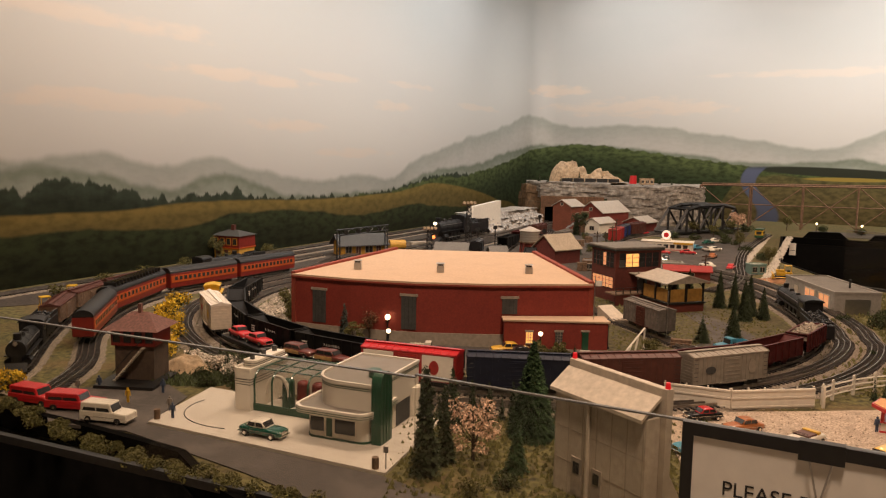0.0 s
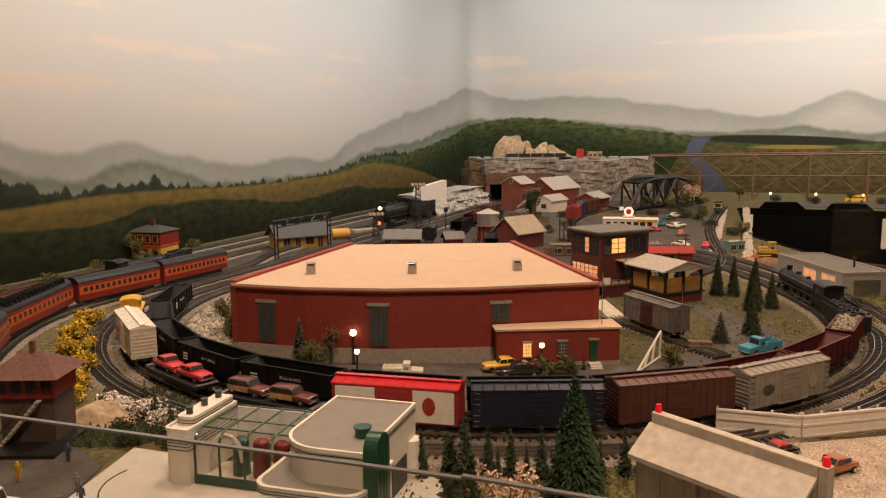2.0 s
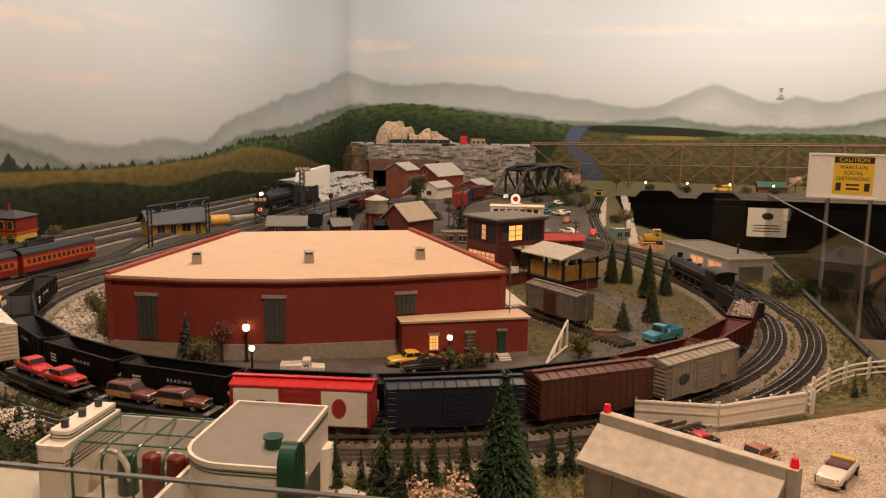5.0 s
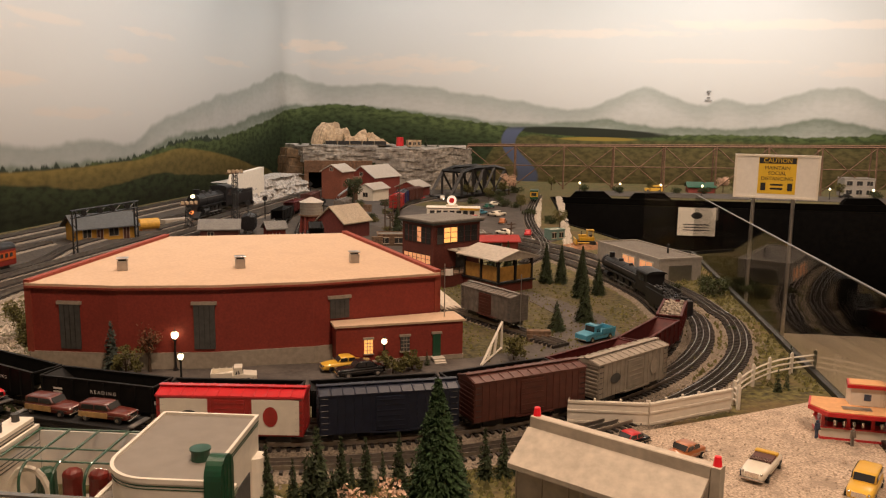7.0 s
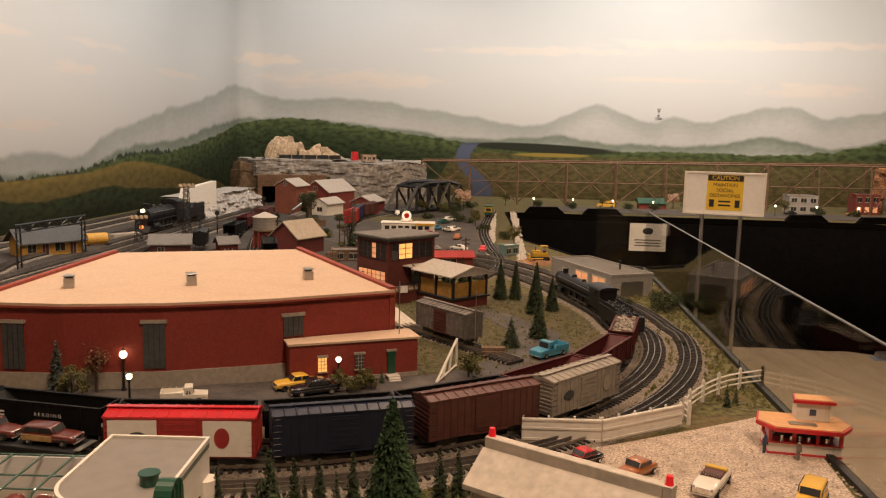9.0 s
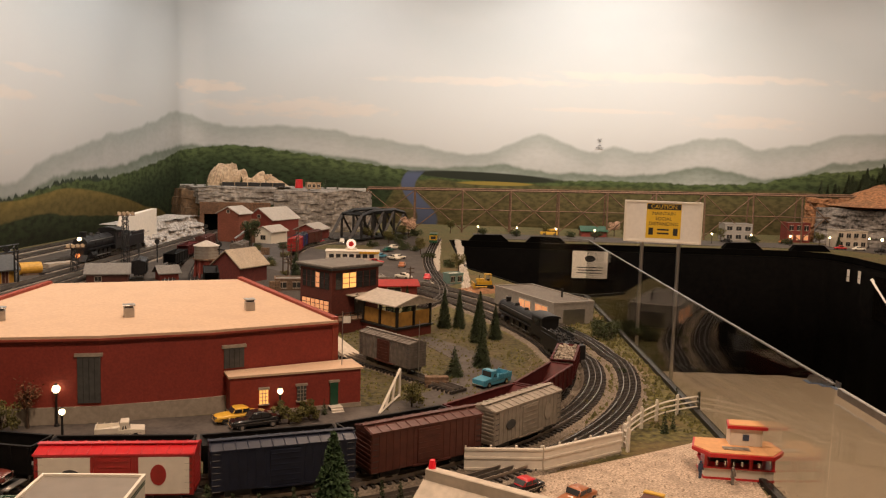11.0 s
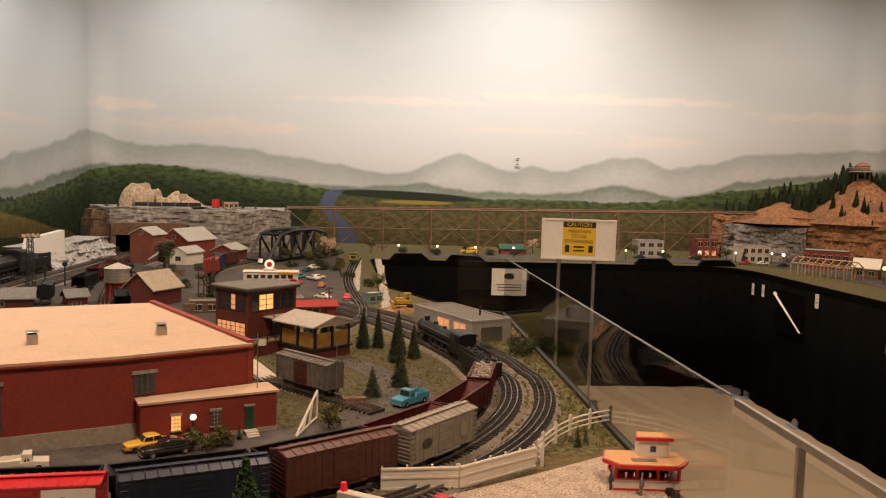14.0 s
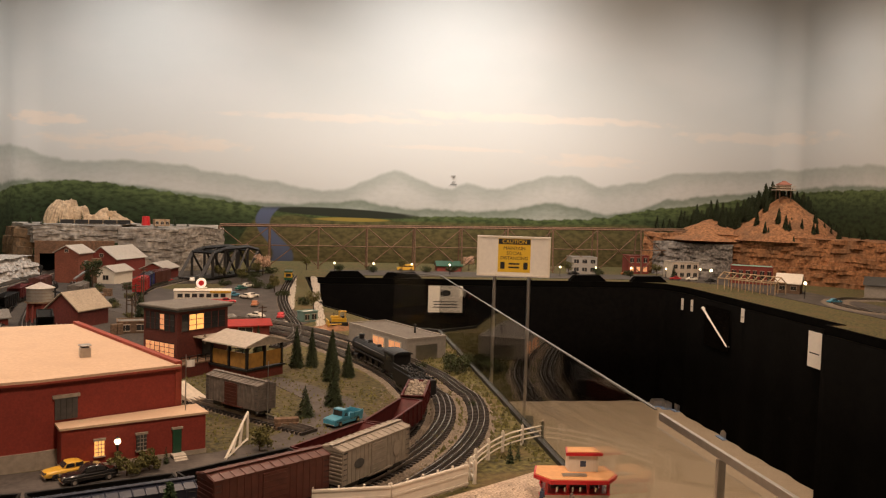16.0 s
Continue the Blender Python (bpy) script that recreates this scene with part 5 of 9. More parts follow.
def leaf_cloud(name, centres, material, size, per, parent, seed=0, flat=0.6):
    rng = np.random.default_rng(seed)
    vs, fs = [], []
    for (cx, cy, cz, r) in centres:
        k = per
        d = rng.normal(size=(k, 3))
        d /= np.linalg.norm(d, axis=1)[:, None]
        p = np.array([cx, cy, cz]) + d * (r * rng.uniform(0.35, 1.0, (k, 1)) ** 0.6) * np.array([1, 1, flat + .2])
        for q in p:
            a, b = rng.normal(size=3), rng.normal(size=3)
            a *= size * rng.uniform(.6, 1.3) / np.linalg.norm(a)
            b *= size * rng.uniform(.6, 1.3) / np.linalg.norm(b)
            n = len(vs)
            vs += [q - a, q + b, q + a, q - b]
            fs.append((n, n + 1, n + 2, n + 3))
    return raw(name, vs, fs, material, parent)


def conifer(x, y, h, label="dark green model pine tree on the scatter grass", z=0.0, r=None, seed=1, dense=1.0, group="model pine trees", leaf=None):
    th = thing("pine_tree", x, y, z, seed * 47 % 360, label, "tree", group)
    r = r or h * .27
    bm = bmesh.new()
    rod(bm, (0, 0, -.002), (0, 0, h * .9), h * .022, 6, h * .004)
    part("trunk", bm, M_BARK, th)
    rng = np.random.default_rng(seed)
    vs, fs = [], []
    tiers = int(max(7, h / .009))
    for i in range(tiers):
        f = i / (tiers - 1)
        zz = h * (.06 + .94 * f)
        rr = r * (1 - f) ** .85 + h * .012
        n = int((16 + 34 * (1 - f)) * dense)
        for j in range(n):
            a = rng.uniform(0, 6.283)
            l = rr * rng.uniform(.55, 1.08)
            dz = -l * rng.uniform(.15, .5)
            w = l * (.16 if dense < 2 else .09) + h * (.006 if dense < 2 else .003)
            ca, sa = math.cos(a), math.sin(a)
            z0 = zz + rng.uniform(-.5, .5) * h / tiers
            k = len(vs)
            vs += [(0.1 * l * ca, 0.1 * l * sa, z0), (.6 * l * ca - w * sa, .6 * l * sa + w * ca, z0 + dz * .5 + h * .008), (l * ca, l * sa, z0 + dz), (.6 * l * ca + w * sa, .6 * l * sa - w * ca, z0 + dz * .5 - h * .008)]
            fs.append((k, k + 1, k + 2, k + 3))
            # small twigs at the tip
            for t in range(2 if dense < 2 else 4):
                b = a + rng.uniform(-.5, .5)
                q = (l * rng.uniform(.55, 1.0) * math.cos(b), l * rng.uniform(.55, 1.0) * math.sin(b), z0 + dz * rng.uniform(.3, 1.1))
                s = h * (.018 if dense < 2 else .010)
                k = len(vs)
                e = rng.normal(size=(3, 3)) * s
                vs += [tuple(np.array(q) + e[0]), tuple(np.array(q) + e[1]), tuple(np.array(q) + e[2])]
                fs.append((k, k + 1, k + 2))
    raw("crown", vs, fs, leaf or M_PINE, th)
    return th


def leafy(x, y, h, label, leaf=None, seed=1, spread=.42, z=0.0, name="tree", group="model leaf trees", per=55, bare=.35, blossom=None):
    th = thing(name, x, y, z, seed * 31 % 360, label, "tree" if name == "tree" else "bush", group)
    rng = random.Random(seed)
    bm = bmesh.new()
    rod(bm, (0, 0, -.002), (0, 0, h * .55), h * .035, 6, h * .018)
    tips = []
    for i in range(9):
        a = i * 2.4
        z0 = h * rng.uniform(bare * .8, .55)
        tip = (h * spread * rng.uniform(.3, .8) * math.cos(a), h * spread * rng.uniform(.3, .8) * math.sin(a), h * rng.uniform(bare + .15, .9))
        rod(bm, (0, 0, z0), tip, h * .014, 5, h * .005)
        tips.append(tip)
    part("trunk", bm, M_BARK, th)
    cs = [(*t, h * rng.uniform(.13, .22)) for t in tips] + [(rng.uniform(-.5, .5) * h * spread, rng.uniform(-.5, .5) * h * spread, h * rng.uniform(bare + .1, .92), h * .14) for _ in range(10)]
    leaf_cloud("crown", cs, leaf or M_LEAF, max(.0024, h * .024), int(per * 1.7), th, seed)
    if blossom:
        leaf_cloud("blossom", [(a, b, c + h * .03, r) for a, b, c, r in cs[::2]], blossom, max(.002, h * .018), per // 2, th, seed + 5)
    return th


def bush(x, y, r, label, leaf=None, seed=1, z=0.0, flowers=None):
    th = thing("bush", x, y, z, seed * 13, label, "bush", "model bushes")
    rng = random.Random(seed)
    cs = [(rng.uniform(-.6, .6) * r, rng.uniform(-.6, .6) * r, r * rng.uniform(.2, .75), r * rng.uniform(.35, .55)) for _ in range(12)]
    bm = bmesh.new()
    for a, b, c, q in cs:
        rod(bm, (0, 0, -.002), (a, b, c), r * .03, 4)
    part("stem", bm, M_BARK, th)
    leaf_cloud("foliage", cs, leaf or M_BUSH, max(.0022, r * .07), 60, th, seed)
    if flowers:
        leaf_cloud("blossom", [(a, b, c + r * .15, q * 1.05) for a, b, c, q in cs], flowers, max(.0034, r * .085), 60, th, seed + 9)
    return th


# row of small trees before the outer track
for i, (x, y, h) in enumerate(((-0.048, 1.785, .086), (-0.008, 1.78, .06), (0.012, 1.79, .05), (0.067, 1.775, .09), (0.085, 1.785, .05), (0.106, 1.772, .085), (0.135, 1.78, .055), (0.159, 1.768, .088), (0.225, 1.77, .06), (0.262, 1.765, .07), (0.303, 1.757, .085), (0.335, 1.755, .08), (0.36, 1.76, .05))):
    conifer(x, y, h, "small dark pine in the row before the track", seed=i + 20, r=h * .2, dense=1.4)
conifer(-0.03, 1.455, .20, "tall dark slender pine by the apron", seed=41, r=.032)
conifer(0.005, 1.515, .15, "dark slender pine by the apron", seed=42, r=.026)
conifer(0.022, 1.735, .125, "dark green pine beside the filling station", seed=43, r=.028)
M_SPRUCE = mat("spruce_green", (0.034, 0.070, 0.022), 0.9, 0.4, 160, 0.3)
conifer(0.192, 1.672, .205, "large full green spruce before the tracks", seed=44, r=.058, dense=4.2, leaf=M_SPRUCE)
conifer(0.142, 1.47, .10, "small full green spruce on the lawn", seed=45, r=.028, dense=1.5, leaf=M_SPRUCE)
leafy(0.062, 1.53, .125, "pale pink blossoming tree on the lawn", M_PINKF, seed=5, per=36, bare=.2, spread=.5)
bush(0.115, 1.40, .03, "low dark green bush on the lawn", seed=3)
bush(0.05, 1.37, .028, "low yellow-green bush on the lawn", M_LEAF, seed=4)
leafy(-0.505, 2.66, .10, "small open tree with yellow-green leaves", seed=7)
leafy(-0.56, 2.86, .11, "olive tree beside the roundhouse end", seed=8)
conifer(-0.315, 2.505, .12, "grey-green pine before the roundhouse", seed=47, r=.028, leaf=mat("blue_spruce", (0.06, 0.075, 0.06), 0.9, 0.3, 160, 0.3))
leafy(-0.285, 2.475, .075, "yellow-green bushy tree before the roundhouse", seed=9, spread=.6, bare=.15)
leafy(-0.235, 2.50, .12, "thin rusty brown tree before the roundhouse", mat("autumn_leaf", (0.16, 0.075, 0.035), 0.9, 0.3, 200, 0.3), seed=10, spread=.2, per=14)
leafy(0.30, 2.335, .06, "yellow-green bush by the office steps", seed=11, spread=.7, bare=.1)
leafy(0.35, 2.345, .05, "olive bush by the office steps", M_LEAF, seed=12, spread=.6, bare=.1)
conifer(0.395, 2.375, .038, "tiny pine by the office steps", seed=48)
leafy(0.615, 2.36, .065, "olive shrub beside the white gate", seed=13, spread=.6, bare=.1)
for i, (x, y, h, r) in enumerate(((1.113, 3.22, .145, .030), (1.165, 3.20, .14, .028), (1.175, 3.06, .155, .034), (1.12, 2.965, .15, .034), (0.97, 2.66, .115, .036), (0.845, 2.59, .085, .034), (1.06, 3.45, .12, .026), (1.02, 3.52, .10, .026), (1.2, 2.99, .12, .03))):
    conifer(x, y, h, "dark green pine beside the inner track", seed=60 + i, r=r, dense=2.4)
for i, (x, y, r) in enumerate(((-0.815, 2.27, .042), (-0.835, 2.36, .045), (-0.865, 2.50, .048), (-1.00, 2.86, .055), (-1.02, 3.0, .05), (-0.94, 2.68, .05), (-1.075, 1.93, .045))):
    bush(x, y, r, "bush covered in bright yellow blossom", M_LEAF, seed=70 + i, flowers=M_YELLOWF)
for i, (x, y, r) in enumerate(((-0.60, 2.145, .036), (-0.66, 2.16, .034), (-0.69, 2.20, .035), (-0.565, 2.10, .034), (-0.86, 2.44, .03))):
    bush(x, y, r, "bush covered in white blossom", seed=80 + i, flowers=M_WHITEF, leaf=M_BUSH)
for i, (x, y, r) in enumerate(((-0.545, 2.02, .035), (-0.60, 2.0, .03), (-0.63, 2.08, .03), (-0.52, 1.98, .022), (1.585, 2.885, .055), (1.64, 2.93, .05), (1.50, 2.98, .03), (1.66, 3.01, .035), (1.33, 2.45, .02))):
    bush(x, y, r, "low dark green bush on the rough grass", seed=90 + i)
for i, (x, y, h) in enumerate(((-0.585, 2.13, .07), (-0.54, 2.08, .065), (-0.62, 2.19, .07), (1.225, 2.10, .06), (1.09, 1.985, .05), (1.12, 1.99, .04))):
    conifer(x, y, h, "small dark pine near the fence", seed=100 + i, r=h * .26)
for i in range(38):
    f = i / 37
    bush(-1.02 + .80 * f + .02 * math.sin(i * 5), 1.815 - .50 * f - .06 * math.sin(f * 3.1) + .014 * math.cos(i * 3), .017 + .009 * (i * 7 % 5) / 4, "low olive hedge shrub along the table edge", M_LEAF, seed=110 + i)
for i, (x, y) in enumerate(((-1.33, 4.1), (-1.42, 3.8), (-1.5, 3.5), (-1.55, 3.2), (-1.2, 4.35), (-1.05, 4.75))):
    bush(x, y, .05, "olive bush against the mural", M_LEAF, seed=130 + i)
leafy(-1.26, 4.4, .13, "yellow-green tree against the mural", seed=15)

# ---- small street things ----


def street_lamp(x, y, h, lit=True, label="black street lamp with a lit globe"):
    th = thing("street_lamp", x, y, 0.0, 0, label, "street lamp", "street lamps")
    bm = bmesh.new()
    cyl(bm, (0, 0, 0), .0075, .008, 10, .005)
    cyl(bm, (0, 0, .008), .0028, h * .68, 8, .002)
    cyl(bm, (0, 0, h * .70), .004, .004, 10)
    part("post", bm, M_BLACK, th)
    bm = bmesh.new()
    ball(bm, (0, 0, h * .835), max(.0062, h * .084), 2, 1.1)
    part("globe", bm, M_GLOW if lit else M_TANROCK, th, "glowing frosted globe" if lit else "unlit amber globe")
    bm = bmesh.new()
    cyl(bm, (0, 0, h * .925), .0058, h * .03, 10, .002)
    cyl(bm, (0, 0, h * .95), .0014, h * .05, 6, .0005)
    part("cap", bm, M_BLACK, th)
    return th


street_lamp(-0.178, 2.495, .104)
street_lamp(-0.167, 2.385, .08)
street_lamp(0.292, 2.385, .080)
street_lamp(0.515, 2.485, .10, False, "black street lamp with an unlit amber globe")


def flagpole():
    th = thing("flagpole", 0.462, 2.448, 0, 0, "thin grey flagpole with a small pale flag", "flagpole")
    bm = bmesh.new()
    cyl(bm, (0, 0, 0), .0018, .235, 8, .001)
    part("pole", bm, M_STEEL, th)
    bm = bmesh.new()
    v = [bm.verts.new((.0015 + .020 * i / 5, .0015 * math.sin(i * 1.6), z)) for i in range(6) for z in (.205, .222)]
    for i in range(5):
        bm.faces.new((v[2 * i], v[2 * i + 2], v[2 * i + 3], v[2 * i + 1]))
    f = part("flag", bm, M_PAPER, th)
    f.modifiers.new("thickness", "SOLIDIFY").thickness = .0004
    bm = bmesh.new()
    cyl(bm, (0, 0, 0), .019, .004, 20)
    part("stone_ring", bm, M_CONCRETE, th)
    bm = bmesh.new()
    cyl(bm, (0, 0, .004), .013, .0016, 16)
    part("soil", bm, M_GRASS2, th)


flagpole()
bm = bmesh.new()
cyl(bm, (0, 0, 0), .0012, .175, 8)
solo("pole", bm, M_STEEL, "thin bare grey pole beside the boxcar", "pole", m=pose(0.72, 2.56, 0))


def figure(x, y, z, h, shirt, rz=0):
    """A painted miniature: one plain turned shape."""
    bm = bmesh.new()
    for k in (-1, 1):
        rod(bm, (k * h * .05, 0, 0), (k * h * .045, 0, h * .48), h * .045, 6, h * .055)
    cyl(bm, (0, 0, h * .46), h * .10, h * .36, 8, h * .12)
    for k in (-1, 1):
        rod(bm, (k * h * .13, 0, h * .8), (k * h * .17, -h * .03, h * .45), h * .035, 6)
    ball(bm, (0, 0, h * .91), h * .075, 2, 1.15)
    return solo("figurine", bm, shirt, "tiny painted miniature standing upright on its base", "figurine", "miniature figurines", m=pose(x, y, z, 0, 0, rz))


M_FIG = mat("miniature_paint", (0.20, 0.17, 0.14), 0.6, 0.3, 90, 0.05)
M_FIG2 = mat("miniature_blue", (0.05, 0.07, 0.12), 0.6, 0.3, 90, 0.05)
for x, y, z, sh in ((-0.60, 1.735, .006, M_FIG2), (-0.625, 1.79, .003, M_FIG), (-0.745, 1.85, .003, M_DOZER), (-0.69, 1.93, .003, M_FIG2), (0.965, 1.735, .004, M_FIG2), (1.0, 1.685, .004, M_FIG), (0.80, 3.30, .098, M_FIG), (-0.90, 1.93, 0, M_FIG), (-0.86, 1.96, 0, M_FIG2)):
    figure(x, y, z, .036, sh)
for x, y, lab in ((-0.632, 1.728, "rusty brown oil drum on the apron"), (-0.125, 1.468, "rusty brown oil drum on the apron")):
    th = thing("oil_drum", x, y, .006, 0, lab, "drum", "oil drums")
    bm = bmesh.new()
    cyl(bm, (0, 0, 0), .0068, .022, 14)
    part("barrel", bm, M_WOOD, th)
    for z in (.006, .015):
        bm = bmesh.new()
        cyl(bm, (0, 0, z), .0073, .0012, 14)
        part("hoop", bm, M_RUST, th)
th = thing("street_sign", -0.105, 1.466, .006, -20, "small grey street sign on a post", "sign")
bm = bmesh.new()
cyl(bm, (0, 0, 0), .0011, .042, 6)
part("post", bm, M_DARKGREY, th)
boxpart("plate", th, M_STEEL, -.005, .005, -.0016, -.0008, .032, .044)

# ---- the filling station ----


def stadium(x0, x1, y0, y1, r, corners=(1, 1, 1, 1), n=8):
    """A rectangle with chosen corners rounded: front-left, front-right, back-right, back-left."""
    out = []
    for (cx, cy, a0), on in zip(((x0 + r, y0 + r, 180), (x1 - r, y0 + r, 270), (x1 - r, y1 - r, 0), (x0 + r, y1 - r, 90)), corners):
        if on:
            out += [(cx + r * math.cos(radians(a0 + 90 * i / n)), cy + r * math.sin(radians(a0 + 90 * i / n))) for i in range(n + 1)]
        else:
            out.append((cx + (-r if a0 in (180, 90) else r), cy + (-r if a0 in (180, 270) else r)))
    return out


def grow(poly, d):
    cx = (min(p[0] for p in poly) + max(p[0] for p in poly)) / 2
    cy = (min(p[1] for p in poly) + max(p[1] for p in poly)) / 2
    wx = (max(p[0] for p in poly) - min(p[0] for p in poly)) / 2
    wy = (max(p[1] for p in poly) - min(p[1] for p in poly)) / 2
    return [(cx + (x - cx) * (wx + d) / wx, cy + (y - cy) * (wy + d) / wy) for x, y in poly]


def ring(bm, poly, d0, d1, z0, z1):
    a, b = grow(poly, d0), grow(poly, d1)
    n = len(poly)
    vs = [[bm.verts.new((x, y, z)) for x, y in q] for q, z in ((a, z0), (b, z0), (b, z1), (a, z1))]
    for i in range(n):
        j = (i + 1) % n
        for k in range(4):
            p, q = vs[k], vs[(k + 1) % 4]
            bm.faces.new((p[i], p[j], q[j], q[i]))


def filling_station():
    th = thing("filling_station", -0.287, 1.641, .006, -22, "cream streamlined filling station with green trim and glazed showroom", "filling station")
    lower = stadium(0.0, 0.145, 0.0, 0.11, .022, (1, 1, 0, 0))
    bm = bmesh.new()
    prism(bm, lower, .004, .056)
    off = part("office_wall", bm, M_WHITE, th)
    bm = bmesh.new()
    prism(bm, grow(lower, .002), 0, .004)
    part("plinth", bm, M_GREEN, th, "thin dark green plinth")
    for x0, x1 in ((0.012, 0.045), (0.070, 0.118)):
        w = boxpart("window", off, M_CARGLASS, x0, x1, -.0012, .002, .015, .046, .0008, "dark shop window with rounded frame")
    boxpart("door", off, M_GREEN, .050, .065, -.0012, .002, .006, .046)
    for x0, x1, z0 in ((0.012, 0.045, .015), (0.070, 0.118, .015), (.050, .065, .006)):
        bm = bmesh.new()
        for a, b, c, d in ((x0 - .002, x0, z0, .048), (x1, x1 + .002, z0, .048), (x0 - .002, x1 + .002, .046, .048), (x0 - .002, x1 + .002, z0 - .002, z0)):
            box(bm, a, b, -.0022, .001, c, d)
        part("window_frame", bm, M_WHITE, off)
    boxpart("side_door", off, M_GREEN, .1445, .1462, .02, .045, .004, .048)
    can = stadium(-0.022, 0.156, -0.024, 0.12, .030, (1, 1, 0, 0))
    bm = bmesh.new()
    prism(bm, can, .056, .066)
    c = part("canopy", bm, M_WHITE, th)
    for z in (.0585, .063):
        bm = bmesh.new()
        ring(bm, can, 0, .0006, z, z + .0012)
        part("stripe", bm, M_GREEN, c, "thin green pinstripe")
    bm = bmesh.new()
    prism(bm, grow(can, -.006), .066, .0664)
    part("canopy_deck", bm, M_FLATROOF, c)
    bm = bmesh.new()
    ring(bm, can, -.006, 0.0, .066, .070)
    part("canopy_rim", bm, M_WHITE, c)
    drum = stadium(0.002, 0.15, 0.012, 0.245, .070, (1, 0, 0, 0), 14)
    bm = bmesh.new()
    prism(bm, drum, .0664, .118)
    d = part("upper_wall", bm, M_WHITE, th)
    bm = bmesh.new()
    prism(bm, grow(drum, -.003), .118, .1195)
    part("flat_roof", bm, M_FLATROOF, d, "grey flat roof")
    bm = bmesh.new()
    ring(bm, drum, -.003, .0015, .117, .1235)
    part("roof_rim", bm, M_WHITE, d)
    for z in (.1085, .1125):
        bm = bmesh.new()
        ring(bm, drum, 0, .0007, z, z + .0013)
        part("stripe", bm, M_GREEN, d)
    # service wing behind
    boxpart("wing", th, M_WHITE, .010, .1499, .112, .243, 0, .0664)
    bm = bmesh.new()
    cyl(bm, (.150, .225, 0), .017, .0662, 18)
    part("round_column", bm, M_WHITE, th)
    boxpart("garage_door", th, M_DARKGREY, .1499, .1512, .125, .195, .002, .052)
    bm = bmesh.new()
    cyl(bm, (.118, .085, .1195), .013, .014, 18, .012)
    cyl(bm, (.118, .085, .1335), .0145, .0025, 18)
    part("roof_tank", bm, M_GREEN, th, "round green roof tank")
    # the tall green fin
    bm = bmesh.new()
    pts = [(.0, 0.0), (.052, 0.0)] + [(.026 + .026 * math.cos(radians(a)), .124 + .026 * math.sin(radians(a))) for a in range(0, 181, 15)]
    q = Matrix.Translation((.150, .008, 0)) @ Matrix(((0, 0, 1, 0), (1, 0, 0, 0), (0, 1, 0, 0), (0, 0, 0, 1)))
    prism(bm, pts, 0, .022, q)
    f = part("fin", bm, M_GREEN, th, "tall dark green rounded fin")
    bm = bmesh.new()
    for k in (.013, .026, .039):
        box(bm, .1715, .1732, .008 + k - .0012, .008 + k + .0012, .002, .144)
    tagged(part("fin_rib", bm, M_GREEN, f), kind="stuff")
    # pylon on the far side of the showroom
    py = stadium(-.245, -.198, .080, .235, .012, (1, 0, 0, 1), 5)
    bm = bmesh.new()
    prism(bm, py, 0, .094)
    p = part("pylon", bm, M_WHITE, th)
    bm = bmesh.new()
    ring(bm, py, -.003, .001, .094, .099)
    part("pylon_rim", bm, M_WHITE, p)
    py2 = stadium(-.240, -.205, .108, .235, .010, (1, 1, 0, 0), 5)
    bm = bmesh.new()
    prism(bm, py2, .094, .110)
    part("pylon_top", bm, M_WHITE, p)
    for z in (.073, .079, .085):
        bm = bmesh.new()
        ring(bm, py, 0, .0007, z - .012, z - .0107)
        part("stripe", bm, M_BLACK, p)
    for z in (.098, .103):
        bm = bmesh.new()
        ring(bm, py2, 0, .0007, z, z + .0012)
        part("stripe", bm, M_BLACK, p)
    for yy in (.125, .17, .215):
        bm = bmesh.new()
        cyl(bm, (-.2225, yy, .110), .0058, .011, 12)
        cyl(bm, (-.2225, yy, .121), .0066, .0016, 12)
        part("chimney_pot", bm, M_DARKGREY, p)
    # showroom: curved green ribs and thin glazing
    x0, x1, y0, y1, zt, r = -.197, -.002, .092, .235, .092, .026
    line = [(y0, .0)] + [(y0 + r - r * math.cos(radians(a)), zt - r + r * math.sin(radians(a))) for a in range(0, 91, 10)] + [(y1, zt)]
    for i in range(5):
        xx = x0 + .003 + (x1 - x0 - .006) * i / 4
        bm = bmesh.new()
        for (a, b), (a2, b2) in zip(line, line[1:]):
            rod(bm, (xx, a, b), (xx, a2, b2), .0021, 6)
        part("glazing_rib", bm, M_GREEN, th, "curved green glazing rib")
    for (yy, zz) in (line[10], line[11], (y0 + .07, zt), (y0, .016)):
        bm = bmesh.new()
        rod(bm, (x0, yy, zz), (x1, yy, zz), .0016, 6)
        part("glazing_bar", bm, M_GREEN, th)
    bm = bmesh.new()
    va = [bm.verts.new((x0, a, b)) for a, b in line]
    vb = [bm.verts.new((x1, a, b)) for a, b in line]
    for i in range(len(line) - 1):
        bm.faces.new((va[i], vb[i], vb[i + 1], va[i + 1]))
    g = part("glazing", bm, M_THINGLASS, th, "thin clear glazing", smooth=True)
    g.visible_shadow = False
    boxpart("kick_wall", th, M_GREEN, x0, x1, y0 - .001, y0 + .002, 0, .014)
    boxpart("back_wall", th, M_WHITE, x0, x1, y1, y1 + .004, 0, .088)
    bm = bmesh.new()
    for k in range(9):
        a = radians(180 * k / 8)
        a2 = radians(180 * (k + 1) / 8)
        if k < 8:
            rod(bm, (-.155 + .03 * math.cos(a), .13, .03 + .045 * math.sin(a)), (-.155 + .03 * math.cos(a2), .13, .03 + .045 * math.sin(a2)), .005, 6)
    part("inner_arch", bm, M_WHITE, th)
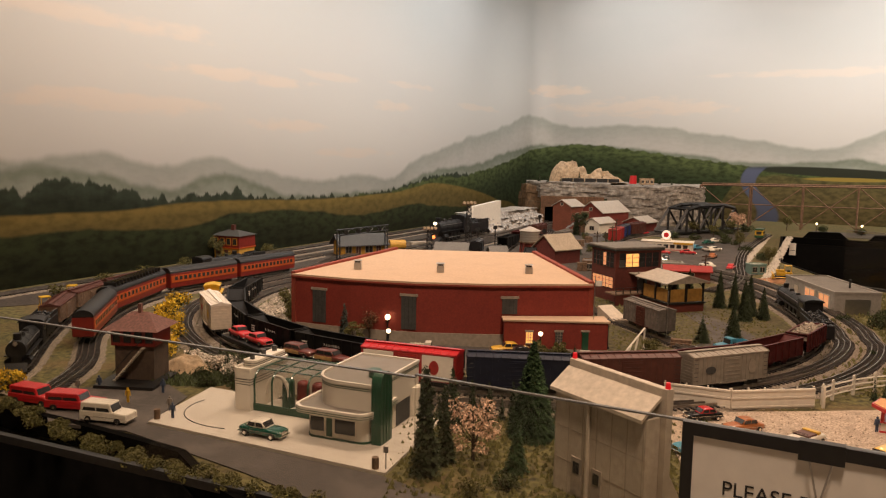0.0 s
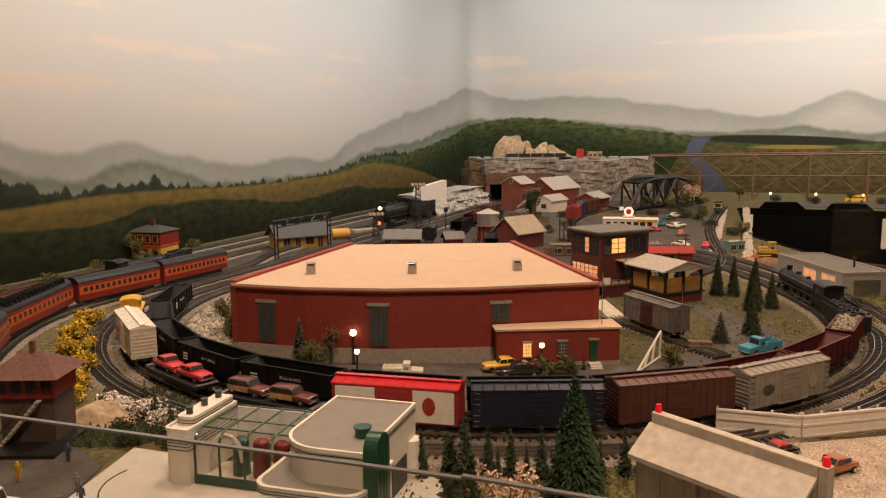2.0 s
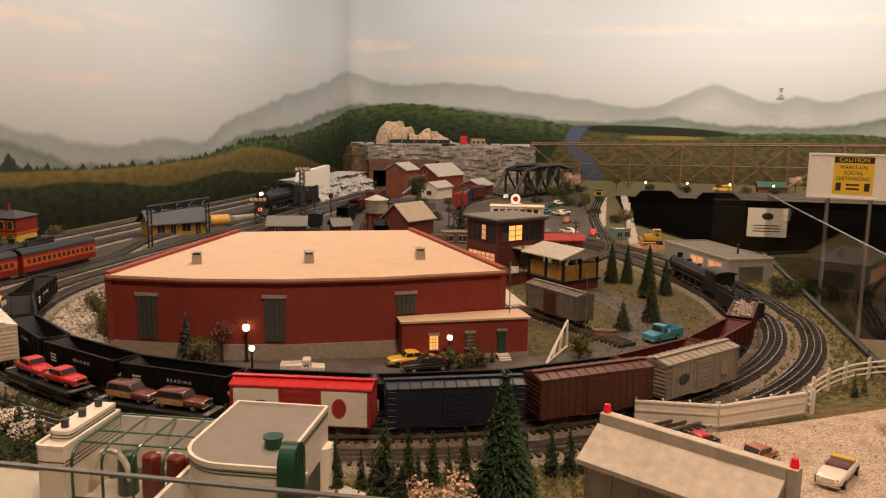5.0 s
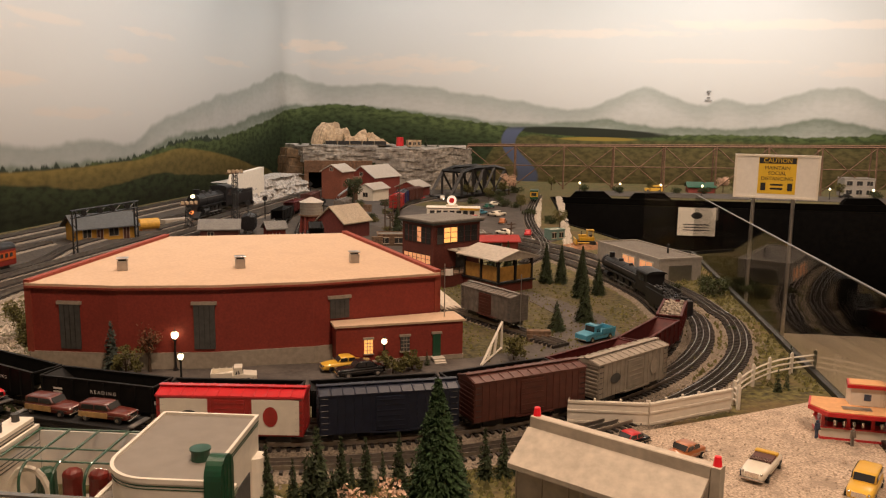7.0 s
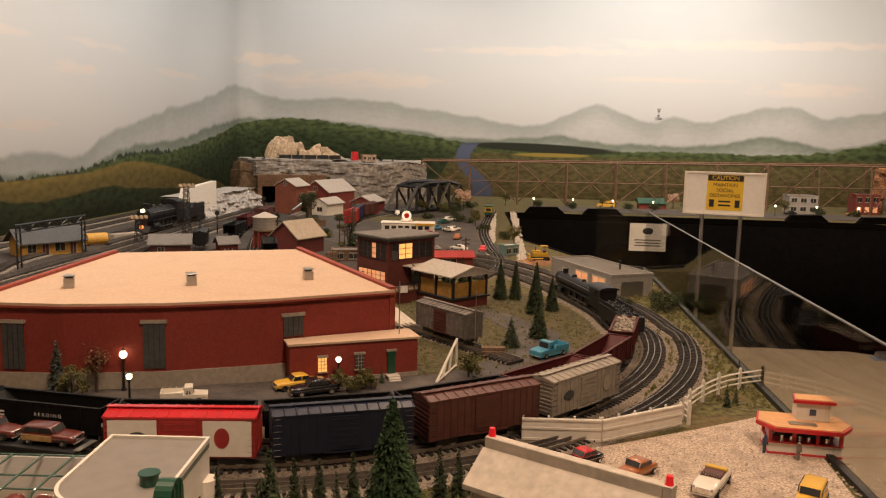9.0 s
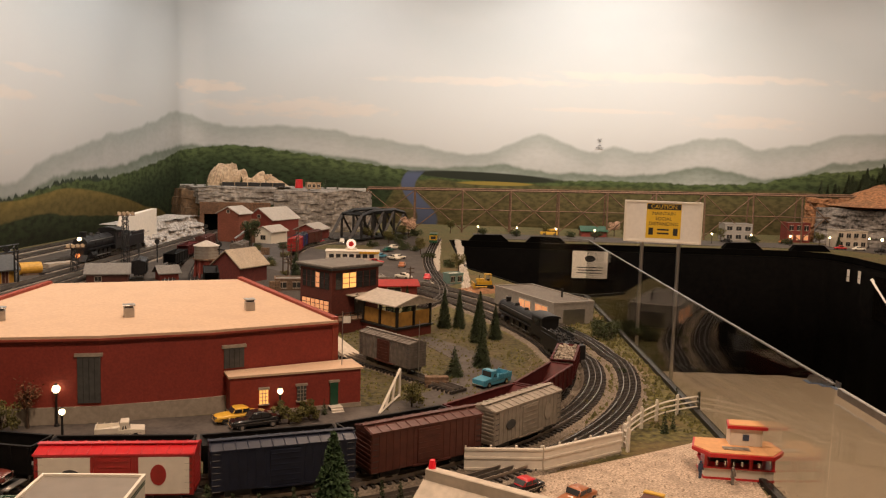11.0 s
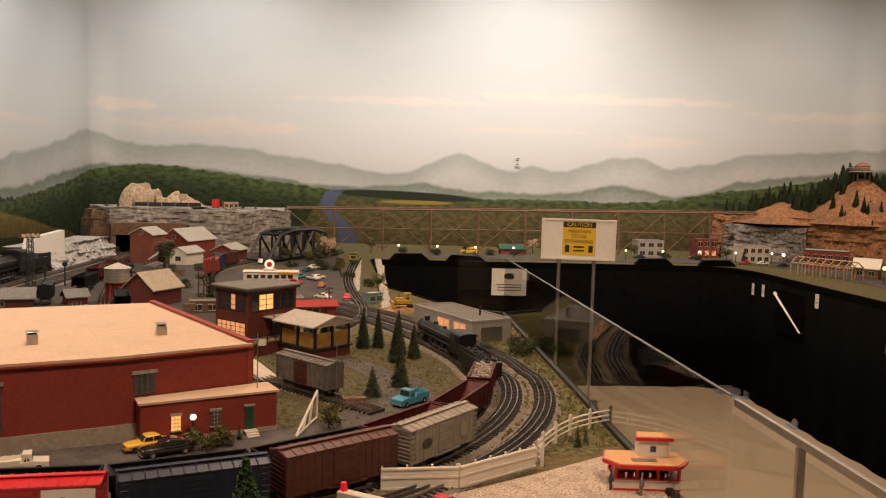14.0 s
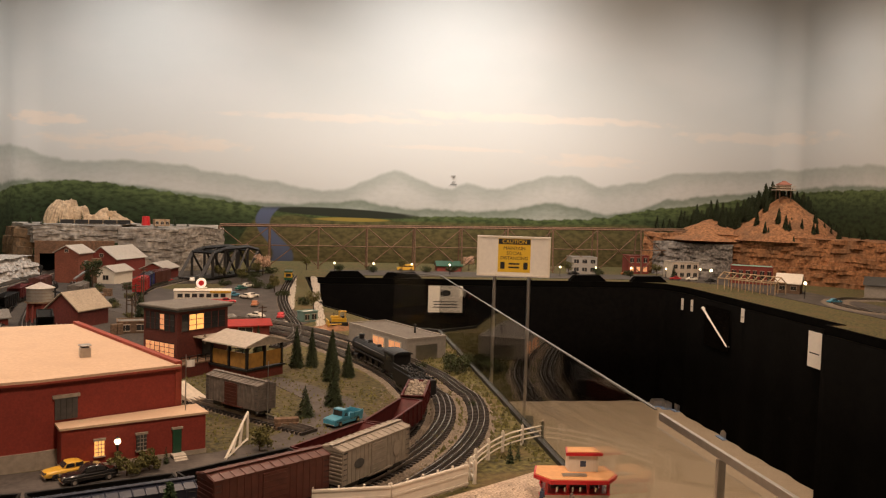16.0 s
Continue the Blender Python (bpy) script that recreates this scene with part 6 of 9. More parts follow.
    for xx, mt in ((-.14, M_GREEN), (-.10, M_COACHRED), (-.06, M_COACHRED), (-.03, M_COACHRED)):
        bm = bmesh.new()
        cyl(bm, (xx, .15, .0), .016, .058, 14, .014)
        ball(bm, (xx, .15, .058), .015, 2, .7)
        part("fuel_pump", bm, mt, th, "painted fuel pump behind the glass")


filling_station()
bm = bmesh.new()
for k in range(40):
    a, b = radians(150 + k * 2.6), radians(150 + (k + 1) * 2.6)
    for r in (.17,):
        rod(bm, (-.42 + r * math.cos(a), 1.80 + .8 * r * math.sin(a), .0062), (-.42 + r * math.cos(b), 1.80 + .8 * r * math.sin(b), .0062), .0014, 4)
solo("apron_line", bm, M_BLACK, "thin curved black line inlaid in the apron", "marking", kind="structure")

# ---- drive-in theatre ----


def drive_in_screen():
    th = thing("drive_in_screen", 0.205, 1.415, 0, -57.3, "weathered white drive-in screen building with red beacon lamps", "drive-in screen")
    L = .218
    boxpart("back_wall", th, M_OLDWHITE, 0, L, 0, .030, 0, .188)
    bm = bmesh.new()
    q = Matrix.Translation((-.004, 0, 0)) @ Matrix(((0, 0, 1, 0), (1, 0, 0, 0), (0, 1, 0, 0), (0, 0, 0, 1)))
    prism(bm, [(-.012, .184), (.031, .216), (.031, .222), (-.012, .190)], 0, L + .004, q)
    part("roof", bm, M_OLDWHITE, th)
    boxpart("screen", th, M_OLDWHITE, -.002, L + .002, .031, .044, 0, .236, .001)
    bm = bmesh.new()
    for k in range(7):
        box(bm, .002 + k * .035, .003 + k * .035, -.0006, 0, .002, .184)
    box(bm, 0, L, -.0006, .0, .06, .061)
    box(bm, 0, L, -.0006, .0, .12, .121)
    tagged(part("board_joint", bm, M_STONEBAND, th), kind="stuff")
    bm = bmesh.new()
    profile(bm, [(.045, 0), (.105, 0), (.045, .10)], L + .0021, L + .006, Matrix(((0, 1, 0, 0), (1, 0, 0, 0), (0, 0, 1, 0), (0, 0, 0, 1))))
    part("brace", bm, M_OLDWHITE, th)
    boxpart("end_post", th, M_OLDWHITE, L + .0022, L + .012, .030, .0445, 0, .236)
    for xx, w, z1 in ((.062, .013, .075), (.112, .012, .07)):
        d = boxpart("door", th, M_STONEBAND, xx - w, xx + w, -.003, .001, 0.008, z1)
        boxpart("door_window", d, M_CARGLASS, xx - w * .6, xx + w * .6, -.0038, -.003, z1 * .62, z1 * .9)
    bm = bmesh.new()
    rod(bm, (.09, -.004, 0), (.09, -.004, .19), .004, 8)
    part("pipe", bm, M_OLDWHITE, th)
    for xx in (.004, L + .006):
        bm = bmesh.new()
        cyl(bm, (xx, .038, .236), .0048, .010, 12, .0035)
        part("beacon", bm, mat("red_beacon", (0.6, 0.01, 0.015), 0.3, 0.05, 40, 0, emit=.4), th, "small red beacon lamp")


drive_in_screen()


def screen_fence():
    pts = [(0.545, 1.935), (0.69, 1.875), (0.905, 1.905)]
    for (ax, ay), (bx, by) in zip(pts, pts[1:]):
        d = math.hypot(bx - ax, by - ay)
        h = math.degrees(math.atan2(by - ay, bx - ax))
        th = thing("panel_fence", ax, ay, 0, h, "cream board fence panel beside the drive-in lot", "fence", "drive-in fences")
        boxpart("panel", th, M_WHITE, 0, d - .002, -.0015, .0015, .004, .052)
        for z in (.008, .030, .047):
            boxpart("rail", th, M_WHITE, 0, d - .002, -.0035, -.0015, z, z + .004)
        n = max(2, round(d / .045))
        for i in range(n + 1):
            boxpart("post", th, M_WHITE, (d - .006) * i / n, (d - .006) * i / n + .004, .0015, .0055, 0, .056)
    th = thing("rail_fence", 0, 0, 0, 0, "white three-rail fence beside the outer track", "fence", "drive-in fences")
    line = smooth_line([(0.93, 1.915), (0.955, 1.96), (1.06, 2.03), (1.17, 2.075), (1.285, 2.085)], 3)
    for z in (.014, .027, .040):
        for (ax, ay), (bx, by) in zip(line, line[1:]):
            bm = bmesh.new()
            rod(bm, (ax, ay, z), (bx, by, z), .0024, 4)
            part("rail", bm, M_WHITE, th)
    for x, y in line[::2] + [line[-1]]:
        bm = bmesh.new()
        box(bm, x - .003, x + .003, y - .003, y + .003, 0, .050)
        ball(bm, (x, y, .051), .0034, 1)
        part("post", bm, M_WHITE, th)


screen_fence()


def snack_stand():
    th = thing("snack_stand", 1.045, 1.725, .004, -32, "small red and white snack stand with a tan roof", "snack stand")
    M_TANR = mat("stand_roof", (0.60, 0.32, 0.14), 0.8, 0.06, 80, 0.1)
    boxpart("base_wall", th, M_WHITE, -.066, .066, -.032, .032, 0, .022)
    boxpart("base_trim", th, M_BRIGHTRED, -.068, .068, -.034, .034, 0, .004)
    boxpart("counter", th, M_BRIGHTRED, -.068, .068, -.036, .034, .0225, .0255)
    boxpart("core", th, M_DARKGREY, -.05, .05, -.006, .028, .0255, .050)
    for x in (-.064, .064, -.02, .022):
        for y in (-.031, .029):
            boxpart("post", th, M_BRIGHTRED, x - .003, x + .003, y - .003, y + .003, .0255, .050)
    rf = [(-.088, -.012), (-.06, -.052), (.06, -.052), (.088, -.012), (.075, .044), (-.075, .044)]
    bm = bmesh.new()
    prism(bm, rf, .050, .0575)
    part("roof_edge", bm, M_BRIGHTRED, th)
    bm = bmesh.new()
    prism(bm, grow(rf, -.004), .0575, .059)
    part("roof", bm, M_TANR, th)
    boxpart("skylight", th, M_STEEL, -.03, .02, -.030, -.014, .059, .061)
    boxpart("upper_house", th, M_WHITE, -.012, .050, .002, .034, .059, .094)
    boxpart("window", th, M_FIG2, .012, .024, .0008, .0025, .070, .082)
    bm = bmesh.new()
    prism(bm, [(-.02, -.004), (.058, -.004), (.050, .04), (-.012, .04)], .094, .100)
    part("upper_roof_edge", bm, M_BRIGHTRED, th)
    bm = bmesh.new()
    prism(bm, grow([(-.02, -.004), (.058, -.004), (.050, .04), (-.012, .04)], -.004), .100, .1015)
    part("upper_roof", bm, M_TANR, th)
    bm = bmesh.new()
    for k in range(6):
        cyl(bm, (-.04 + k * .016, -.024, .0255), .004, .010, 10, .003)
    tagged(part("counter_display", bm, M_CHROME, th), kind="stuff")


snack_stand()

# ---- generic buildings ----


def gabled(name, label, x, y, rz, w, d, eave, ridge, wall, roof, z=0.0, category="building", windows=(), group="", along="x", over=.012, glow=None, door=None):
    """Ridge along local x or y. windows: rows of (side, u, z0, half width, height)."""
    th = thing(name, x, y, z, rz, label, category, group)
    q = Matrix.Rotation(radians(90), 4, "Z") if along == "y" else Matrix.Identity(4)
    a, b = (w, d) if along == "x" else (d, w)
    bm = bmesh.new()
    m = q @ Matrix.Translation((-a / 2, 0, 0)) @ Matrix(((0, 0, 1, 0), (1, 0, 0, 0), (0, 1, 0, 0), (0, 0, 0, 1)))
    prism(bm, [(-b / 2, 0), (b / 2, 0), (b / 2, eave), (0, ridge), (-b / 2, eave)], 0, a, m)
    wl = part("wall", bm, wall, th)
    s = (ridge - eave) / (b / 2)
    for k in (-1, 1):
        bm = bmesh.new()
        e = b / 2 + over
        z1 = ridge - s * e
        prism(bm, [(k * e, z1 + .001), (0, ridge + .001), (0, ridge + .007), (k * e, z1 + .006)], -over, a + over, m)
        part("roof", bm, roof, th)
    for side, u, z0, hw, hh in windows:
        mm = {"f": Matrix.Translation((0, -d / 2, 0)), "b": Matrix.Translation((0, d / 2, 0)) @ Matrix.Rotation(radians(180), 4, "Z"),
              "l": Matrix.Translation((-w / 2, 0, 0)) @ Matrix.Rotation(radians(-90), 4, "Z"), "r": Matrix.Translation((w / 2, 0, 0)) @ Matrix.Rotation(radians(90), 4, "Z")}[side]
        bm = bmesh.new()
        box(bm, u - hw, u + hw, -.0015, .002, z0, z0 + hh, mm)
        wi = part("window" if z0 > .001 else "door", bm, glow or M_CARGLASS if z0 > .001 else (door or M_DARKGREY), th)
        bm = bmesh.new()
        for a_, b_, c_, d_ in ((u - hw - .002, u - hw, z0, z0 + hh), (u + hw, u + hw + .002, z0, z0 + hh), (u - hw - .002, u + hw + .002, z0 + hh, z0 + hh + .002), (u - hw - .002, u + hw + .002, z0 - .002 if z0 > .001 else 0, z0), (u - .0006, u + .0006, z0, z0 + hh)):
            if d_ > c_:
                box(bm, a_, b_, -.0025, .001, c_, d_, mm)
        part("frame", bm, M_OLDWHITE, wi)
    return th


def flat_house(name, label, x, y, rz, w, d, h, wall, roof, z=0.0, rows=2, cols=3, glow=None, category="building", group="", rim=.006, shop=None):
    th = thing(name, x, y, z, rz, label, category, group)
    boxpart("wall", th, wall, -w / 2, w / 2, -d / 2, d / 2, 0, h)
    bm = bmesh.new()
    sq = [(-w / 2, -d / 2), (w / 2, -d / 2), (w / 2, d / 2), (-w / 2, d / 2)]
    ring(bm, sq, -.004, .003, h, h + rim)
    part("parapet", bm, wall, th)
    boxpart("roof", th, roof, -w / 2 + .004, w / 2 - .004, -d / 2 + .004, d / 2 - .004, h, h + .002)
    for r in range(rows):
        for c in range(cols):
            u = -w / 2 + w * (c + .5) / cols
            z0 = h * (r + .28) / rows
            z1 = h * (r + .78) / rows
            hw = w / cols * .28
            mt = shop if (shop and r == 0) else (glow or M_CARGLASS)
            wi = boxpart("window", th, mt, u - hw, u + hw, -d / 2 - .0015, -d / 2 + .002, z0, z1)
            bm = bmesh.new()
            box(bm, u - hw - .002, u + hw + .002, -d / 2 - .004, -d / 2, z0 - .003, z0)
            box(bm, u - hw - .002, u + hw + .002, -d / 2 - .003, -d / 2, z1, z1 + .003)
            box(bm, u - .0007, u + .0007, -d / 2 - .0022, -d / 2 - .0015, z0, z1)
            part("frame", bm, M_OLDWHITE, wi)
    return th


# brick switch tower
def switch_tower():
    th = thing("switch_tower", 0.775, 3.425, 0, 22, "two-storey red brick switch tower with lit windows", "switch tower")
    w, d, h = .225, .18, .222
    M_TB = mat("tower_brick", (0.105, 0.022, 0.014), 0.75, 0.2, 160, 0.3)
    boxpart("wall", th, M_TB, -w / 2, w / 2, -d / 2, d / 2, 0, h)
    boxpart("roof", th, M_GREYROOF, -w / 2 - .014, w / 2 + .014, -d / 2 - .014, d / 2 + .014, h, h + .009, .002)
    boxpart("roof_edge", th, M_DARKGREY, -w / 2 - .010, w / 2 + .010, -d / 2 - .010, d / 2 + .010, h - .006, h)
    for side in range(2):
        m = Matrix.Translation((0, -d / 2, 0)) if side == 0 else Matrix.Translation((-w / 2, 0, 0)) @ Matrix.Rotation(radians(-90), 4, "Z")
        half = (w if side == 0 else d) / 2
        for z0, z1 in ((.145, .205), (.055, .105)) if side else ((.145, .205),):
            bm = bmesh.new()
            box(bm, -half + .014, half - .014, -.002, .004, z0, z1, m)
            win = part("window", bm, M_CARGLASS, th)
            n = 6
            lit = (1, 2) if side == 0 else (3,)
            for i in range(n):
                a = -half + .014 + (2 * half - .028) * i / n
                b = -half + .014 + (2 * half - .028) * (i + 1) / n
                if i in lit or (side and z0 < .1):
                    bm = bmesh.new()
                    box(bm, a, b, -.0026, -.002, z0 + .003, z1 - .003, m)
                    part("lit_pane", bm, M_WINGLOW if side == 0 else M_ROOMGLOW, win)
                bm = bmesh.new()
                box(bm, a - .0012, a + .0012, -.0036, -.001, z0, z1, m)
                part("mullion", bm, M_TB, win)
            for f in (.33, .66):
                bm = bmesh.new()
                box(bm, -half + .014, half - .014, -.0034, -.001, z0 + (z1 - z0) * f - .0008, z0 + (z1 - z0) * f + .0008, m)
                part("glazing_bar", bm, M_BLACK, win)
    boxpart("awning", th, M_LTGREYROOF, -.045, .075, -d / 2 - .045, -d / 2, .120, .124)
    boxpart("door", th, M_DARKGREY, -.005, .045, -d / 2 - .002, -d / 2 + .002, .05, .115)
    bm = bmesh.new()
    ball(bm, (.035, -d / 2 - .02, .115), .004, 2)
    part("porch_lamp", bm, M_GLOW, th)
    boxpart("deck", th, M_WOOD, -.16, .13, -d / 2 - .075, -d / 2, .044, .049)
    boxpart("deck_wall", th, M_TB, -.155, .125, -d / 2 - .072, -d / 2 - .066, 0, .044)
    for i in range(9):
        xx = -.155 + i * .0345
        boxpart("rail_post", th, M_BLACK, xx - .0014, xx + .0014, -d / 2 - .0745, -d / 2 - .0715, .049, .073)
    for z in (.060, .072):
        boxpart("rail", th, M_BLACK, -.156, .124, -d / 2 - .0742, -d / 2 - .0722, z, z + .0022)


switch_tower()


def canopy_shed():
    th = thing("freight_canopy", 0.915, 3.20, 0, 20, "open freight canopy with a pale tin roof on dark posts", "canopy shed")
    w, d = .165, .185
    boxpart("base", th, mat("canopy_brick", (0.13, 0.026, 0.016), 0.75, 0.15, 140, 0.3), -w / 2, w / 2, -d / 2, d / 2, 0, .034)
    boxpart("deck", th, M_BLACK, -w / 2 - .006, w / 2 + .006, -d / 2 - .006, d / 2 + .006, .034, .040)
    for x in (-w / 2 + .004, 0, w / 2 - .004):
        for y in (-d / 2 + .004, 0, d / 2 - .004):
            boxpart("post", th, M_BLACK, x - .004, x + .004, y - .004, y + .004, .040, .116)
    M_PANEL = mat("yellow_panel", (0.36, 0.19, 0.04), 0.6, 0.15, 60, 0.05)
    for a in (-1, 1):
        boxpart("yellow_panel", th, M_PANEL, a * .041 - .034, a * .041 + .034, -d / 2 + .003, -d / 2 + .005, .042, .092)
    for a in (-1, 1):
        boxpart("yellow_panel", th, M_PANEL, -w / 2 + .003, -w / 2 + .005, a * .045 - .038, a * .045 + .038, .042, .092)
    e = w / 2 + .022
    for k in (-1, 1):
        bm = bmesh.new()
        profile(bm, [(k * e, .116), (0, .144), (0, .149), (k * e, .120)], -d / 2 - .016, d / 2 + .016)
        part("roof", bm, M_LTGREYROOF, th)
    bm = bmesh.new()
    profile(bm, [(-e + .004, .116), (e - .004, .116), (0, .143)], -d / 2 - .014, -d / 2 - .010)
    part("gable", bm, M_STONEBAND, th)
    bm = bmesh.new()
    for x in (-w / 2 + .004, w / 2 - .004):
        rod(bm, (x, -d / 2 + .004, .098), (x * .72, -d / 2 + .004, .116), .002, 4)
    part("bracket", bm, M_BLACK, th)


canopy_shed()
track([(0.56, 3.15), (0.64, 2.85), (0.745, 2.53), (0.78, 2.43)], "short siding under the grey boxcar", 0.05)
boxcar("boxcar", "weathered grey wooden boxcar on the short siding", M_GREYBOX, M_GREYBOX, M_BOXBROWN, length=.225, height=.066, x=0.693, y=2.69, rz=-72)
bm = bmesh.new()
profile(bm, [(0, 0), (.13, 0), (.0, .05)], -.032, .032)
solo("loading_ramp", bm, M_OLDWHITE, "pale wooden loading ramp beside the deck", "ramp", m=pose(0.60, 2.97, 0, 0, 0, -65))
th = thing("lumber_stack", 0.755, 2.515, 0, -20, "dark timber stacked beside the siding", "lumber")
for i in range(3):
    for j in range(4 - i):
        boxpart("timber", th, M_WOOD, -.032, .032, -.022 + j * .0125 + i * .006, -.0115 + j * .0125 + i * .006, i * .0095, i * .0095 + .009)
th = thing("white_gate", 0.52, 2.335, 0, 50, "white wooden frame propped open beside the road", "gate")
for a, b in (((0, 0, .004), (.16, 0, .075)), ((0, 0, .004), (.16, 0, .006)), ((.16, 0, .0), (.16, 0, .075)), ((.05, 0, .005), (.075, 0, .036)), ((.1, 0, .005), (.12, 0, .056))):
    bm = bmesh.new()
    rod(bm, a, b, .0032, 4)
    part("bar", bm, M_WHITE, th)


def grey_shop():
    th = thing("block_garage", 1.625, 3.36, 0, 0, "grey block garage with two lit showroom windows", "garage")
    w, d, h = .185, .46, .082
    boxpart("wall", th, M_GREYBLOCK, -w / 2, w / 2, -d / 2, d / 2, 0, h)
    bm = bmesh.new()
    ring(bm, [(-w / 2, -d / 2), (w / 2, -d / 2), (w / 2, d / 2), (-w / 2, d / 2)], -.005, .002, h, h + .008)
    part("parapet", bm, M_GREYBLOCK, th)
    boxpart("roof", th, M_GREYROOF, -w / 2 + .006, w / 2 - .006, -d / 2 + .006, d / 2 - .006, h, h + .003)
    for y in (-.145, -.02):
        wi = boxpart("shop_window", th, M_ROOMGLOW, -w / 2 - .002, -w / 2 + .003, y - .045, y + .045, .018, .066, label="lit orange shop window")
        bm = bmesh.new()
        for a, b, c, d_ in ((y - .047, y - .044, .016, .068), (y + .044, y + .047, .016, .068), (y - .047, y + .047, .066, .069), (y - .047, y + .047, .014, .018), (y - .001, y + .001, .018, .066)):
            box(bm, -w / 2 - .004, -w / 2, a, b, c, d_)
        part("frame", bm, M_OLDWHITE, wi)
    boxpart("door", th, M_OLDWHITE, -w / 2 - .002, -w / 2 + .003, .10, .135, 0, .06)
    boxpart("garage_door", th, M_STEEL, -.05, .05, -d / 2 - .002, -d / 2 + .003, 0, .06)
    bm = bmesh.new()
    cyl(bm, (.03, -.1, h), .004, .035, 8)
    cyl(bm, (.03, -.1, h + .035), .006, .004, 8)
    part("vent_pipe", bm, M_BLACK, th)


grey_shop()


def bulldozer(x, y, rz, z=0.012, s=1.0):
    th = thing("bulldozer", x, y, z, rz, "yellow bulldozer with a wide blade on brown dirt", "bulldozer", "yellow machines")
    for k in (-1, 1):
        bm = bmesh.new()
        profile(bm, [(-.045 * s, .004 * s), (-.036 * s, 0), (.034 * s, 0), (.044 * s, .006 * s), (.036 * s, .018 * s), (-.038 * s, .018 * s)], min(k * .018 * s, k * .030 * s), max(k * .018 * s, k * .030 * s))
        part("crawler", bm, M_BLACK, th)
    boxpart("body", th, M_DOZER, -.036 * s, .036 * s, -.017 * s, .017 * s, .010 * s, .036 * s, .002)
    boxpart("hood", th, M_DOZER, .0, .040 * s, -.012 * s, .012 * s, .036 * s, .046 * s, .002)
    boxpart("seat", th, M_BLACK, -.026 * s, -.012 * s, -.010 * s, .010 * s, .036 * s, .046 * s, .002)
    bm = bmesh.new()
    profile(bm, [(.052 * s, 0), (.058 * s, .004 * s), (.054 * s, .016 * s), (.060 * s, .030 * s), (.050 * s, .026 * s), (.048 * s, .010 * s)], -.042 * s, .042 * s)
    part("blade", bm, M_DOZER, th)
    for k in (-1, 1):
        bm = bmesh.new()
        rod(bm, (-.01 * s, k * .031 * s, .010 * s), (.052 * s, k * .031 * s, .008 * s), .003 * s, 5)
        part("push_arm", bm, M_DOZER, th)
    boxpart("cab_roof", th, M_DOZER, -.034 * s, .002 * s, -.016 * s, .016 * s, .066 * s, .069 * s)
    for a in (-.031, -.001):
        for k in (-1, 1):
            boxpart("cab_post", th, M_DOZER, a * s - .001, a * s + .001, k * .014 * s - .001, k * .014 * s + .001, .036 * s, .066 * s)
    bm = bmesh.new()
    cyl(bm, (.025 * s, .006 * s, .046 * s), .0018 * s, .018 * s, 6)
    part("exhaust", bm, M_BLACK, th)


bulldozer(1.69, 3.98, 160)
bulldozer(1.76, 3.72, 60, .0, .8)


def mound(name, x, y, rx, ry, h, material, label, seed=0, category="mound", rough=.25, z=-.004, power=1.6):
    rng = np.random.default_rng(seed)
    n, m = 14, 36
    vs, fs = [(0, 0, h)], []
    for i in range(1, n + 1):
        f = i / n
        for j in range(m):
            a = 2 * math.pi * j / m
            k = 1 + rough * noise.noise((math.cos(a) * 1.6 + seed, math.sin(a) * 1.6, f * 2.2))
            zz = h * (1 - f ** power) * (1 + rough * noise.noise((math.cos(a) * 3 * f + seed * 3, math.sin(a) * 3 * f, 4.0)))
            vs.append((rx * f * k * math.cos(a), ry * f * k * math.sin(a), max(zz, 0) if i < n else 0))
    for j in range(m):
        fs.append((0, 1 + j, 1 + (j + 1) % m))
        for i in range(n - 1):
            a, b = 1 + i * m + j, 1 + i * m + (j + 1) % m
            fs.append((a, a + m, b + m, b))
    ob = raw(name, vs, fs, material)
    ob.matrix_basis = pose(x, y, z)
    return tagged(ob, label, category)


mound("dirt_mound", 1.70, 3.99, .16, .12, .022, M_ORANGEROCK, "low mound of orange-brown dirt", 3)
flat_house("trailer", "pale teal hut with a white roof by the trolley track", 1.64, 4.22, 10, .085, .055, .05, mat("teal_paint", (0.16, 0.27, 0.24), 0.6, 0.08, 60, 0.05), M_WHITE, rows=1, cols=2)

# ---- left side: hut, stations and trains ----


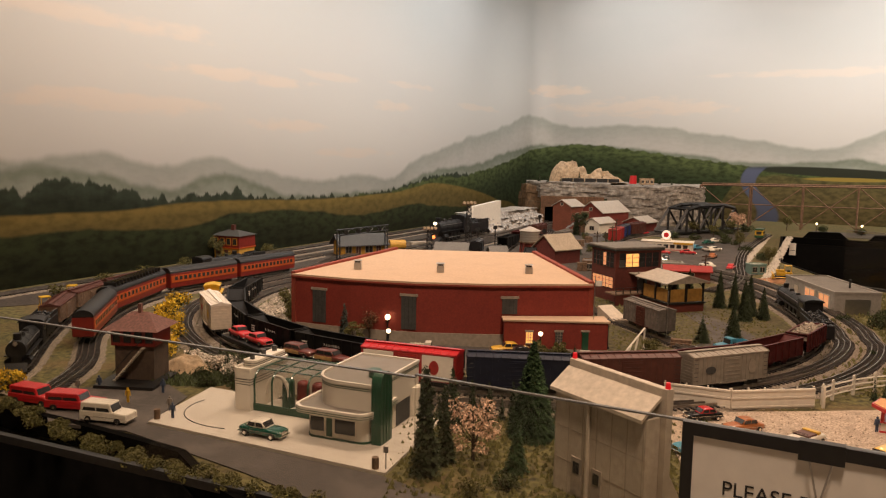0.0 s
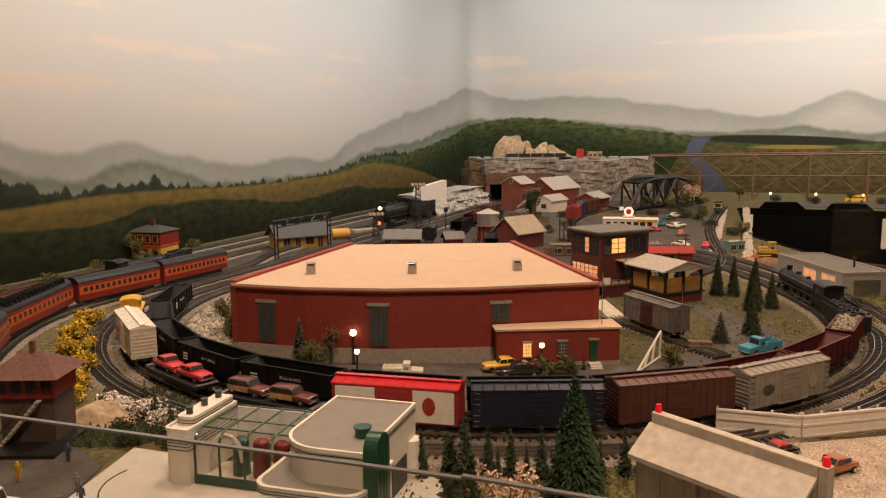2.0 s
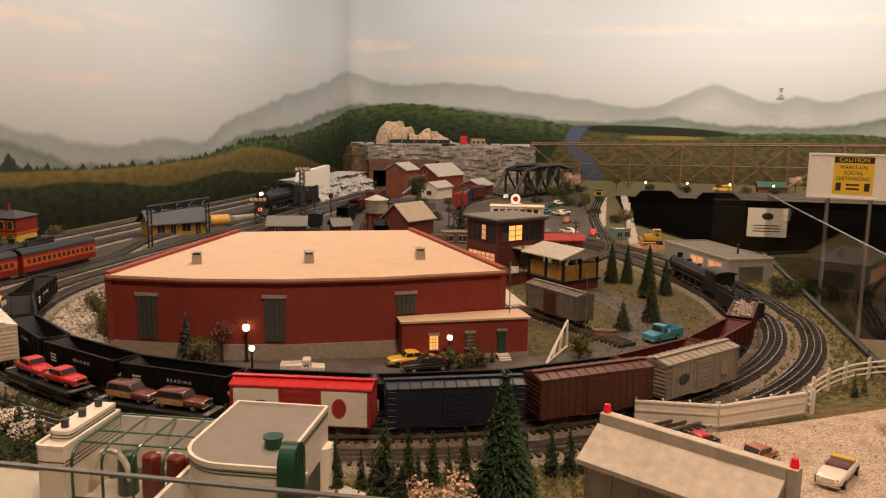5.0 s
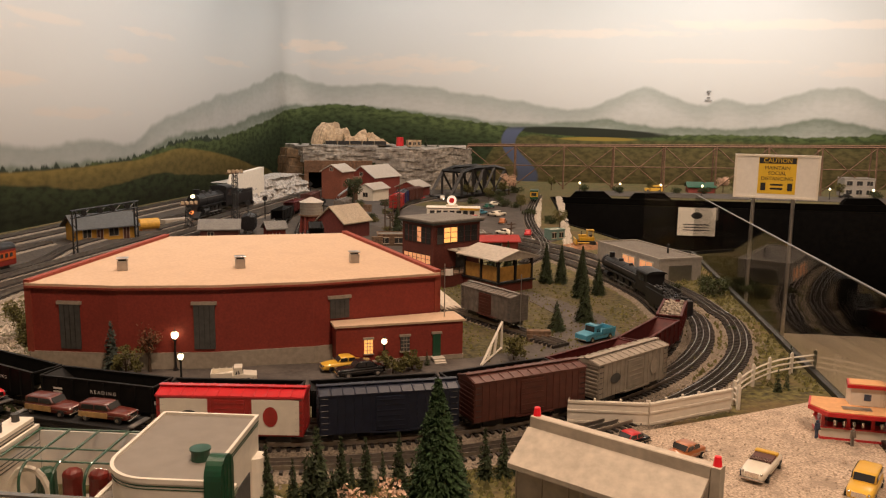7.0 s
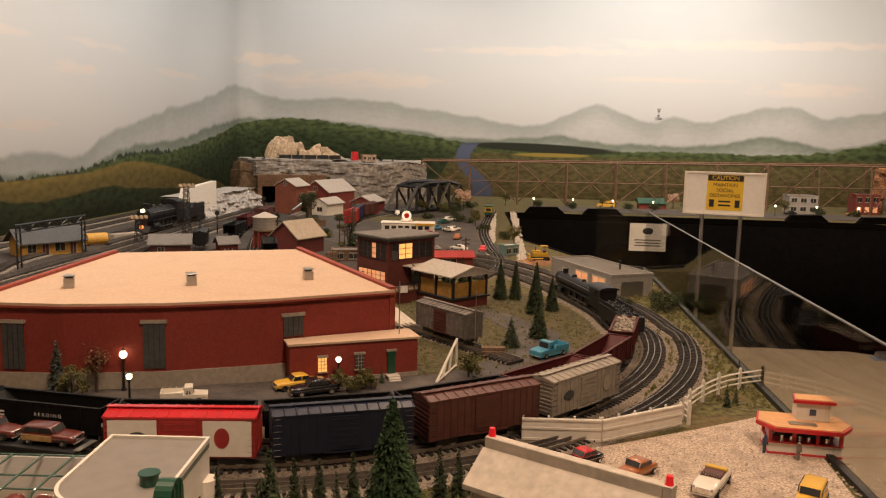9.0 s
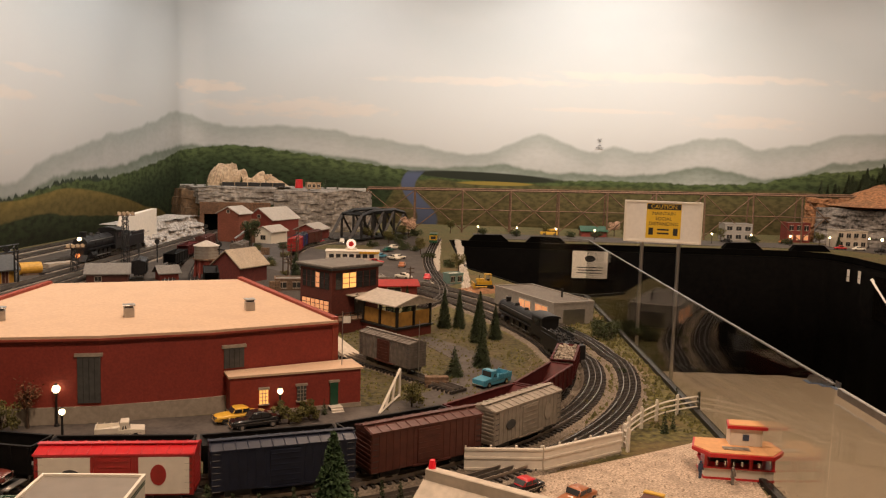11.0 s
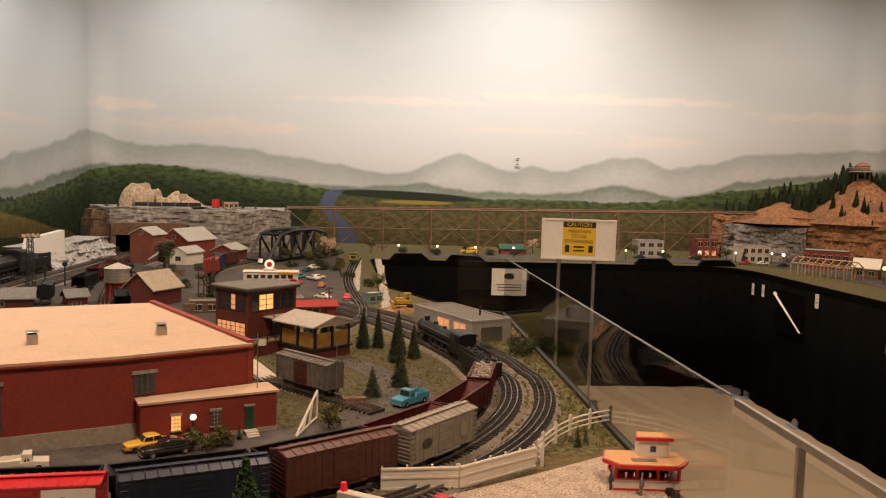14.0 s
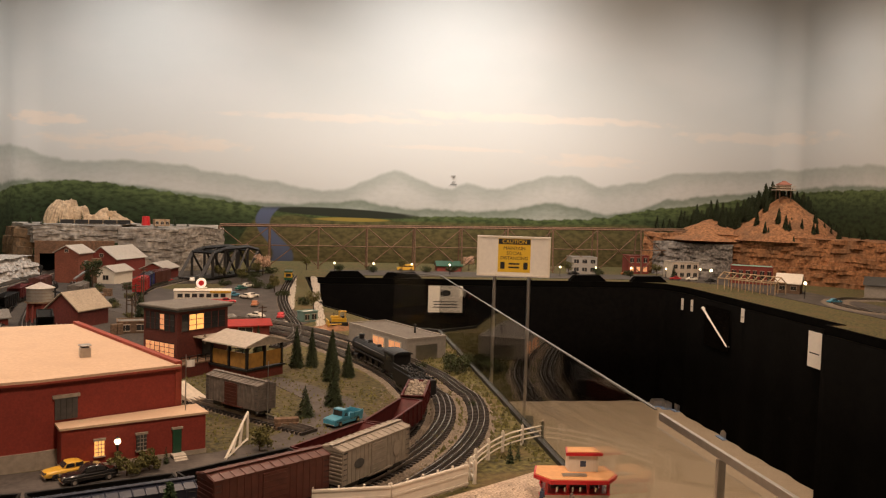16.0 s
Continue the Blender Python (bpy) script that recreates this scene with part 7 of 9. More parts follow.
def yard_office():
    th = thing("yard_office", -0.79, 2.03, 0, -5, "dark brown yard office with an outside stair and red-brown roof", "yard office")
    M_HUT = mat("hut_brown", (0.075, 0.05, 0.034), 0.8, 0.2, 90, 0.2)
    M_HROOF = mat("hut_roof", (0.13, 0.055, 0.04), 0.8, 0.2, 110, 0.2)
    boxpart("base", th, M_BLACK, -.105, .105, -.105, .10, 0, .010)
    boxpart("lower_wall", th, M_HUT, -.07, .07, -.02, .09, .010, .095)
    boxpart("upper_wall", th, M_COACHRED, -.078, .078, -.03, .092, .095, .135)
    for i in range(4):
        x = -.058 + i * .039
        boxpart("window", th, M_CARGLASS, x - .013, x + .013, -.0315, -.029, .103, .130)
    a, b = .100, .082
    bm = bmesh.new()
    lo = [bm.verts.new(p) for p in ((-a, -.055, .135), (a, -.055, .135), (a, .115, .135), (-a, .115, .135))]
    hi = [bm.verts.new(p) for p in ((-.03, .03, .172), (.03, .03, .172))]
    bm.faces.new(lo[::-1])
    bm.faces.new((lo[0], lo[1], hi[1], hi[0]))
    bm.faces.new((lo[1], lo[2], hi[1]))
    bm.faces.new((lo[2], lo[3], hi[0], hi[1]))
    bm.faces.new((lo[3], lo[0], hi[0]))
    part("roof", bm, M_HROOF, th)
    boxpart("chimney", th, M_HROOF, -.006, .006, .024, .036, .165, .192)
    for i in range(12):
        f = i / 11
        boxpart("stair_step", th, M_OLDWHITE, -.06 + .1 * f - .005, -.06 + .1 * f + .005, -.05, -.03, .010 + .08 * f, .013 + .08 * f)
    bm = bmesh.new()
    rod(bm, (-.065, -.05, .03), (.045, -.05, .118), .0015, 5)
    part("stair_rail", bm, M_BLACK, th)
    resize(th, .74, .78, 1.05)


yard_office()
mound("rock_outcrop", -0.70, 2.14, .09, .06, .05, M_TANROCK, "tan rock outcrop beside the yard office", 8, "rock")
COACH = "orange and red streamlined passenger coach with dark roof"
ends = [nearest_s(LINE_D, *q) for q in ((-0.745, 3.91), (-0.942, 3.575), (-1.145, 3.24), (-1.175, 2.76))]
ends.append(ends[-1] - .42)
for k, (b, a) in enumerate(zip(ends, ends[1:])):
    coach(COACH, M_COACHRED, M_ORANGE, M_LOCO, length=b - a - .02, dome=k == 2, **put_on(LINE_D, (a + b) / 2))
steam_engine(**{**put_on(LINE_E, .30), "rz": put_on(LINE_E, .30)["rz"] + 180}, length=.30, label="old black steam locomotive standing on the station track")
tender(**put_on(LINE_E, .56))
for k in (.80, 1.06, 1.32):
    boxcar("boxcar", "dark brown work car on the station track", M_WOOD, M_BOXBROWN, M_WOOD, length=.22, height=.05, **put_on(LINE_E, k))
for k, (x, y) in enumerate(((-1.42, 2.85), (-1.45, 3.1))):
    bulldozer(x, y, 40 + 60 * k, 0.0, 1.0)
steam_engine(**{**put_on(LINE_E, 1.95)}, length=.36, label="black steam locomotive behind the orange coaches")
for k in (2.22,):
    tender(**put_on(LINE_E, k))


def signal_tower():
    th = thing("signal_tower", -1.19, 4.50, 0, -20, "orange and yellow signal tower with a dark hipped roof", "signal tower")
    boxpart("base_wall", th, M_YELLOW, -.085, .085, -.075, .075, 0, .065)
    boxpart("upper_wall", th, M_COACHRED, -.088, .088, -.078, .078, .065, .130)
    for i in range(4):
        x = -.062 + i * .041
        boxpart("window", th, M_YELLOW, x - .014, x + .014, -.0800, -.077, .078, .118)
        boxpart("glass", th, M_CARGLASS, x - .011, x + .011, -.0812, -.0800, .082, .114)
    for i in range(3):
        boxpart("lower_window", th, M_BOXBROWN, -.06 + i * .05, -.035 + i * .05, -.0770, -.0745, .015, .05)
    boxpart("band", th, M_ORANGE, -.091, .091, -.081, .081, .060, .066)
    bm = bmesh.new()
    a = .097
    lo = [bm.verts.new(p) for p in ((-a, -.088, .130), (a, -.088, .130), (a, .088, .130), (-a, .088, .130))]
    hi = [bm.verts.new(p) for p in ((-.03, 0, .158), (.03, 0, .158))]
    for f in ((lo[3], lo[2], lo[1], lo[0]), (lo[0], lo[1], hi[1], hi[0]), (lo[1], lo[2], hi[1]), (lo[2], lo[3], hi[0], hi[1]), (lo[3], lo[0], hi[0])):
        bm.faces.new(f)
    part("roof", bm, M_DARKGREY, th)
    boxpart("chimney", th, M_BOXBROWN, -.010, .010, -.010, .010, .15, .185)


signal_tower()
gabled("station_house", "yellow station house with brown doors and dark roof", -0.51, 4.74, 26, .27, .14, .072, .118, M_YELLOW, M_DARKGREY, category="station", over=.022, windows=(("f", -.09, .02, .018, .036), ("f", -.03, 0, .014, .055), ("f", .035, .02, .022, .036), ("f", .095, 0, .014, .055), ("r", 0, .02, .02, .036)), door=M_BOXBROWN)


def gantry():
    th = thing("signal_gantry", 0, 0, 0, 0, "black lattice signal bridge over the tracks", "signal bridge")
    a, b = Vector((-0.575, 4.30)), Vector((-0.345, 4.66))
    d = (b - a).normalized()
    for p in (a, b):
        for s in (-1, 1):
            bm = bmesh.new()
            q = p + d * s * .012
            rod(bm, (q.x, q.y, 0), (q.x, q.y, .175), .0035, 4)
            part("post", bm, M_BLACK, th)
        bm = bmesh.new()
        for i in range(7):
            z = .01 + i * .024
            q0, q1 = p + d * .012 * (-1) ** i, p - d * .012 * (-1) ** i
            rod(bm, (q0.x, q0.y, z), (q1.x, q1.y, z + .024), .0018, 4)
        tagged(part("lacing", bm, M_BLACK, th), kind="stuff")
    for z in (.155, .185):
        bm = bmesh.new()
        rod(bm, (a.x - d.x * .02, a.y - d.y * .02, z), (b.x + d.x * .02, b.y + d.y * .02, z), .004, 4)
        part("chord", bm, M_BLACK, th)
    for i in range(8):
        bm = bmesh.new()
        p, q = a + (b - a) * i / 8, a + (b - a) * (i + 1) / 8
        rod(bm, (p.x, p.y, .155 if i % 2 else .185), (q.x, q.y, .185 if i % 2 else .155), .0022, 4)
        part("diagonal", bm, M_BLACK, th)
    for f in (.15, .4, .6, .85):
        p = a + (b - a) * f
        bm = bmesh.new()
        cyl(bm, (p.x, p.y - .006, .168), .013, .004, 14, axis="Y")
        part("signal_head", bm, M_BLACK, th)


gantry()

# ---- rear yard ----
gabled("coal_house", "tall rust-red coal house with a grey roof", 0.985, 6.50, -42, .17, .18, .205, .25, mat("coal_house_red", (0.20, 0.062, 0.035), 0.8, 0.2, 110, 0.25), M_LTGREYROOF, along="y", windows=(("f", 0, .21, .012, .02), ("r", 0, .12, .02, .03)))
th = thing("coal_chute", 1.10, 6.36, 0, -10, "rusty coal chute tower beside the tracks", "coal chute")
boxpart("tower", th, M_RUST, -.03, .03, -.03, .03, 0, .17)
bm = bmesh.new()
rod(bm, (-.02, -.02, .12), (-.14, -.10, .04), .008, 6)
part("chute", bm, M_STEEL, th)
for i in range(6):
    boxpart("cross_brace", th, M_WOOD, -.033, .033, -.033, .033, .02 + i * .027, .024 + i * .027)
M_BARN = mat("barn_red", (0.19, 0.035, 0.024), 0.8, 0.15, 110, 0.25)
gabled("freight_barn", "red freight barn with a grey gable roof", 1.335, 6.80, -48, .24, .36, .145, .225, M_BARN, M_LTGREYROOF, along="y", windows=(("f", 0, .155, .014, .025), ("f", -.06, .05, .02, .035), ("f", .06, .05, .02, .035)))
gabled("white_house", "small white house with a pale roof", 1.22, 6.36, -45, .13, .22, .085, .12, M_WHITE, M_LTGREYROOF, along="y", windows=(("f", 0, .03, .02, .03),))
gabled("red_store", "low red store with a pale awning roof", 1.60, 6.62, -40, .18, .24, .075, .115, M_BARN, M_LTGREYROOF, along="y", windows=(("f", -.05, .02, .025, .035), ("f", .05, .02, .025, .035)))
gabled("red_shop", "low red shop with a red roof beside the street", 1.19, 3.93, -12, .21, .10, .055, .072, M_BARN, M_BOXRED, along="x", windows=(("f", .0, .018, .03, .03),))
gabled("ochre_house", "small ochre house with a brown roof", 1.02, 4.02, -15, .12, .12, .06, .09, M_YELLOW, M_GREYROOF, along="y", windows=(("f", 0, .02, .018, .025),))
gabled("red_shed", "dark red shed with a tan shingle roof", 0.635, 4.56, 38, .20, .17, .085, .155, mat("shed_red", (0.12, 0.024, 0.018), 0.8, 0.15, 110, 0.25), mat("tan_shingle", (0.34, 0.27, 0.19), 0.85, 0.15, 130, 0.2), along="x", windows=())
gabled("tool_shed", "dark brown tool shed with a grey roof", 0.04, 4.66, -8, .18, .13, .05, .085, M_BOXBROWN, M_GREYROOF, along="x", windows=(("f", -.04, .015, .014, .02),))
gabled("tool_shed", "small red tool shed with a grey roof", 0.305, 4.68, 10, .09, .08, .04, .066, M_BARN, M_GREYROOF, along="x")
flat_house("lean_to", "low dark brown lean-to with a flat roof", 0.80, 4.25, -12, .13, .10, .05, M_WOOD, M_GREYROOF, rows=1, cols=2)
flat_house("lean_to", "low grey shed with a flat roof", 1.18, 4.15, -12, .10, .10, .06, M_GREYBLOCK, M_GREYROOF, rows=1, cols=1)


def water_tank():
    th = thing("water_tank", 0.49, 4.66, 0, 0, "silver water tank on a brown timber stand", "water tank")
    for i in range(8):
        a = i * math.pi / 4
        bm = bmesh.new()
        rod(bm, (.058 * math.cos(a), .058 * math.sin(a), 0), (.05 * math.cos(a), .05 * math.sin(a), .10), .006, 5)
        part("leg", bm, M_BARN, th)
    bm = bmesh.new()
    cyl(bm, (0, 0, .03), .046, .07, 14)
    part("core", bm, M_BARN, th)
    bm = bmesh.new()
    cyl(bm, (0, 0, .10), .066, .006, 20)
    part("platform", bm, M_WOOD, th)
    bm = bmesh.new()
    cyl(bm, (0, 0, .106), .058, .062, 28)
    part("tank", bm, M_STEEL, th)
    for z in (.115, .13, .145, .16):
        bm = bmesh.new()
        cyl(bm, (0, 0, z), .0592, .0022, 28)
        part("hoop", bm, M_STONEBAND, th)
    bm = bmesh.new()
    cyl(bm, (0, 0, .168), .064, .024, 24, .006)
    part("roof", bm, M_LTGREYROOF, th)
    bm = bmesh.new()
    rod(bm, (.05, -.03, .15), (.08, -.07, .15), .004, 6)
    rod(bm, (.08, -.07, .15), (.085, -.075, .03), .004, 6)
    part("spout", bm, M_BLACK, th)


water_tank()


def flood_tower(x, y, h, label="black lattice floodlight tower with lamps"):
    th = thing("flood_tower", x, y, 0, 15, label, "light tower", "floodlight towers")
    for sx in (-1, 1):
        for sy in (-1, 1):
            bm = bmesh.new()
            rod(bm, (sx * .018, sy * .018, 0), (sx * .010, sy * .010, h), .0025, 4)
            part("leg", bm, M_BLACK, th)
    n = int(h / .028)
    for i in range(n):
        z0, z1 = h * i / n, h * (i + 1) / n
        bm = bmesh.new()
        for sy in (-1, 1):
            rod(bm, (-.015, sy * .015, z0), (.015, sy * .015, z1), .0016, 4)
            rod(bm, (.015, sy * .015, z0), (-.015, sy * .015, z1), .0016, 4)
        tagged(part("lacing", bm, M_BLACK, th), kind="stuff")
    boxpart("platform", th, M_RUST, -.045, .045, -.014, .014, h, h + .004)
    for i in range(4):
        bm = bmesh.new()
        cyl(bm, (-.034 + i * .023, -.012, h + .013), .009, .014, 10, axis="Y")
        part("floodlight", bm, M_TANROCK, th)


flood_tower(0.145, 5.09, .285)
flood_tower(-0.10, 4.98, .13, "short black lattice signal tower")
resize(steam_engine(x=0.035, y=5.54, rz=243.4, length=.30, label="large black steam locomotive by the mural wall", lamp_on=True), 1.65, 1.65, 1.65)
resize(tender(x=0.215, y=5.90, rz=63.4, length=.18, label="large black tender behind the wall locomotive"), 1.65, 1.5, 1.5)
bm = bmesh.new()
box(bm, -.08, .08, -.03, .03, 0, .026)
solo("ash_pit", bm, M_STONEBAND, "low grey ash pit block before the locomotive", "block", m=pose(-0.17, 5.26, 0, 0, 0, 33))
bm = bmesh.new()
ball(bm, (-.08, 5.33, .05), .012, 2)
solo("fire_glow", bm, mat("ember", (1.0, 0.25, 0.06), 0.8, 0.2, 60, 0.1, emit=2.0), "small glowing red fire lamp by the locomotive", "lamp")
th = thing("tank_load", -0.30, 4.98, 0, 20, "small yellow tank lying beside the track", "tank")
bm = bmesh.new()
cyl(bm, (0, 0, .035), .030, .10, 18, axis="X")
part("shell", bm, M_YELLOW, th)
boxpart("cradle", th, M_WOOD, -.04, .04, -.02, .02, 0, .012)
bm = bmesh.new()
profile(bm, [(0, 0), (.46, 0), (.46, .245), (.04, .215), (0, .13)], -.02, .02)
solo("plaster_wall", bm, M_WHITE, "bare white plaster retaining wall", "retaining wall", m=pose(0.17, 5.96, 0, 0, 0, 58))
boxcar("switcher", "small black diesel switcher in the rail yard", M_LOCO, M_LOCO, M_LOCO, length=.16, height=.055, x=0.185, y=4.72, rz=80)


def strata(name, line, z0, z1, rows, material, label, seed=0, depth=.05, category="cliff", jag=.03, lean=.0):
    """A rock face along a line: uneven courses that step in and out."""
    pts = []
    for (ax, ay), (bx, by) in zip(line, line[1:]):
        n = max(3, int(math.hypot(bx - ax, by - ay) / .022))
        pts += [(ax + (bx - ax) * i / n, ay + (by - ay) * i / n, (by - ay), -(bx - ax)) for i in range(n)]
    pts.append((*line[-1], pts[-1][2], pts[-1][3]))
    vs, fs = [], []
    cols = len(pts)
    for r in range(rows * 2 + 2):
        f = (r // 2 + (r % 2) * .92) / rows
        f = min(f, 1.0)
        lay = r // 2
        for i, (x, y, nx, ny) in enumerate(pts):
            l = math.hypot(nx, ny) or 1
            o = jag * noise.noise((i * .16 + seed, lay * 2.1, seed)) + jag * .6 * noise.noise((i * .5, lay * 3.7 + seed, 1.0)) - lean * f
            top = z0 + (z1 - z0) * f
            top += (.02 * noise.noise((i * .08, seed, 5.0)) + .006 * noise.noise((i * .6, lay * 1.3, 2.0))) * (1 if f > .02 else 0)
            vs.append((x + nx / l * o, y + ny / l * o, top))
    total = rows * 2 + 2
    for i, (x, y, nx, ny) in enumerate(pts):
        l = math.hypot(nx, ny) or 1
        vs.append((x - nx / l * depth, y - ny / l * depth, z1 + .012 * noise.noise((i * .12, seed, 8.0))))
    for r in range(total):
        for i in range(cols - 1):
            a = r * cols + i
            fs.append((a, a + 1, a + cols + 1, a + cols))
    ob = raw(name, vs, fs, material)
    return tagged(ob, label, category)


strata("rock_cliff", [(1.42, 7.12), (1.75, 7.10), (2.10, 7.22), (2.36, 7.36), (2.42, 7.75), (2.3, 8.2)], 0, .345, 17, M_ROCK, "grey layered rock cliff behind the bridge", 2, .9, jag=.02)
strata("rock_cliff", [(0.76, 7.75), (0.84, 7.24), (1.10, 7.18), (1.45, 7.13)], .23, .365, 9, M_ROCK, "grey layered rock ledge over the tunnel", 5, .9, jag=.02)
strata("earth_bank", [(0.66, 7.62), (0.71, 7.36), (0.838, 7.25)], 0, .335, 5, mat("brown_earth", (0.13, 0.08, 0.04), 0.95, 0.3, 40, 0.8), "brown earth bank beside the tunnel", 6, .3, "earth bank", .03, .05)
strata("rubble_slope", [(0.335, 6.07), (0.42, 6.26), (0.64, 6.62), (0.86, 7.0)], 0, .15, 6, mat("silver_rubble", (0.42, 0.39, 0.35), 0.85, 0.4, 60, 1.0, stain=(0.2, 0.18, 0.15), stain_amount=0.6), "silvery rubble retaining slope beside the tracks", 9, .3, "rock slope", .05, .08)
M_TIMBERW = mat("tunnel_timber", (0.16, 0.085, 0.045), 0.85, 0.25, 60, 0.3)
th = thing("tunnel_portal", 1.06, 7.19, 0, -8, "brown timber tunnel portal under the rock ledge", "tunnel portal")
boxpart("lintel", th, M_TIMBERW, -.215, .34, -.02, .03, .15, .245)
boxpart("side_wall", th, M_TIMBERW, -.215, -.18, -.018, .03, 0, .15)
boxpart("side_wall", th, M_TIMBERW, -.02, .34, -.018, .03, 0, .15)
# black sheet inside the opening stands in for the shade of the bore
boxpart("bore_shade_sheet", th, M_CLOTH, -.18, -.02, .12, .14, 0, .15)
for i in range(8):
    boxpart("plank", th, M_TIMBERW, -.215, .34, -.024, -.0205, .152 + i * .0115, .161 + i * .0115)
CRAGTOP = .352


def blocky_crag(x, y, rz, w, d, h, label, seed):
    """A blunt, ledged mass of rock, high at one end and stepping down to the other."""
    rng = np.random.default_rng(seed)
    nx, ny = 44, 20
    ph = rng.uniform(0, 6.28, 8)
    vs, fs = [], []
    for j in range(ny + 1):
        for i in range(nx + 1):
            u, v = i / nx * 2 - 1, j / ny * 2 - 1
            dist = (abs(u) ** 3 + abs(v) ** 3) ** (1 / 3)
            body = max(0.0, 1 - dist ** 5)
            fall = 1.0 if u < -.05 else (.72 if u < .3 else .48 if u < .62 else .3)
            fall *= .92 + .05 * math.sin(u * 7 + ph[0]) + .03 * math.sin(u * 15 + ph[1] + v * 4) + .05 * math.sin(v * 9 + ph[2])
            z = h * body * fall + h * .04 * rng.uniform(-1, 1) * (body > 0)
            ledge = h * .13
            z = (math.floor(z / ledge) + min(1.0, (z / ledge % 1) * 1.0) ** 3) * ledge
            vs.append((u * w + rng.uniform(-1, 1) * w * .016, v * d + rng.uniform(-1, 1) * d * .03, z - .006))
    for j in range(ny):
        for i in range(nx):
            k = j * (nx + 1) + i
            fs.append((k, k + 1, k + nx + 2, k + nx + 1))
    th = thing("rock_crag", x, y, CRAGTOP, rz, label, "rock")
    raw("rock_mass", vs, fs, M_TANROCK, th)


blocky_crag(1.21, 7.62, math.degrees(math.atan2(U.y, U.x)), .245, .18, .225, "pale tan blunt rocky crag on top of the cliff", 11)
mound("rock_crag", 1.46, 7.60, .20, .14, .09, M_TANROCK, "low pale tan crag on top of the cliff", 14, "rock", .9, .35, 3.0)
for i, (x, y, s) in enumerate(((0.93, 7.42, .09), (1.05, 7.44, .07), (1.22, 7.44, .1), (1.33, 7.44, .06), (1.43, 7.45, .08), (1.12, 7.45, .05), (1.80, 7.45, .08), (2.0, 7.6, .09), (2.1, 7.55, .06), (0.86, 7.5, .09))):
    conifer(x, y, s, "small dark pine on the cliff top", z=.35, seed=200 + i, dense=.8)
th = thing("hopper_train_model", 1.30, 7.36, .362, -3, "tiny dark train standing on the cliff top", "model train")
for i in range(5):
    boxpart("wagon", th, M_BLACK, -.25 + i * .105, -.155 + i * .105, -.02, .02, .008, .04)
flat_house("cliff_house", "small tan house on the cliff top", 1.83, 7.40, -5, .12, .08, .05, M_TANROCK, M_STONEBAND, z=.355, rows=1, cols=3)
bm = bmesh.new()
cyl(bm, (0, 0, 0), .035, .075, 14, .03)
solo("red_tank", bm, M_BRIGHTRED, "small bright red tank on the cliff top", "tank", m=pose(1.70, 7.38, .36))


def truss_bridge():
    th = thing("truss_bridge", 2.08, 6.55, .015, 36, "black steel truss railway bridge", "bridge")
    L, w, h = .92, .09, .20
    boxpart("deck", th, M_BLACK, -L / 2, L / 2, -w, w, 0, .012)
    n = 6
    for k in (-1, 1):
        y = k * w
        xs = [-L / 2 + L * i / n for i in range(n + 1)]
        tops = [(x, h * (1 if 1 <= i <= n - 1 else 0) * (0.86 if i in (1, n - 1) else 1)) for i, x in enumerate(xs)]
        for (a, b), (c, d) in zip(tops, tops[1:]):
            bm = bmesh.new()
            rod(bm, (a, y, b + .012), (c, y, d + .012), .015, 4)
            part("top_chord", bm, M_BLACK, th)
        for i in range(1, n):
            bm = bmesh.new()
            rod(bm, (xs[i], y, 0), (xs[i], y, tops[i][1] + .012), .012, 4)
            part("vertical", bm, M_BLACK, th)
            j = i + (1 if i < n / 2 else -1)
            bm = bmesh.new()
            rod(bm, (xs[i], y, tops[i][1] + .012), (xs[j], y, .008), .011, 4)
            part("diagonal", bm, M_BLACK, th)
    for i in range(1, n):
        bm = bmesh.new()
        x = -L / 2 + L * i / n
        rod(bm, (x, -w, h * .95), (x, w, h * .95), .011, 4)
        part("cross_beam", bm, M_BLACK, th)


truss_bridge()
for i, (x, y) in enumerate(((1.72, 6.05), (1.95, 6.35), (2.15, 6.38), (2.3, 6.5), (1.85, 5.95), (2.05, 6.15), (1.98, 5.7), (2.0, 5.45), (1.95, 5.2), (1.86, 4.6), (1.9, 4.8))):
    (leafy if i % 2 else bush)(x, y, .11 if i % 2 else .05, "olive green %s by the far street" % ("tree" if i % 2 else "bush"), seed=300 + i)
leafy(2.38, 6.55, .18, "pale pink blossoming tree by the trolley line", M_PINKF, seed=320, per=40)


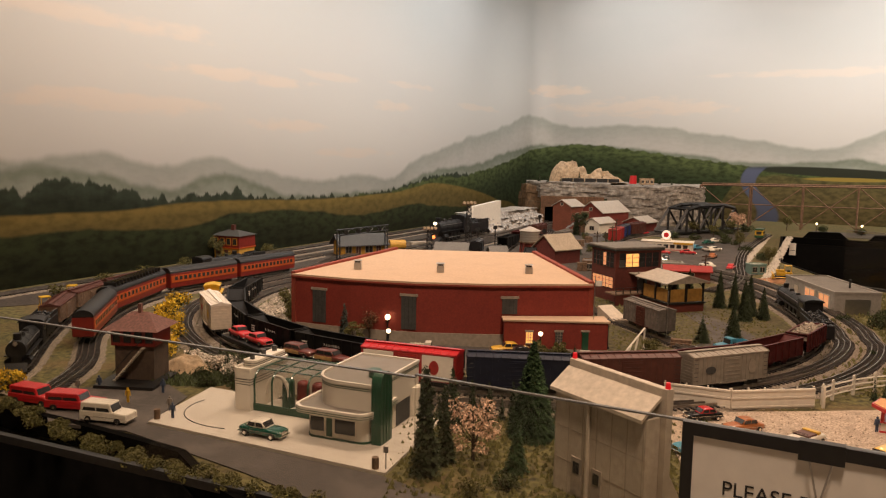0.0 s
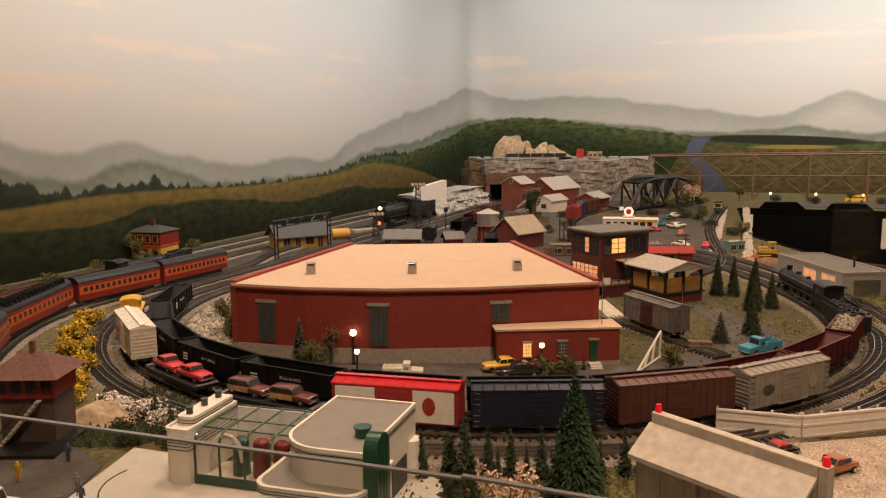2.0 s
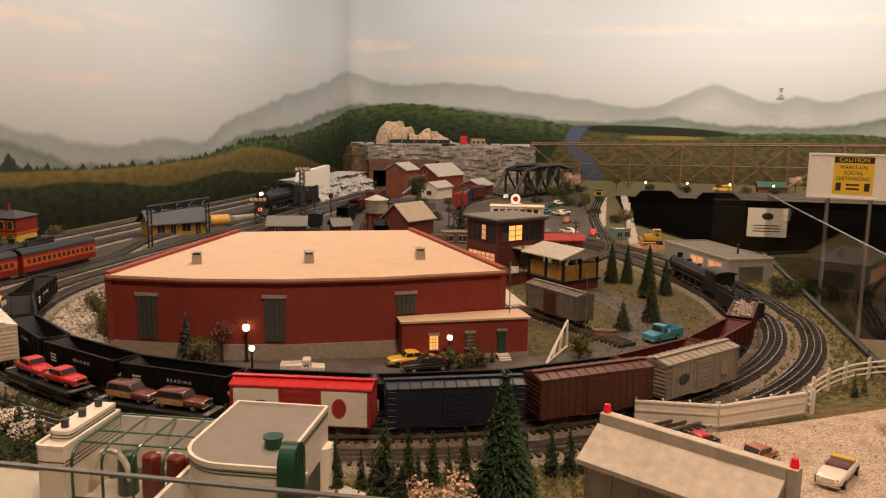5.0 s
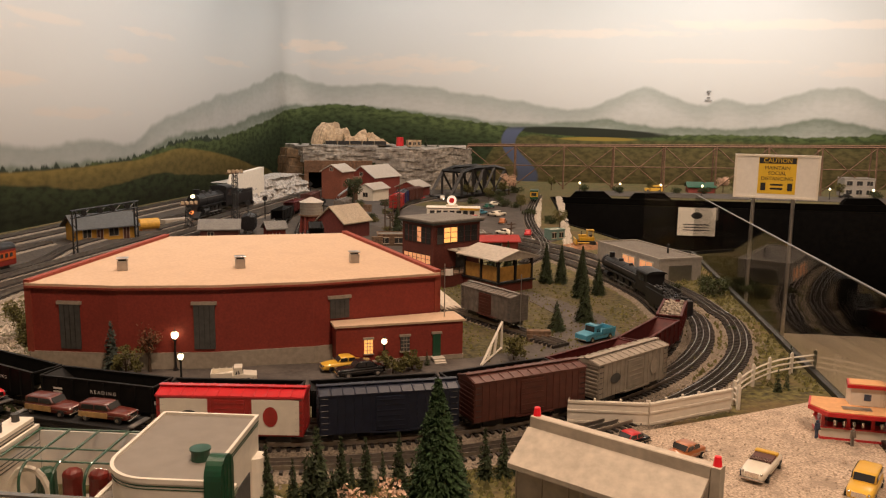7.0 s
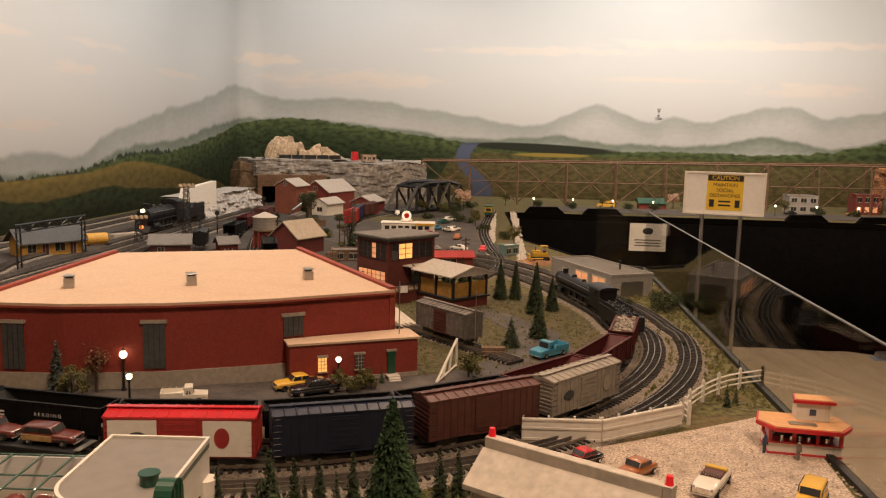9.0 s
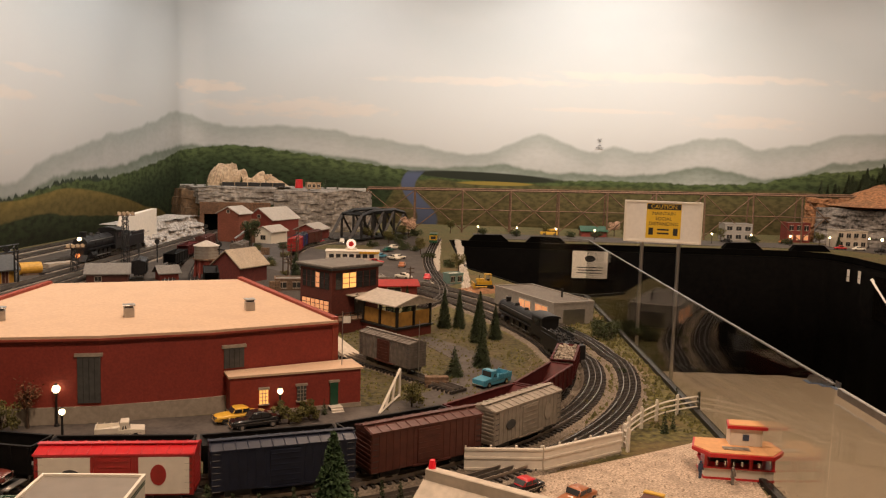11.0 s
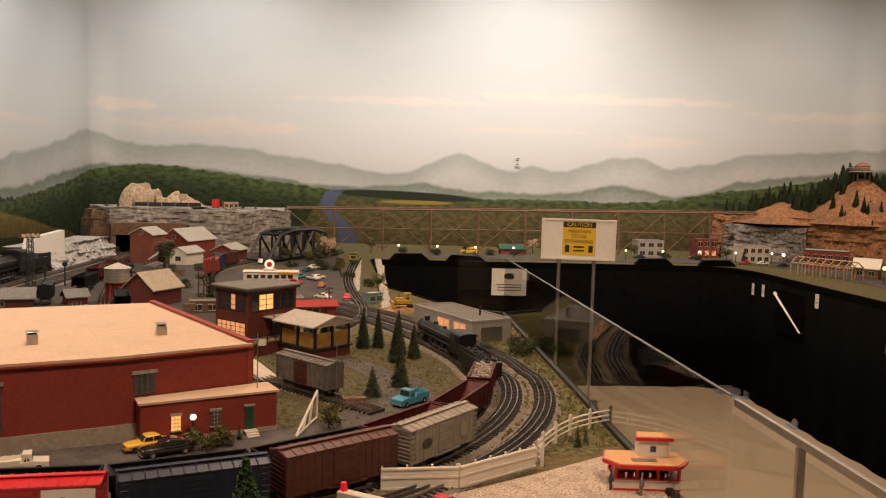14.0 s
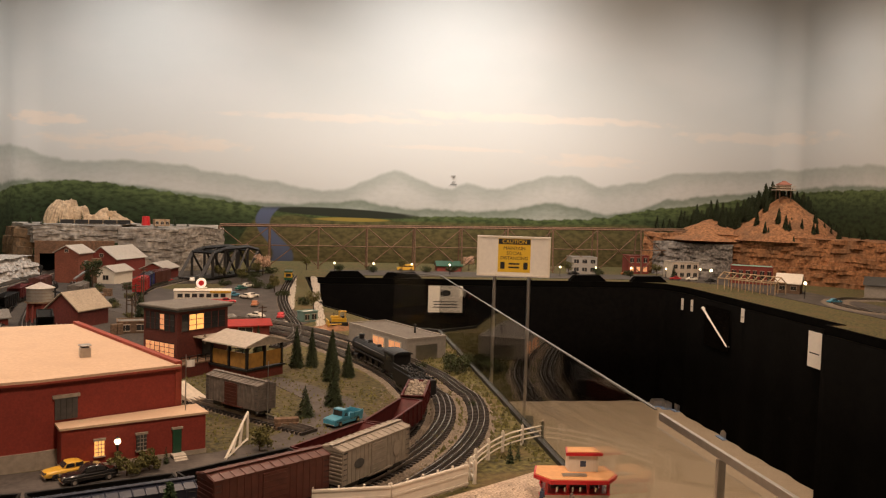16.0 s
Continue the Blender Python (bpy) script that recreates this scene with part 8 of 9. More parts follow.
def diner():
    th = thing("diner", 1.44, 5.20, 0, -20, "white streamlined diner with a round red sign", "diner")
    boxpart("body", th, M_WHITE, -.16, .16, -.05, .05, 0, .06, .006)
    boxpart("roof", th, M_WHITE, -.165, .165, -.054, .054, .0605, .068, .003)
    for i in range(7):
        boxpart("window", th, M_CARGLASS, -.14 + i * .04, -.112 + i * .04, -.0515, -.049, .026, .048)
    boxpart("stripe", th, M_BRIGHTRED, -.16, .16, -.0520, -.0495, .012, .016)
    boxpart("lit_fascia", th, M_DOZER, .04, .16, -.0555, -.0535, .052, .064)
    bm = bmesh.new()
    rod(bm, (-.01, 0, .068), (-.01, 0, .085), .01, 6)
    part("sign_post", bm, M_WHITE, th)
    bm = bmesh.new()
    cyl(bm, (-.01, -.006, .106), .029, .012, 24, axis="Y")
    s = part("sign_disc", bm, mat("sign_white_lit", (0.95, 0.85, 0.7), 0.5, 0.03, 40, 0, emit=.5), th, "round lit white sign")
    bm = bmesh.new()
    cyl(bm, (-.01, -.0135, .106), .016, .003, 20, axis="Y")
    part("sign_mark", bm, M_BRIGHTRED, s)
    boxpart("sign_foot", th, M_WHITE, -.045, .025, -.01, .01, .068, .082, .003)


diner()
th = thing("trolley_car", 2.33, 5.96, RAILTOP, 63, "small yellow and green trolley car on its track", "trolley car")
boxpart("body", th, M_DOZER, -.07, .07, -.028, .028, .012, .065, .003)
boxpart("skirt", th, M_GREEN, -.072, .072, -.029, .029, .012, .030)
boxpart("roof", th, M_GREEN, -.074, .074, -.03, .03, .0655, .076, .003)
for k in (-1, 1):
    for i in range(5):
        boxpart("window", th, M_CARGLASS, -.058 + i * .025, -.04 + i * .025, k * .0285 - .001, k * .0285 + .001, .038, .056)
boxpart("front_window", th, M_CARGLASS, -.0715, -.069, -.018, .018, .036, .058)
bogie(th, 0)
for i, (x, y, h) in enumerate(((0.90, 4.76, .16), (0.97, 4.86, .15), (1.12, 5.27, .2), (1.29, 3.96, .13), (0.86, 4.5, .12), (1.05, 5.05, .17))):
    th = thing("telegraph_pole", x, y, 0, 20, "thin brown telegraph pole with crossarms", "utility pole", "telegraph poles")
    bm = bmesh.new()
    cyl(bm, (0, 0, 0), .004, h, 6, .003)
    part("pole", bm, M_BARK, th)
    for z in (h - .012, h - .03):
        boxpart("crossarm", th, M_BARK, -.024, .024, -.002, .002, z, z + .004)
for x, y, h in ((1.0, 6.15, .15), (0.93, 4.62, .13), (1.03, 4.98, .1), (0.82, 4.9, .08)):
    conifer(x, y, h, "dark green tree among the rear houses", seed=int(x * 100))
leafy(1.02, 6.1, .18, "dark leafy tree before the white house", M_BUSH, seed=331)
boxcar("boxcar", "red boxcar on the far bridge track", M_BOXRED, M_BOXRED, M_BOXRED, length=.23, x=1.18, y=5.55, rz=66)
boxcar("boxcar", "dark blue boxcar on the far bridge track", M_BOXBLUE, M_BOXNAVY, M_BOXNAVY, length=.23, x=1.28, y=5.80, rz=66)
boxcar("boxcar", "dark brown boxcar on the far bridge track", M_BOXBROWN, M_BOXBROWN, M_BOXBROWN, length=.23, x=1.42, y=6.02, rz=50)
track(smooth_line([(1.0, 4.75), (1.10, 5.35), (1.27, 5.78), (1.45, 6.06), (1.75, 6.38), (2.1, 6.62)]), "curved track leading to the truss bridge", 0.06)
for o in (-.02, .14):
    p0 = Vector((0.05, 5.35)) + U * o
    track([tuple(p0 + V * k * .4) for k in range(6)], "main track leading into the tunnel", .06)

# ---- the trestle ----


def trestle():
    th = thing("trestle_bridge", 0, 0, 0, 0, "long rust-brown timber trestle below the mural", "trestle")
    o = Vector((2.35, 7.45))
    n, step = 11, .43

    def at(i, z, off=0.0):
        q = o + U * (i * step) - V * off
        return (q.x, q.y, z)

    def top(i):
        return .362 + .006 * i

    for i in range(n):
        for off in (-.05, .05):
            bm = bmesh.new()
            rod(bm, at(i, top(i), off), at(i + 1, top(i + 1), off), .0075, 4)
            part("deck_beam", bm, M_RUST, th)
        bm = bmesh.new()
        rod(bm, at(i, top(i) + .014, 0), at(i + 1, top(i + 1) + .014, 0), .006, 4)
        part("deck_rail", bm, M_RUST, th)
        for off in (-.06, .06):
            bm = bmesh.new()
            rod(bm, at(i, 0, off * 1.6), at(i, top(i), off), .008, 4)
            part("post", bm, M_RUST, th)
            a, b = (0.02, top(i)) if i % 2 else (top(i), 0.02)
            bm = bmesh.new()
            if off < 0:
                bm.free()
                continue
            rod(bm, at(i, a, off), at(i + 1, b, off), .0045, 4)
            part("diagonal", bm, M_RUST, th)
            bm = bmesh.new()
            rod(bm, at(i, b, off), at(i + 1, a, off), .0045, 4)
            part("diagonal", bm, M_RUST, th)
            bm = bmesh.new()
            rod(bm, at(i, top(i) * .55, off * 1.2), at(i + 1, top(i) * .55, off * 1.2), .0045, 4)
            part("girt", bm, M_RUST, th)


trestle()

# ---- the far town ----
flat_house("town_house", "grey stone bank building on the far street", 5.30, 5.95, AIM, .24, .18, .15, M_GREYBLOCK, M_GREYROOF, rows=2, cols=3, group="far town houses")
flat_house("town_house", "red brick shop with a glowing pink front", 5.83, 5.76, AIM, .20, .16, .17, M_BARN, M_GREYROOF, rows=2, cols=3, shop=M_ROOMGLOW, group="far town houses")
flat_house("town_house", "pale grey corner house on the far street", 5.86, 5.25, AIM, .25, .19, .145, M_OLDWHITE, M_GREYROOF, rows=2, cols=4, group="far town houses")
flat_house("town_house", "low dark red hall with a pale green roof", 6.09, 4.68, AIM - 30, .34, .24, .15, M_BARN, mat("copper_green", (0.25, 0.45, 0.36), 0.6, 0.1, 50, 0.1), rows=1, cols=6, group="far town houses")
gabled("green_kiosk", "small kiosk with a green hipped roof", 4.15, 6.50, AIM, .22, .14, .05, .085, M_BARN, M_GREEN, along="x")
gabled("brown_house", "small brown timber house with a white roof", 5.66, 4.06, AIM - 40, .17, .16, .085, .145, M_WOOD, M_WHITE, along="x", windows=(("f", -.04, .03, .02, .03), ("f", .04, .03, .02, .03)))
gabled("warehouse", "grey warehouse with a dark roof", 6.1, 3.5, AIM - 40, .35, .25, .1, .15, M_GREYBLOCK, M_DARKGREY, along="x")
th = thing("timber_framing", 5.40, 4.22, 0, AIM - 63, "unfinished tan timber framing of a house", "building frame")
for i in range(9):
    for k in (-1, 1):
        bm = bmesh.new()
        rod(bm, (-.25 + i * .062, k * .07, 0), (-.25 + i * .062, k * .07, .09), .005, 4)
        part("stud", bm, M_TANROCK, th)
        bm = bmesh.new()
        rod(bm, (-.25 + i * .062, k * .07, .09), (-.25 + i * .062, 0, .135), .005, 4)
        part("rafter", bm, M_TANROCK, th)
for k in (-1, 0, 1):
    bm = bmesh.new()
    rod(bm, (-.25, k * .07, .135 if k == 0 else .09), (.25, k * .07, .135 if k == 0 else .09), .005, 4)
    part("plate", bm, M_TANROCK, th)
for i, (x, y, p, lab) in enumerate(((4.75, 6.00, P_CREAM, "white van on the far street"), (5.05, 5.80, P_BLACK, "dark sedan on the far street"), (5.55, 5.62, P_ORANGE, "orange truck on the far street"), (5.62, 5.12, M_BRIGHTRED, "red sedan on the far street"),
                                  (5.72, 5.02, P_CREAM, "white sedan on the far street"), (3.75, 6.60, P_YELLOW, "yellow bus on the far street"), (4.45, 6.25, M_BRIGHTRED, "red sedan on the far street"), (5.75, 4.85, P_BLACK, "dark sedan on the far street"), (5.3, 3.5, P_BLUE, "blue sedan at the table edge"))):
    auto("town_car", lab, p, x, y, .003, AIM + 180 * (i % 2), .15 if "bus" in lab else .105, style="van" if ("van" in lab or "bus" in lab) else "sedan", group="far town cars")
for i in range(11):
    q = Vector((3.05, 6.62)) + U * (i * .33)
    street_lamp(q.x, q.y, .10, True, "small lit street lamp of the far town")
for q in ((5.62, 4.75), (5.9, 4.2), (5.35, 3.75)):
    street_lamp(*q, .14, True, "small lit street lamp of the far town")
for i in range(16):
    q = Vector((2.9, 6.85)) + U * (i * .26 + .05 * math.sin(i * 7)) + V * (.06 * math.cos(i * 5))
    (bush if i % 3 else leafy)(q.x, q.y, .06 if i % 3 else .12, "dark green %s below the trestle" % ("bush" if i % 3 else "tree"), seed=400 + i)
leafy(4.35, 6.45, .14, "pink blossoming tree in the far town", M_PINKF, seed=421)
conifer(5.70, 5.20, .12, "dark green pine in the far town", seed=422)

# the sandstone hill
HILL = Vector((6.80, 4.95))
strata("sandstone_bluff", [(6.00, 5.85), (6.10, 5.45), (6.30, 5.0), (6.44, 4.45), (6.58, 4.0), (6.75, 3.3)], 0, .40, 11, M_ORANGEROCK, "orange layered sandstone bluff", 21, 1.3, "cliff", .045, .06)
strata("stone_wall", [(5.95, 5.66), (6.06, 5.34), (6.23, 4.98)], 0.0, .315, 15, mat("dark_shale", (0.15, 0.135, 0.12), 0.85, 0.5, 45, 1.0, stain=(0.42, 0.39, 0.35), stain_amount=0.55), "grey dry-laid stone retaining wall", 25, .15, "stone wall", .03, .02)
mound("sandstone_hill", 6.86, 4.90, .56, .60, .42, M_ORANGEROCK, "orange sandstone hill dotted with pines", 23, "hill", .12, .36, 1.05)
mound("sandstone_hill", 6.52, 5.42, .50, .48, .20, M_ORANGEROCK, "low orange sandstone shoulder", 27, "hill", .12, .34, 1.2)


def hill_top(x, y):
    cone = .36 + .42 * (1 - math.hypot((x - 6.86) / .56, (y - 4.90) / .60))
    shoulder = .34 + .20 * (1 - math.hypot((x - 6.52) / .50, (y - 5.42) / .48))
    return max(.385, cone, shoulder)


rng = random.Random(12)
pines = [conifer(6.90, 5.02, .21, "dark green pine on the sandstone hill", z=hill_top(6.90, 5.02) - .02, seed=500, r=.05, dense=1.4), conifer(6.72, 5.10, .16, "dark green pine on the sandstone hill", z=hill_top(6.72, 5.10) - .02, seed=501, r=.038, dense=1.4)]
for i in range(245):
    if i < 64:
        f = rng.uniform(0, 1) ** .8
        x, y = 6.20 + .62 * f + rng.uniform(-.02, .16), 5.72 - .68 * f + rng.uniform(0, .20)
    elif i < 88:
        a, f = rng.uniform(0, 6.28), rng.uniform(.04, .30)
        x, y = 6.90 + .60 * f * math.cos(a), 4.96 + .60 * f * math.sin(a)
    elif i < 112:
        a, f = rng.uniform(2.6, 5.9), rng.uniform(.5, .95)
        x, y = 6.86 + .60 * f * math.cos(a), 4.90 + .60 * f * math.sin(a)
    else:
        x, y = 7.12 + rng.uniform(-.05, .30), 4.30 + rng.uniform(-.75, .40)
    if i >= 150:
        f, o = rng.uniform(.05, .95), rng.uniform(-.14, .10)
        x, y = 6.86 - .54 * .56 * f + .84 * o, 4.90 + .84 * .56 * f + .54 * o
    if i >= 205:
        f, o = rng.uniform(-.30, .28), rng.uniform(-.02, .16)
        x, y = 6.86 - .54 * f + .84 * o, 4.90 + .84 * f + .54 * o
    if math.hypot(x - 6.80, y - 4.86) < .10:
        continue
    copy_thing(pines[i % 2], pose(x, y, hill_top(x, y) - .02, 0, 0, rng.uniform(0, 360)) @ Matrix.Scale(rng.uniform(.55, 1.15) if i < 88 or i >= 150 else rng.uniform(.3, .7), 4))
th = thing("lookout_cabin", 6.80, 4.86, .775, -40, "small lookout cabin with a railed deck on the hilltop", "lookout cabin")
for sx in (-1, 1):
    for sy in (-1, 1):
        boxpart("leg", th, M_WOOD, sx * .05 - .004, sx * .05 + .004, sy * .05 - .004, sy * .05 + .004, -.05, .055)
boxpart("deck", th, M_OLDWHITE, -.085, .085, -.085, .085, .055, .062)
boxpart("cabin", th, M_WOOD, -.05, .05, -.05, .05, .062, .105)
for k in (.078, .092):
    bm = bmesh.new()
    ring(bm, [(-.083, -.083), (.083, -.083), (.083, .083), (-.083, .083)], -.002, 0, k, k + .004)
    part("deck_rail", bm, M_OLDWHITE, th)
bm = bmesh.new()
cyl(bm, (0, 0, .105), .085, .04, 4, .01, m=Matrix.Rotation(radians(45), 4, "Z"))
part("roof", bm, mat("cabin_roof", (0.3, 0.12, 0.08), 0.8, 0.15, 60, 0.2), th)

# S-bend track on the near right table
track(smooth_line([(4.75, 2.0), (4.95, 2.4), (5.25, 2.55), (5.3, 2.85), (5.05, 3.05), (5.2, 3.4), (5.6, 3.6), (6.0, 3.3)]), "winding track edged with pale gravel", .16)

# ---- glass, signs and the aisle ----


def pane(name, a, b, z0, z1, label, edge=True, thick=.006):
    a, b = Vector(a), Vector(b)
    d = (b - a).length
    h = math.degrees(math.atan2(b.y - a.y, b.x - a.x))
    th = thing(name, a.x, a.y, 0, h, label, "glass barrier", "clear barriers")
    p = boxpart("pane", th, M_GLASS, 0, d, -thick / 2, thick / 2, z0, z1)
    p.visible_shadow = False
    if edge:
        boxpart("polished_edge", th, M_EDGE, 0, d, -thick / 2, thick / 2, z1 + .0002, z1 + .0026, label="pale polished top edge")
    boxpart("channel", th, M_BLACK, 0, d, -.007, .007, -.004, .012)
    return th


M_EDGE = mat("acrylic_edge", (0.14, 0.135, 0.125), 0.25, 0.05, 30, 0.0)
pane("glass_barrier", uv(0, -0.80), uv(0, 1.68), .012, .27, "clear acrylic barrier along the aisle edge")
pane("glass_barrier", uv(0, 1.68), (1.93, 3.87), .012, .27, "short clear acrylic return pane")
pane("glass_barrier", (-1.9, 2.045), (-0.042, 1.215), .012, .255, "clear acrylic barrier along the front edge")
pane("glass_barrier", (-0.042, 1.205), (0.55, 0.885), .012, .262, "clear acrylic barrier behind the paper notice")
th = thing("barrier_channel", 0, 0, 0, 0, "grey metal joining channel on the barrier", "barrier channel")
th.matrix_basis = pose(*uv(0, -1.32), 0, 0, 0, AIM + 90)
boxpart("rail", th, M_STEEL, 0, .50, -.0035, .0035, .258, .271, .001, label="grey metal top rail")
for k in (.0, .29):
    boxpart("clamp", th, M_STEEL, k - .0035, k + .0035, -.006, .006, .175, .2575)
boxpart("foot", th, M_STEEL, -.0035, .0035, -.006, .006, -.06, .1745)
pane("glass_barrier", uv(0, -1.32), uv(0, -0.815), .012, .243, "lower clear acrylic pane by the snack stand", False)



def notice():
    """The framed paper notice clipped to the front barrier."""
    h = math.degrees(math.atan2(-0.32, 0.592))
    th = thing("paper_notice", 0.307, 0.992, 0, h, "white paper notice in a black frame with a binder clip", "notice")
    w, z1, z0 = .30, .271, .045
    boxpart("paper", th, M_PAPER, .014, w - .014, -.005, -.003, z0 + .014, z1 - .016)
    for x0, x1, a, b in ((0, w, z1 - .016, z1), (0, w, z0, z0 + .014), (0, .014, z0 + .014, z1 - .016), (w - .014, w, z0 + .014, z1 - .016)):
        boxpart("frame_bar", th, M_BLACK, x0, x1, -.008, -.001, a, b)
    words("lettering", "PLEASE DO", .026, M_INK, th, pose(.115, -.0055, z1 - .078, 90, 0, 0), "black capital lettering")
    boxpart("clip", th, M_BLACK, .135, .185, -.011, .002, z1 - .022, z1 + .002)
    bm = bmesh.new()
    for k in (-1, 1):
        rod(bm, (.160 + k * .012, -.012, z1 - .022), (.160 + k * .002, -.012, z1 - .066), .0012, 6)
    rod(bm, (.152, -.012, z1 - .067), (.168, -.012, z1 - .067), .0012, 6)
    part("clip_wire", bm, M_STEEL, th)
    for i in range(3):
        boxpart("text_line", th, M_INK, .04, w - .05, -.0056, -.005, z0 + .05 + i * .024, z0 + .058 + i * .024)


notice()


def caution_sign():
    th = thing("caution_sign", 3.735, 5.10, -1.0, -40, "white framed caution sign on two steel posts", "standing sign")
    for x in (-.135, .12):
        bm = bmesh.new()
        cyl(bm, (x, .02, .012), .013, 1.14, 12)
        part("post", bm, M_STEEL, th)
    boxpart("base_plate", th, M_STEEL, -.19, .19, -.10, .14, 0, .012)
    m = pose(0, 0, 1.235, 4, 0, 0)
    bd = boxpart("board", th, M_PAPER, -.255, .255, -.006, .006, -.135, .14, m=m)
    for a, b, c, d in ((-.27, .27, .14, .152), (-.27, .27, -.147, -.135), (-.27, -.255, -.135, .14), (.255, .27, -.135, .14)):
        boxpart("frame_bar", th, M_WHITE, a, b, -.012, .008, c, d, m=m)
    boxpart("poster", bd, M_SIGNYELLOW, -.115, .125, -.0075, -.0062, -.115, .135, m=m)
    boxpart("poster_head", bd, M_INK, -.112, .122, -.0082, -.0076, .092, .132, m=m)
    for t, z, s, mt in (("CAUTION", .112, .040, M_SIGNYELLOW), ("MAINTAIN", .063, .034, M_INK), ("SOCIAL", .026, .034, M_INK), ("DISTANCING", -.011, .034, M_INK)):
        words("lettering", t, s, mt, bd, m @ pose(.005, -.0090, z, 90, 0, 0))
    for k in (-1, 1):
        boxpart("poster_bar", bd, M_INK, .005 + k * .085 - .016, .005 + k * .085 + .016, -.0084, -.0076, -.092, -.040, m=m)
    for z in (-.058, -.085):
        boxpart("poster_bar", bd, M_INK, -.035, .045, -.0084, -.0076, z, z + .012, m=m)


caution_sign()


def paper_on(name, x, y, z, rz, w, h, label, bars=0, oval=False):
    th = thing(name, x, y, z, rz, label, "paper sign", "paper tags")
    boxpart("paper", th, M_PAPER, -w / 2, w / 2, -.0015, 0, -h / 2, h / 2)
    for i in range(bars):
        zz = -h * .12 - i * h * .10
        boxpart("text_line", th, M_INK, -w * .36 + .03 * w * (i % 2), w * .36 - .02 * w * (i % 2), -.0022, -.0015, zz, zz + h * .035)
    if oval:
        bm = bmesh.new()
        v = cyl(bm, (0, 0, 0), 1, .0008, 20, axis="Y")
        bmesh.ops.transform(bm, matrix=Matrix.Translation((0, -.0022, h * .22)) @ Matrix.Diagonal((w * .15, 1, h * .12, 1)), verts=v)
        part("emblem", bm, M_INK, th)


f = Vector((3.64, 5.83)) - V * .045
paper_on("paper_sign", f.x, f.y, -.155, AIM, .28, .216, "white paper sign with a dark oval emblem", 3, True)
f = Vector((2.725, 6.288)) - V * .045
paper_on("paper_tag", f.x, f.y, -.088, AIM, .046, .095, "small white tag pinned to the black cloth", 1)
for x, y, z, w, h in ((5.277, 4.85, -.14, .05, .10), (5.163, 4.62, -.13, .04, .09), (5.086, 4.47, -.12, .04, .09), (4.75, 3.795, -.09, .045, .095), (4.38, 3.06, -.175, .13, .21)):
    q = Vector((x, y)) - U * .045
    paper_on("paper_tag", q.x, q.y, z, AIM - 90, w, h, "small white tag pinned to the black cloth", 1)
q = -U * .05
bm = bmesh.new()
rod(bm, (5.0 + q.x, 4.3 + q.y, -.11), (4.83 + q.x, 3.95 + q.y, -.34), .014, 4)
solo("white_strip", bm, M_PAPER, "white strip leaning across the black cloth", "strip")
M_CLOTHPANE = mat("dark_viewing_glass", (0.006, 0.005, 0.004), 0.12, 0.3, 12, 0.0)
th = thing("cloth_window", 4.91 - .055, 4.12 + .0, -.22, AIM - 90, "dark viewing window set in the black cloth", "viewing window")
boxpart("pane", th, M_CLOTHPANE, -.18, .18, -.004, 0, -.16, .14)
for a, b in ((4.75, 5.33), (5.22, 5.08), (2.95, 6.24), (3.35, 6.02)):
    bm = bmesh.new()
    profile(bm, [(-.16, 0), (-.12, .045), (.10, .05), (.16, 0)], -.03, .03)
    solo("cloth_hump", bm, M_CLOTH, "black cloth heaped over the table edge", "cloth", m=pose(a, b, .001, 0, 0, AIM))
for x, y in ((5.16, 4.84), (5.19, 4.74), (5.21, 4.64), (4.87, 3.95)):
    th = thing("step_block", x, y, -1.0, AIM - 90, "grey wedge step block on a blue mat", "step block", "step blocks")
    boxpart("mat", th, mat("blue_mat", (0.16, 0.24, 0.38), 0.8, 0.08, 40, 0.05), -.055, .055, -.11, .11, 0.0005, .006)
    bm = bmesh.new()
    profile(bm, [(-.04, .006), (.04, .006), (.04, .05), (-.01, .058), (-.04, .03)], -.08, .08)
    part("block", bm, M_STEEL, th)
mk = Vector((CORNER + U * 4.11 - V * .012))
th = thing("wall_mark", mk.x, mk.y, .85, AIM, "small dark fitting fixed to the mural wall", "wall fitting")
for z, w in ((-.045, .036), (-.02, .014), (0.02, .012), (.04, .02)):
    boxpart("bar", th, M_DARKGREY, -w, w, -.004, .0, z, z + .006)

# more of the rear yard
for k, (x, y, r, lab, m1) in enumerate(((0.40, 5.1, 68, "dark open wagon in the rail yard", M_HOPPER), (0.52, 5.5, 68, "rusty open wagon in the rail yard", M_MAROON), (0.46, 4.35, 82, "dark open wagon in the rail yard", M_HOPPER))):
    hopper(lab, m1, x=x, y=y, rz=r, text="")
boxcar("boxcar", "dark brown boxcar in the rail yard", M_BOXBROWN, M_BOXBROWN, M_BOXBROWN, length=.22, x=0.66, y=5.75, rz=64)
boxcar("boxcar", "weathered grey boxcar in the rail yard", M_GREYBOX, M_GREYBOX, M_GREYBOX, length=.22, x=0.78, y=5.3, rz=66)
for i, (x, y, p, r) in enumerate(((1.55, 6.28, M_BRIGHTRED, 30), (1.72, 6.25, P_CREAM, 70), (1.42, 6.42, P_YELLOW, 10), (1.30, 4.72, P_BLACK, 80), (1.62, 4.85, P_ORANGE, 60), (1.25, 5.0, P_CREAM, -20), (1.52, 5.02, M_BRIGHTRED, -15), (0.84, 4.33, P_BLACK, 40))):
    auto("sedan", "small sedan parked among the rear houses", p, x, y, .003, r, .10)
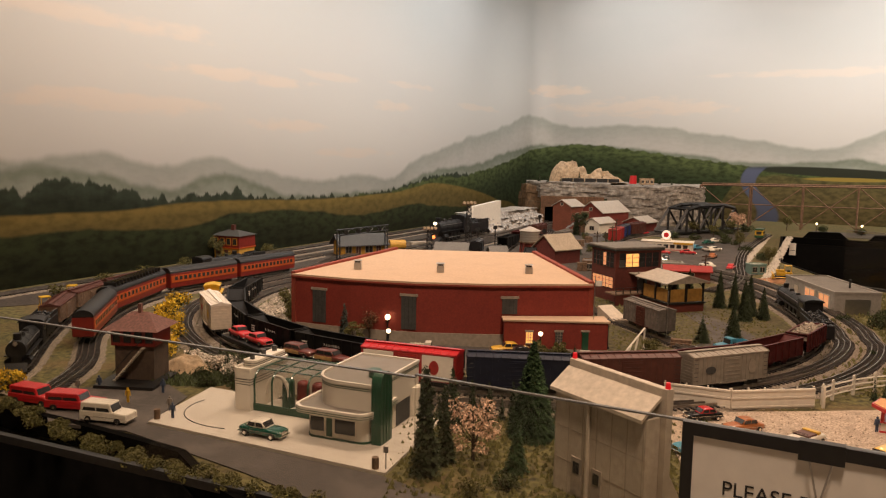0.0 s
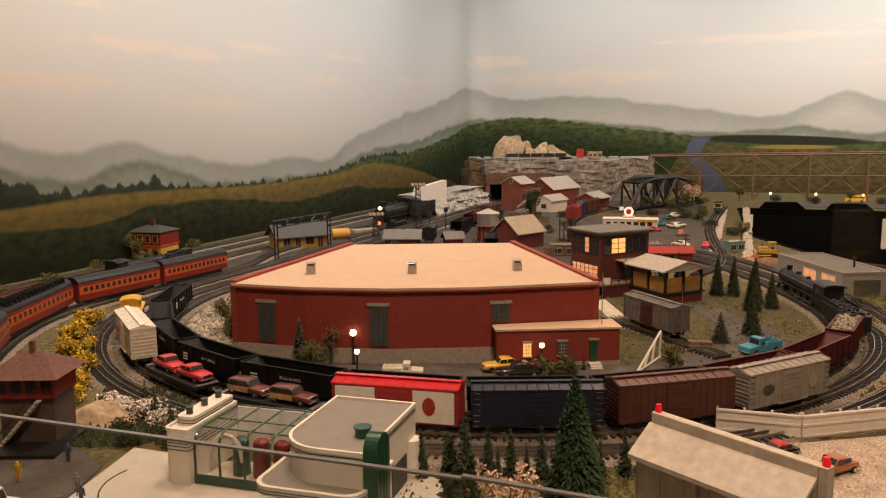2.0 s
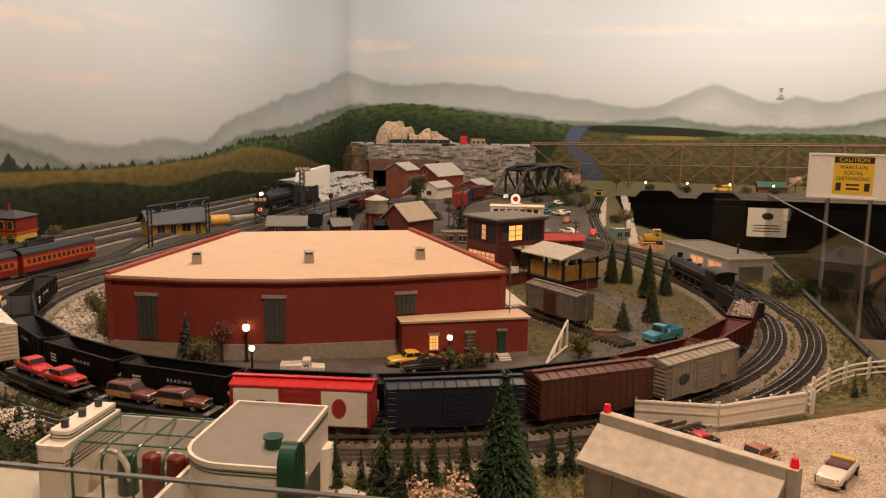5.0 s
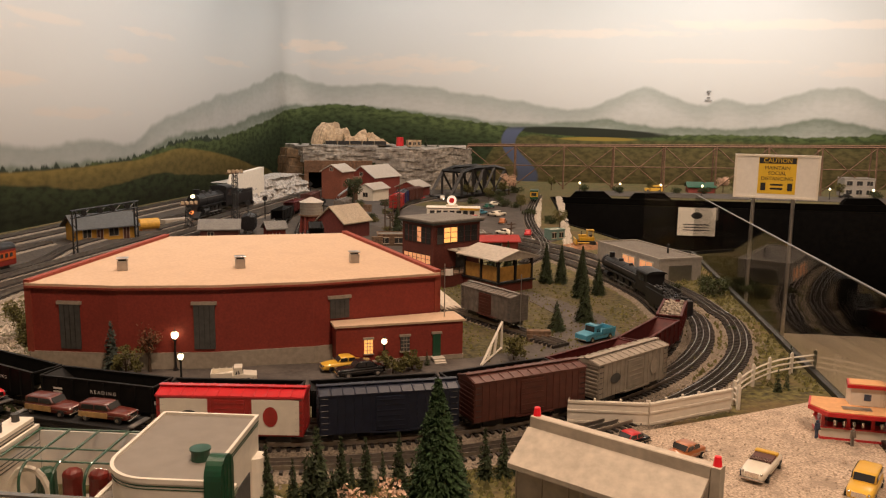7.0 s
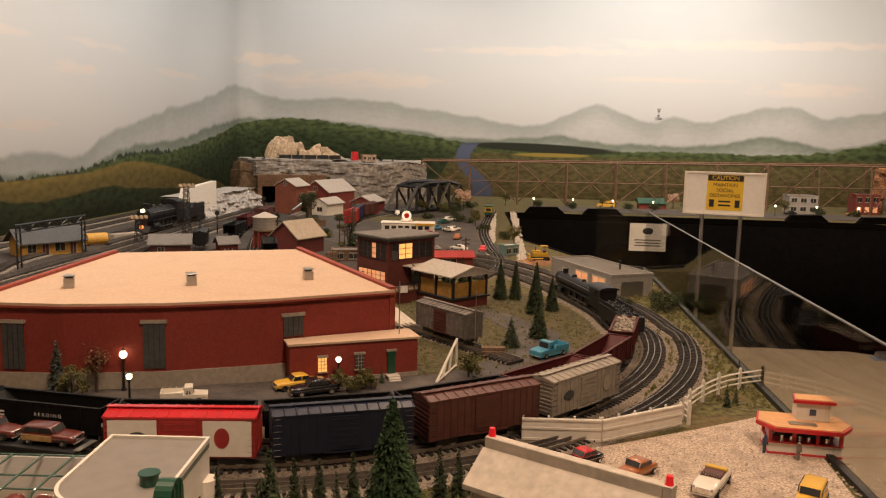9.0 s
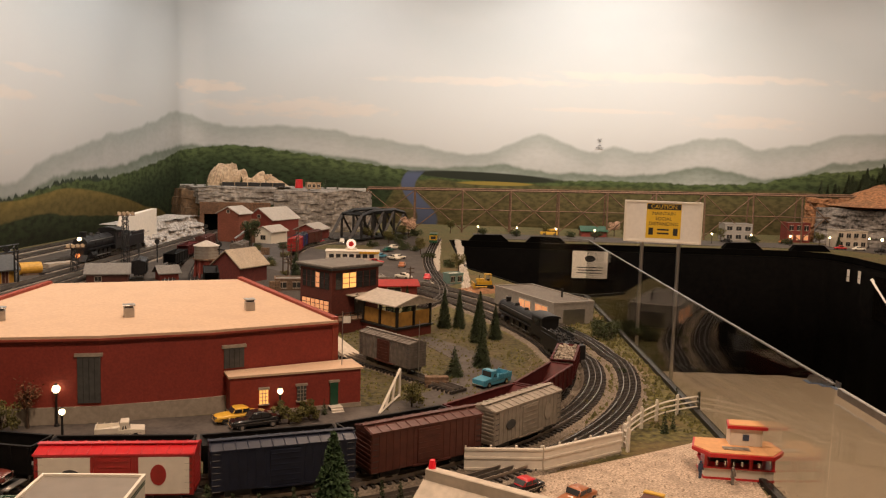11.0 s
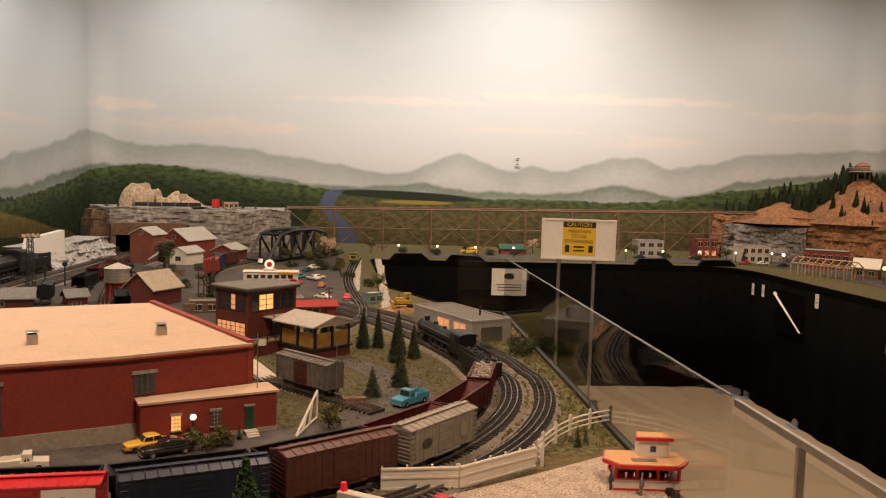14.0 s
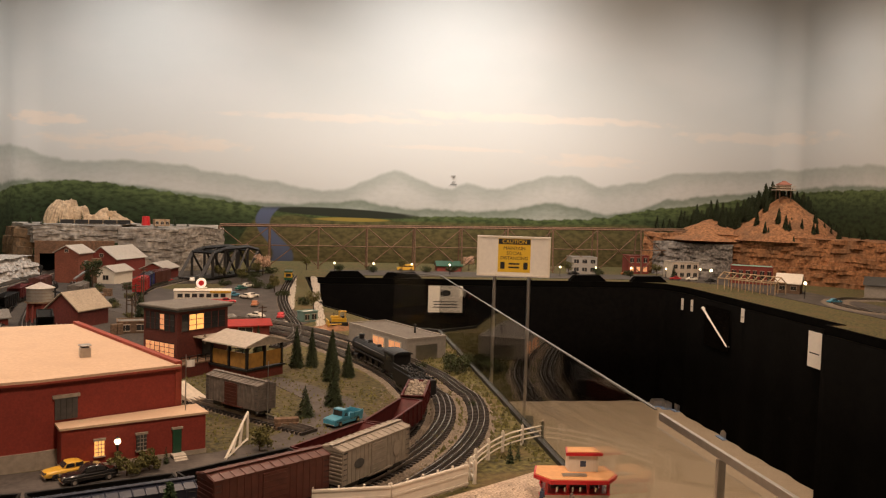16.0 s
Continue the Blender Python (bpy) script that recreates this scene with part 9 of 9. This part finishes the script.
for i, (x, y) in enumerate(((0.72, 4.2), (0.55, 4.1), (0.30, 4.3), (0.75, 4.78), (1.0, 5.6), (0.9, 5.35))):
    th = thing("crate_stack", x, y, .002, i * 37, "small stack of brown wooden crates", "crates", "crate stacks")
    for j in range(4):
        boxpart("crate", th, M_WOOD, -.025 + (j % 2) * .026, -.001 + (j % 2) * .026, -.012, .012, .0 + (j // 2) * .0235, .0225 + (j // 2) * .0235, .001)
for i, (x, y, h) in enumerate(((0.20, 4.95, .14), (0.62, 5.05, .13), (0.33, 5.35, .12), (0.70, 6.0, .15))):
    th = thing("signal_post", x, y, 0, 0, "black trackside signal post with a round head", "signal", "signal posts")
    bm = bmesh.new()
    cyl(bm, (0, 0, 0), .004, h, 6)
    part("post", bm, M_BLACK, th)
    bm = bmesh.new()
    cyl(bm, (0, -.004, h), .014, .005, 14, axis="Y")
    part("head", bm, M_BLACK, th)
for i in range(9):
    bush(0.98 + .12 * math.sin(i * 4.0), 4.45 + i * .2, .035, "olive scrub bush among the rear houses", M_LEAF if i % 2 else M_BUSH, seed=600 + i)

# ---- shrubs round the diner, the trolley line and the garage ----
for i, (x, y, r) in enumerate(((2.05, 6.52, .06), (2.36, 6.78, .05), (2.52, 6.70, .06), (2.03, 5.62, .045), (1.96, 4.95, .03), (1.06, 5.10, .03),
                               (1.19, 5.90, .05), (2.08, 5.95, .045), (2.12, 6.15, .04), (2.28, 6.45, .05))):
    bush(x, y, r, "olive green lichen bush by the far street", M_BUSH, seed=700 + i)
for i, (x, y, r) in enumerate(((1.725, 2.99, .042), (1.70, 3.07, .03), (1.745, 2.90, .03))):
    bush(x, y, r, "rounded green bush at the garage corner", M_BUSH, seed=730 + i)
for i, (x, y, rz) in enumerate(((1.84, 5.62, 30), (1.93, 5.75, 20), (1.70, 5.18, 110))):
    auto("sedan", ("pale green sedan parked by the diner", "white sedan parked by the diner", "cream sedan on the far street")[i], (P_GREEN, P_CREAM, P_CREAM)[i], x, y, .005, rz, .10)
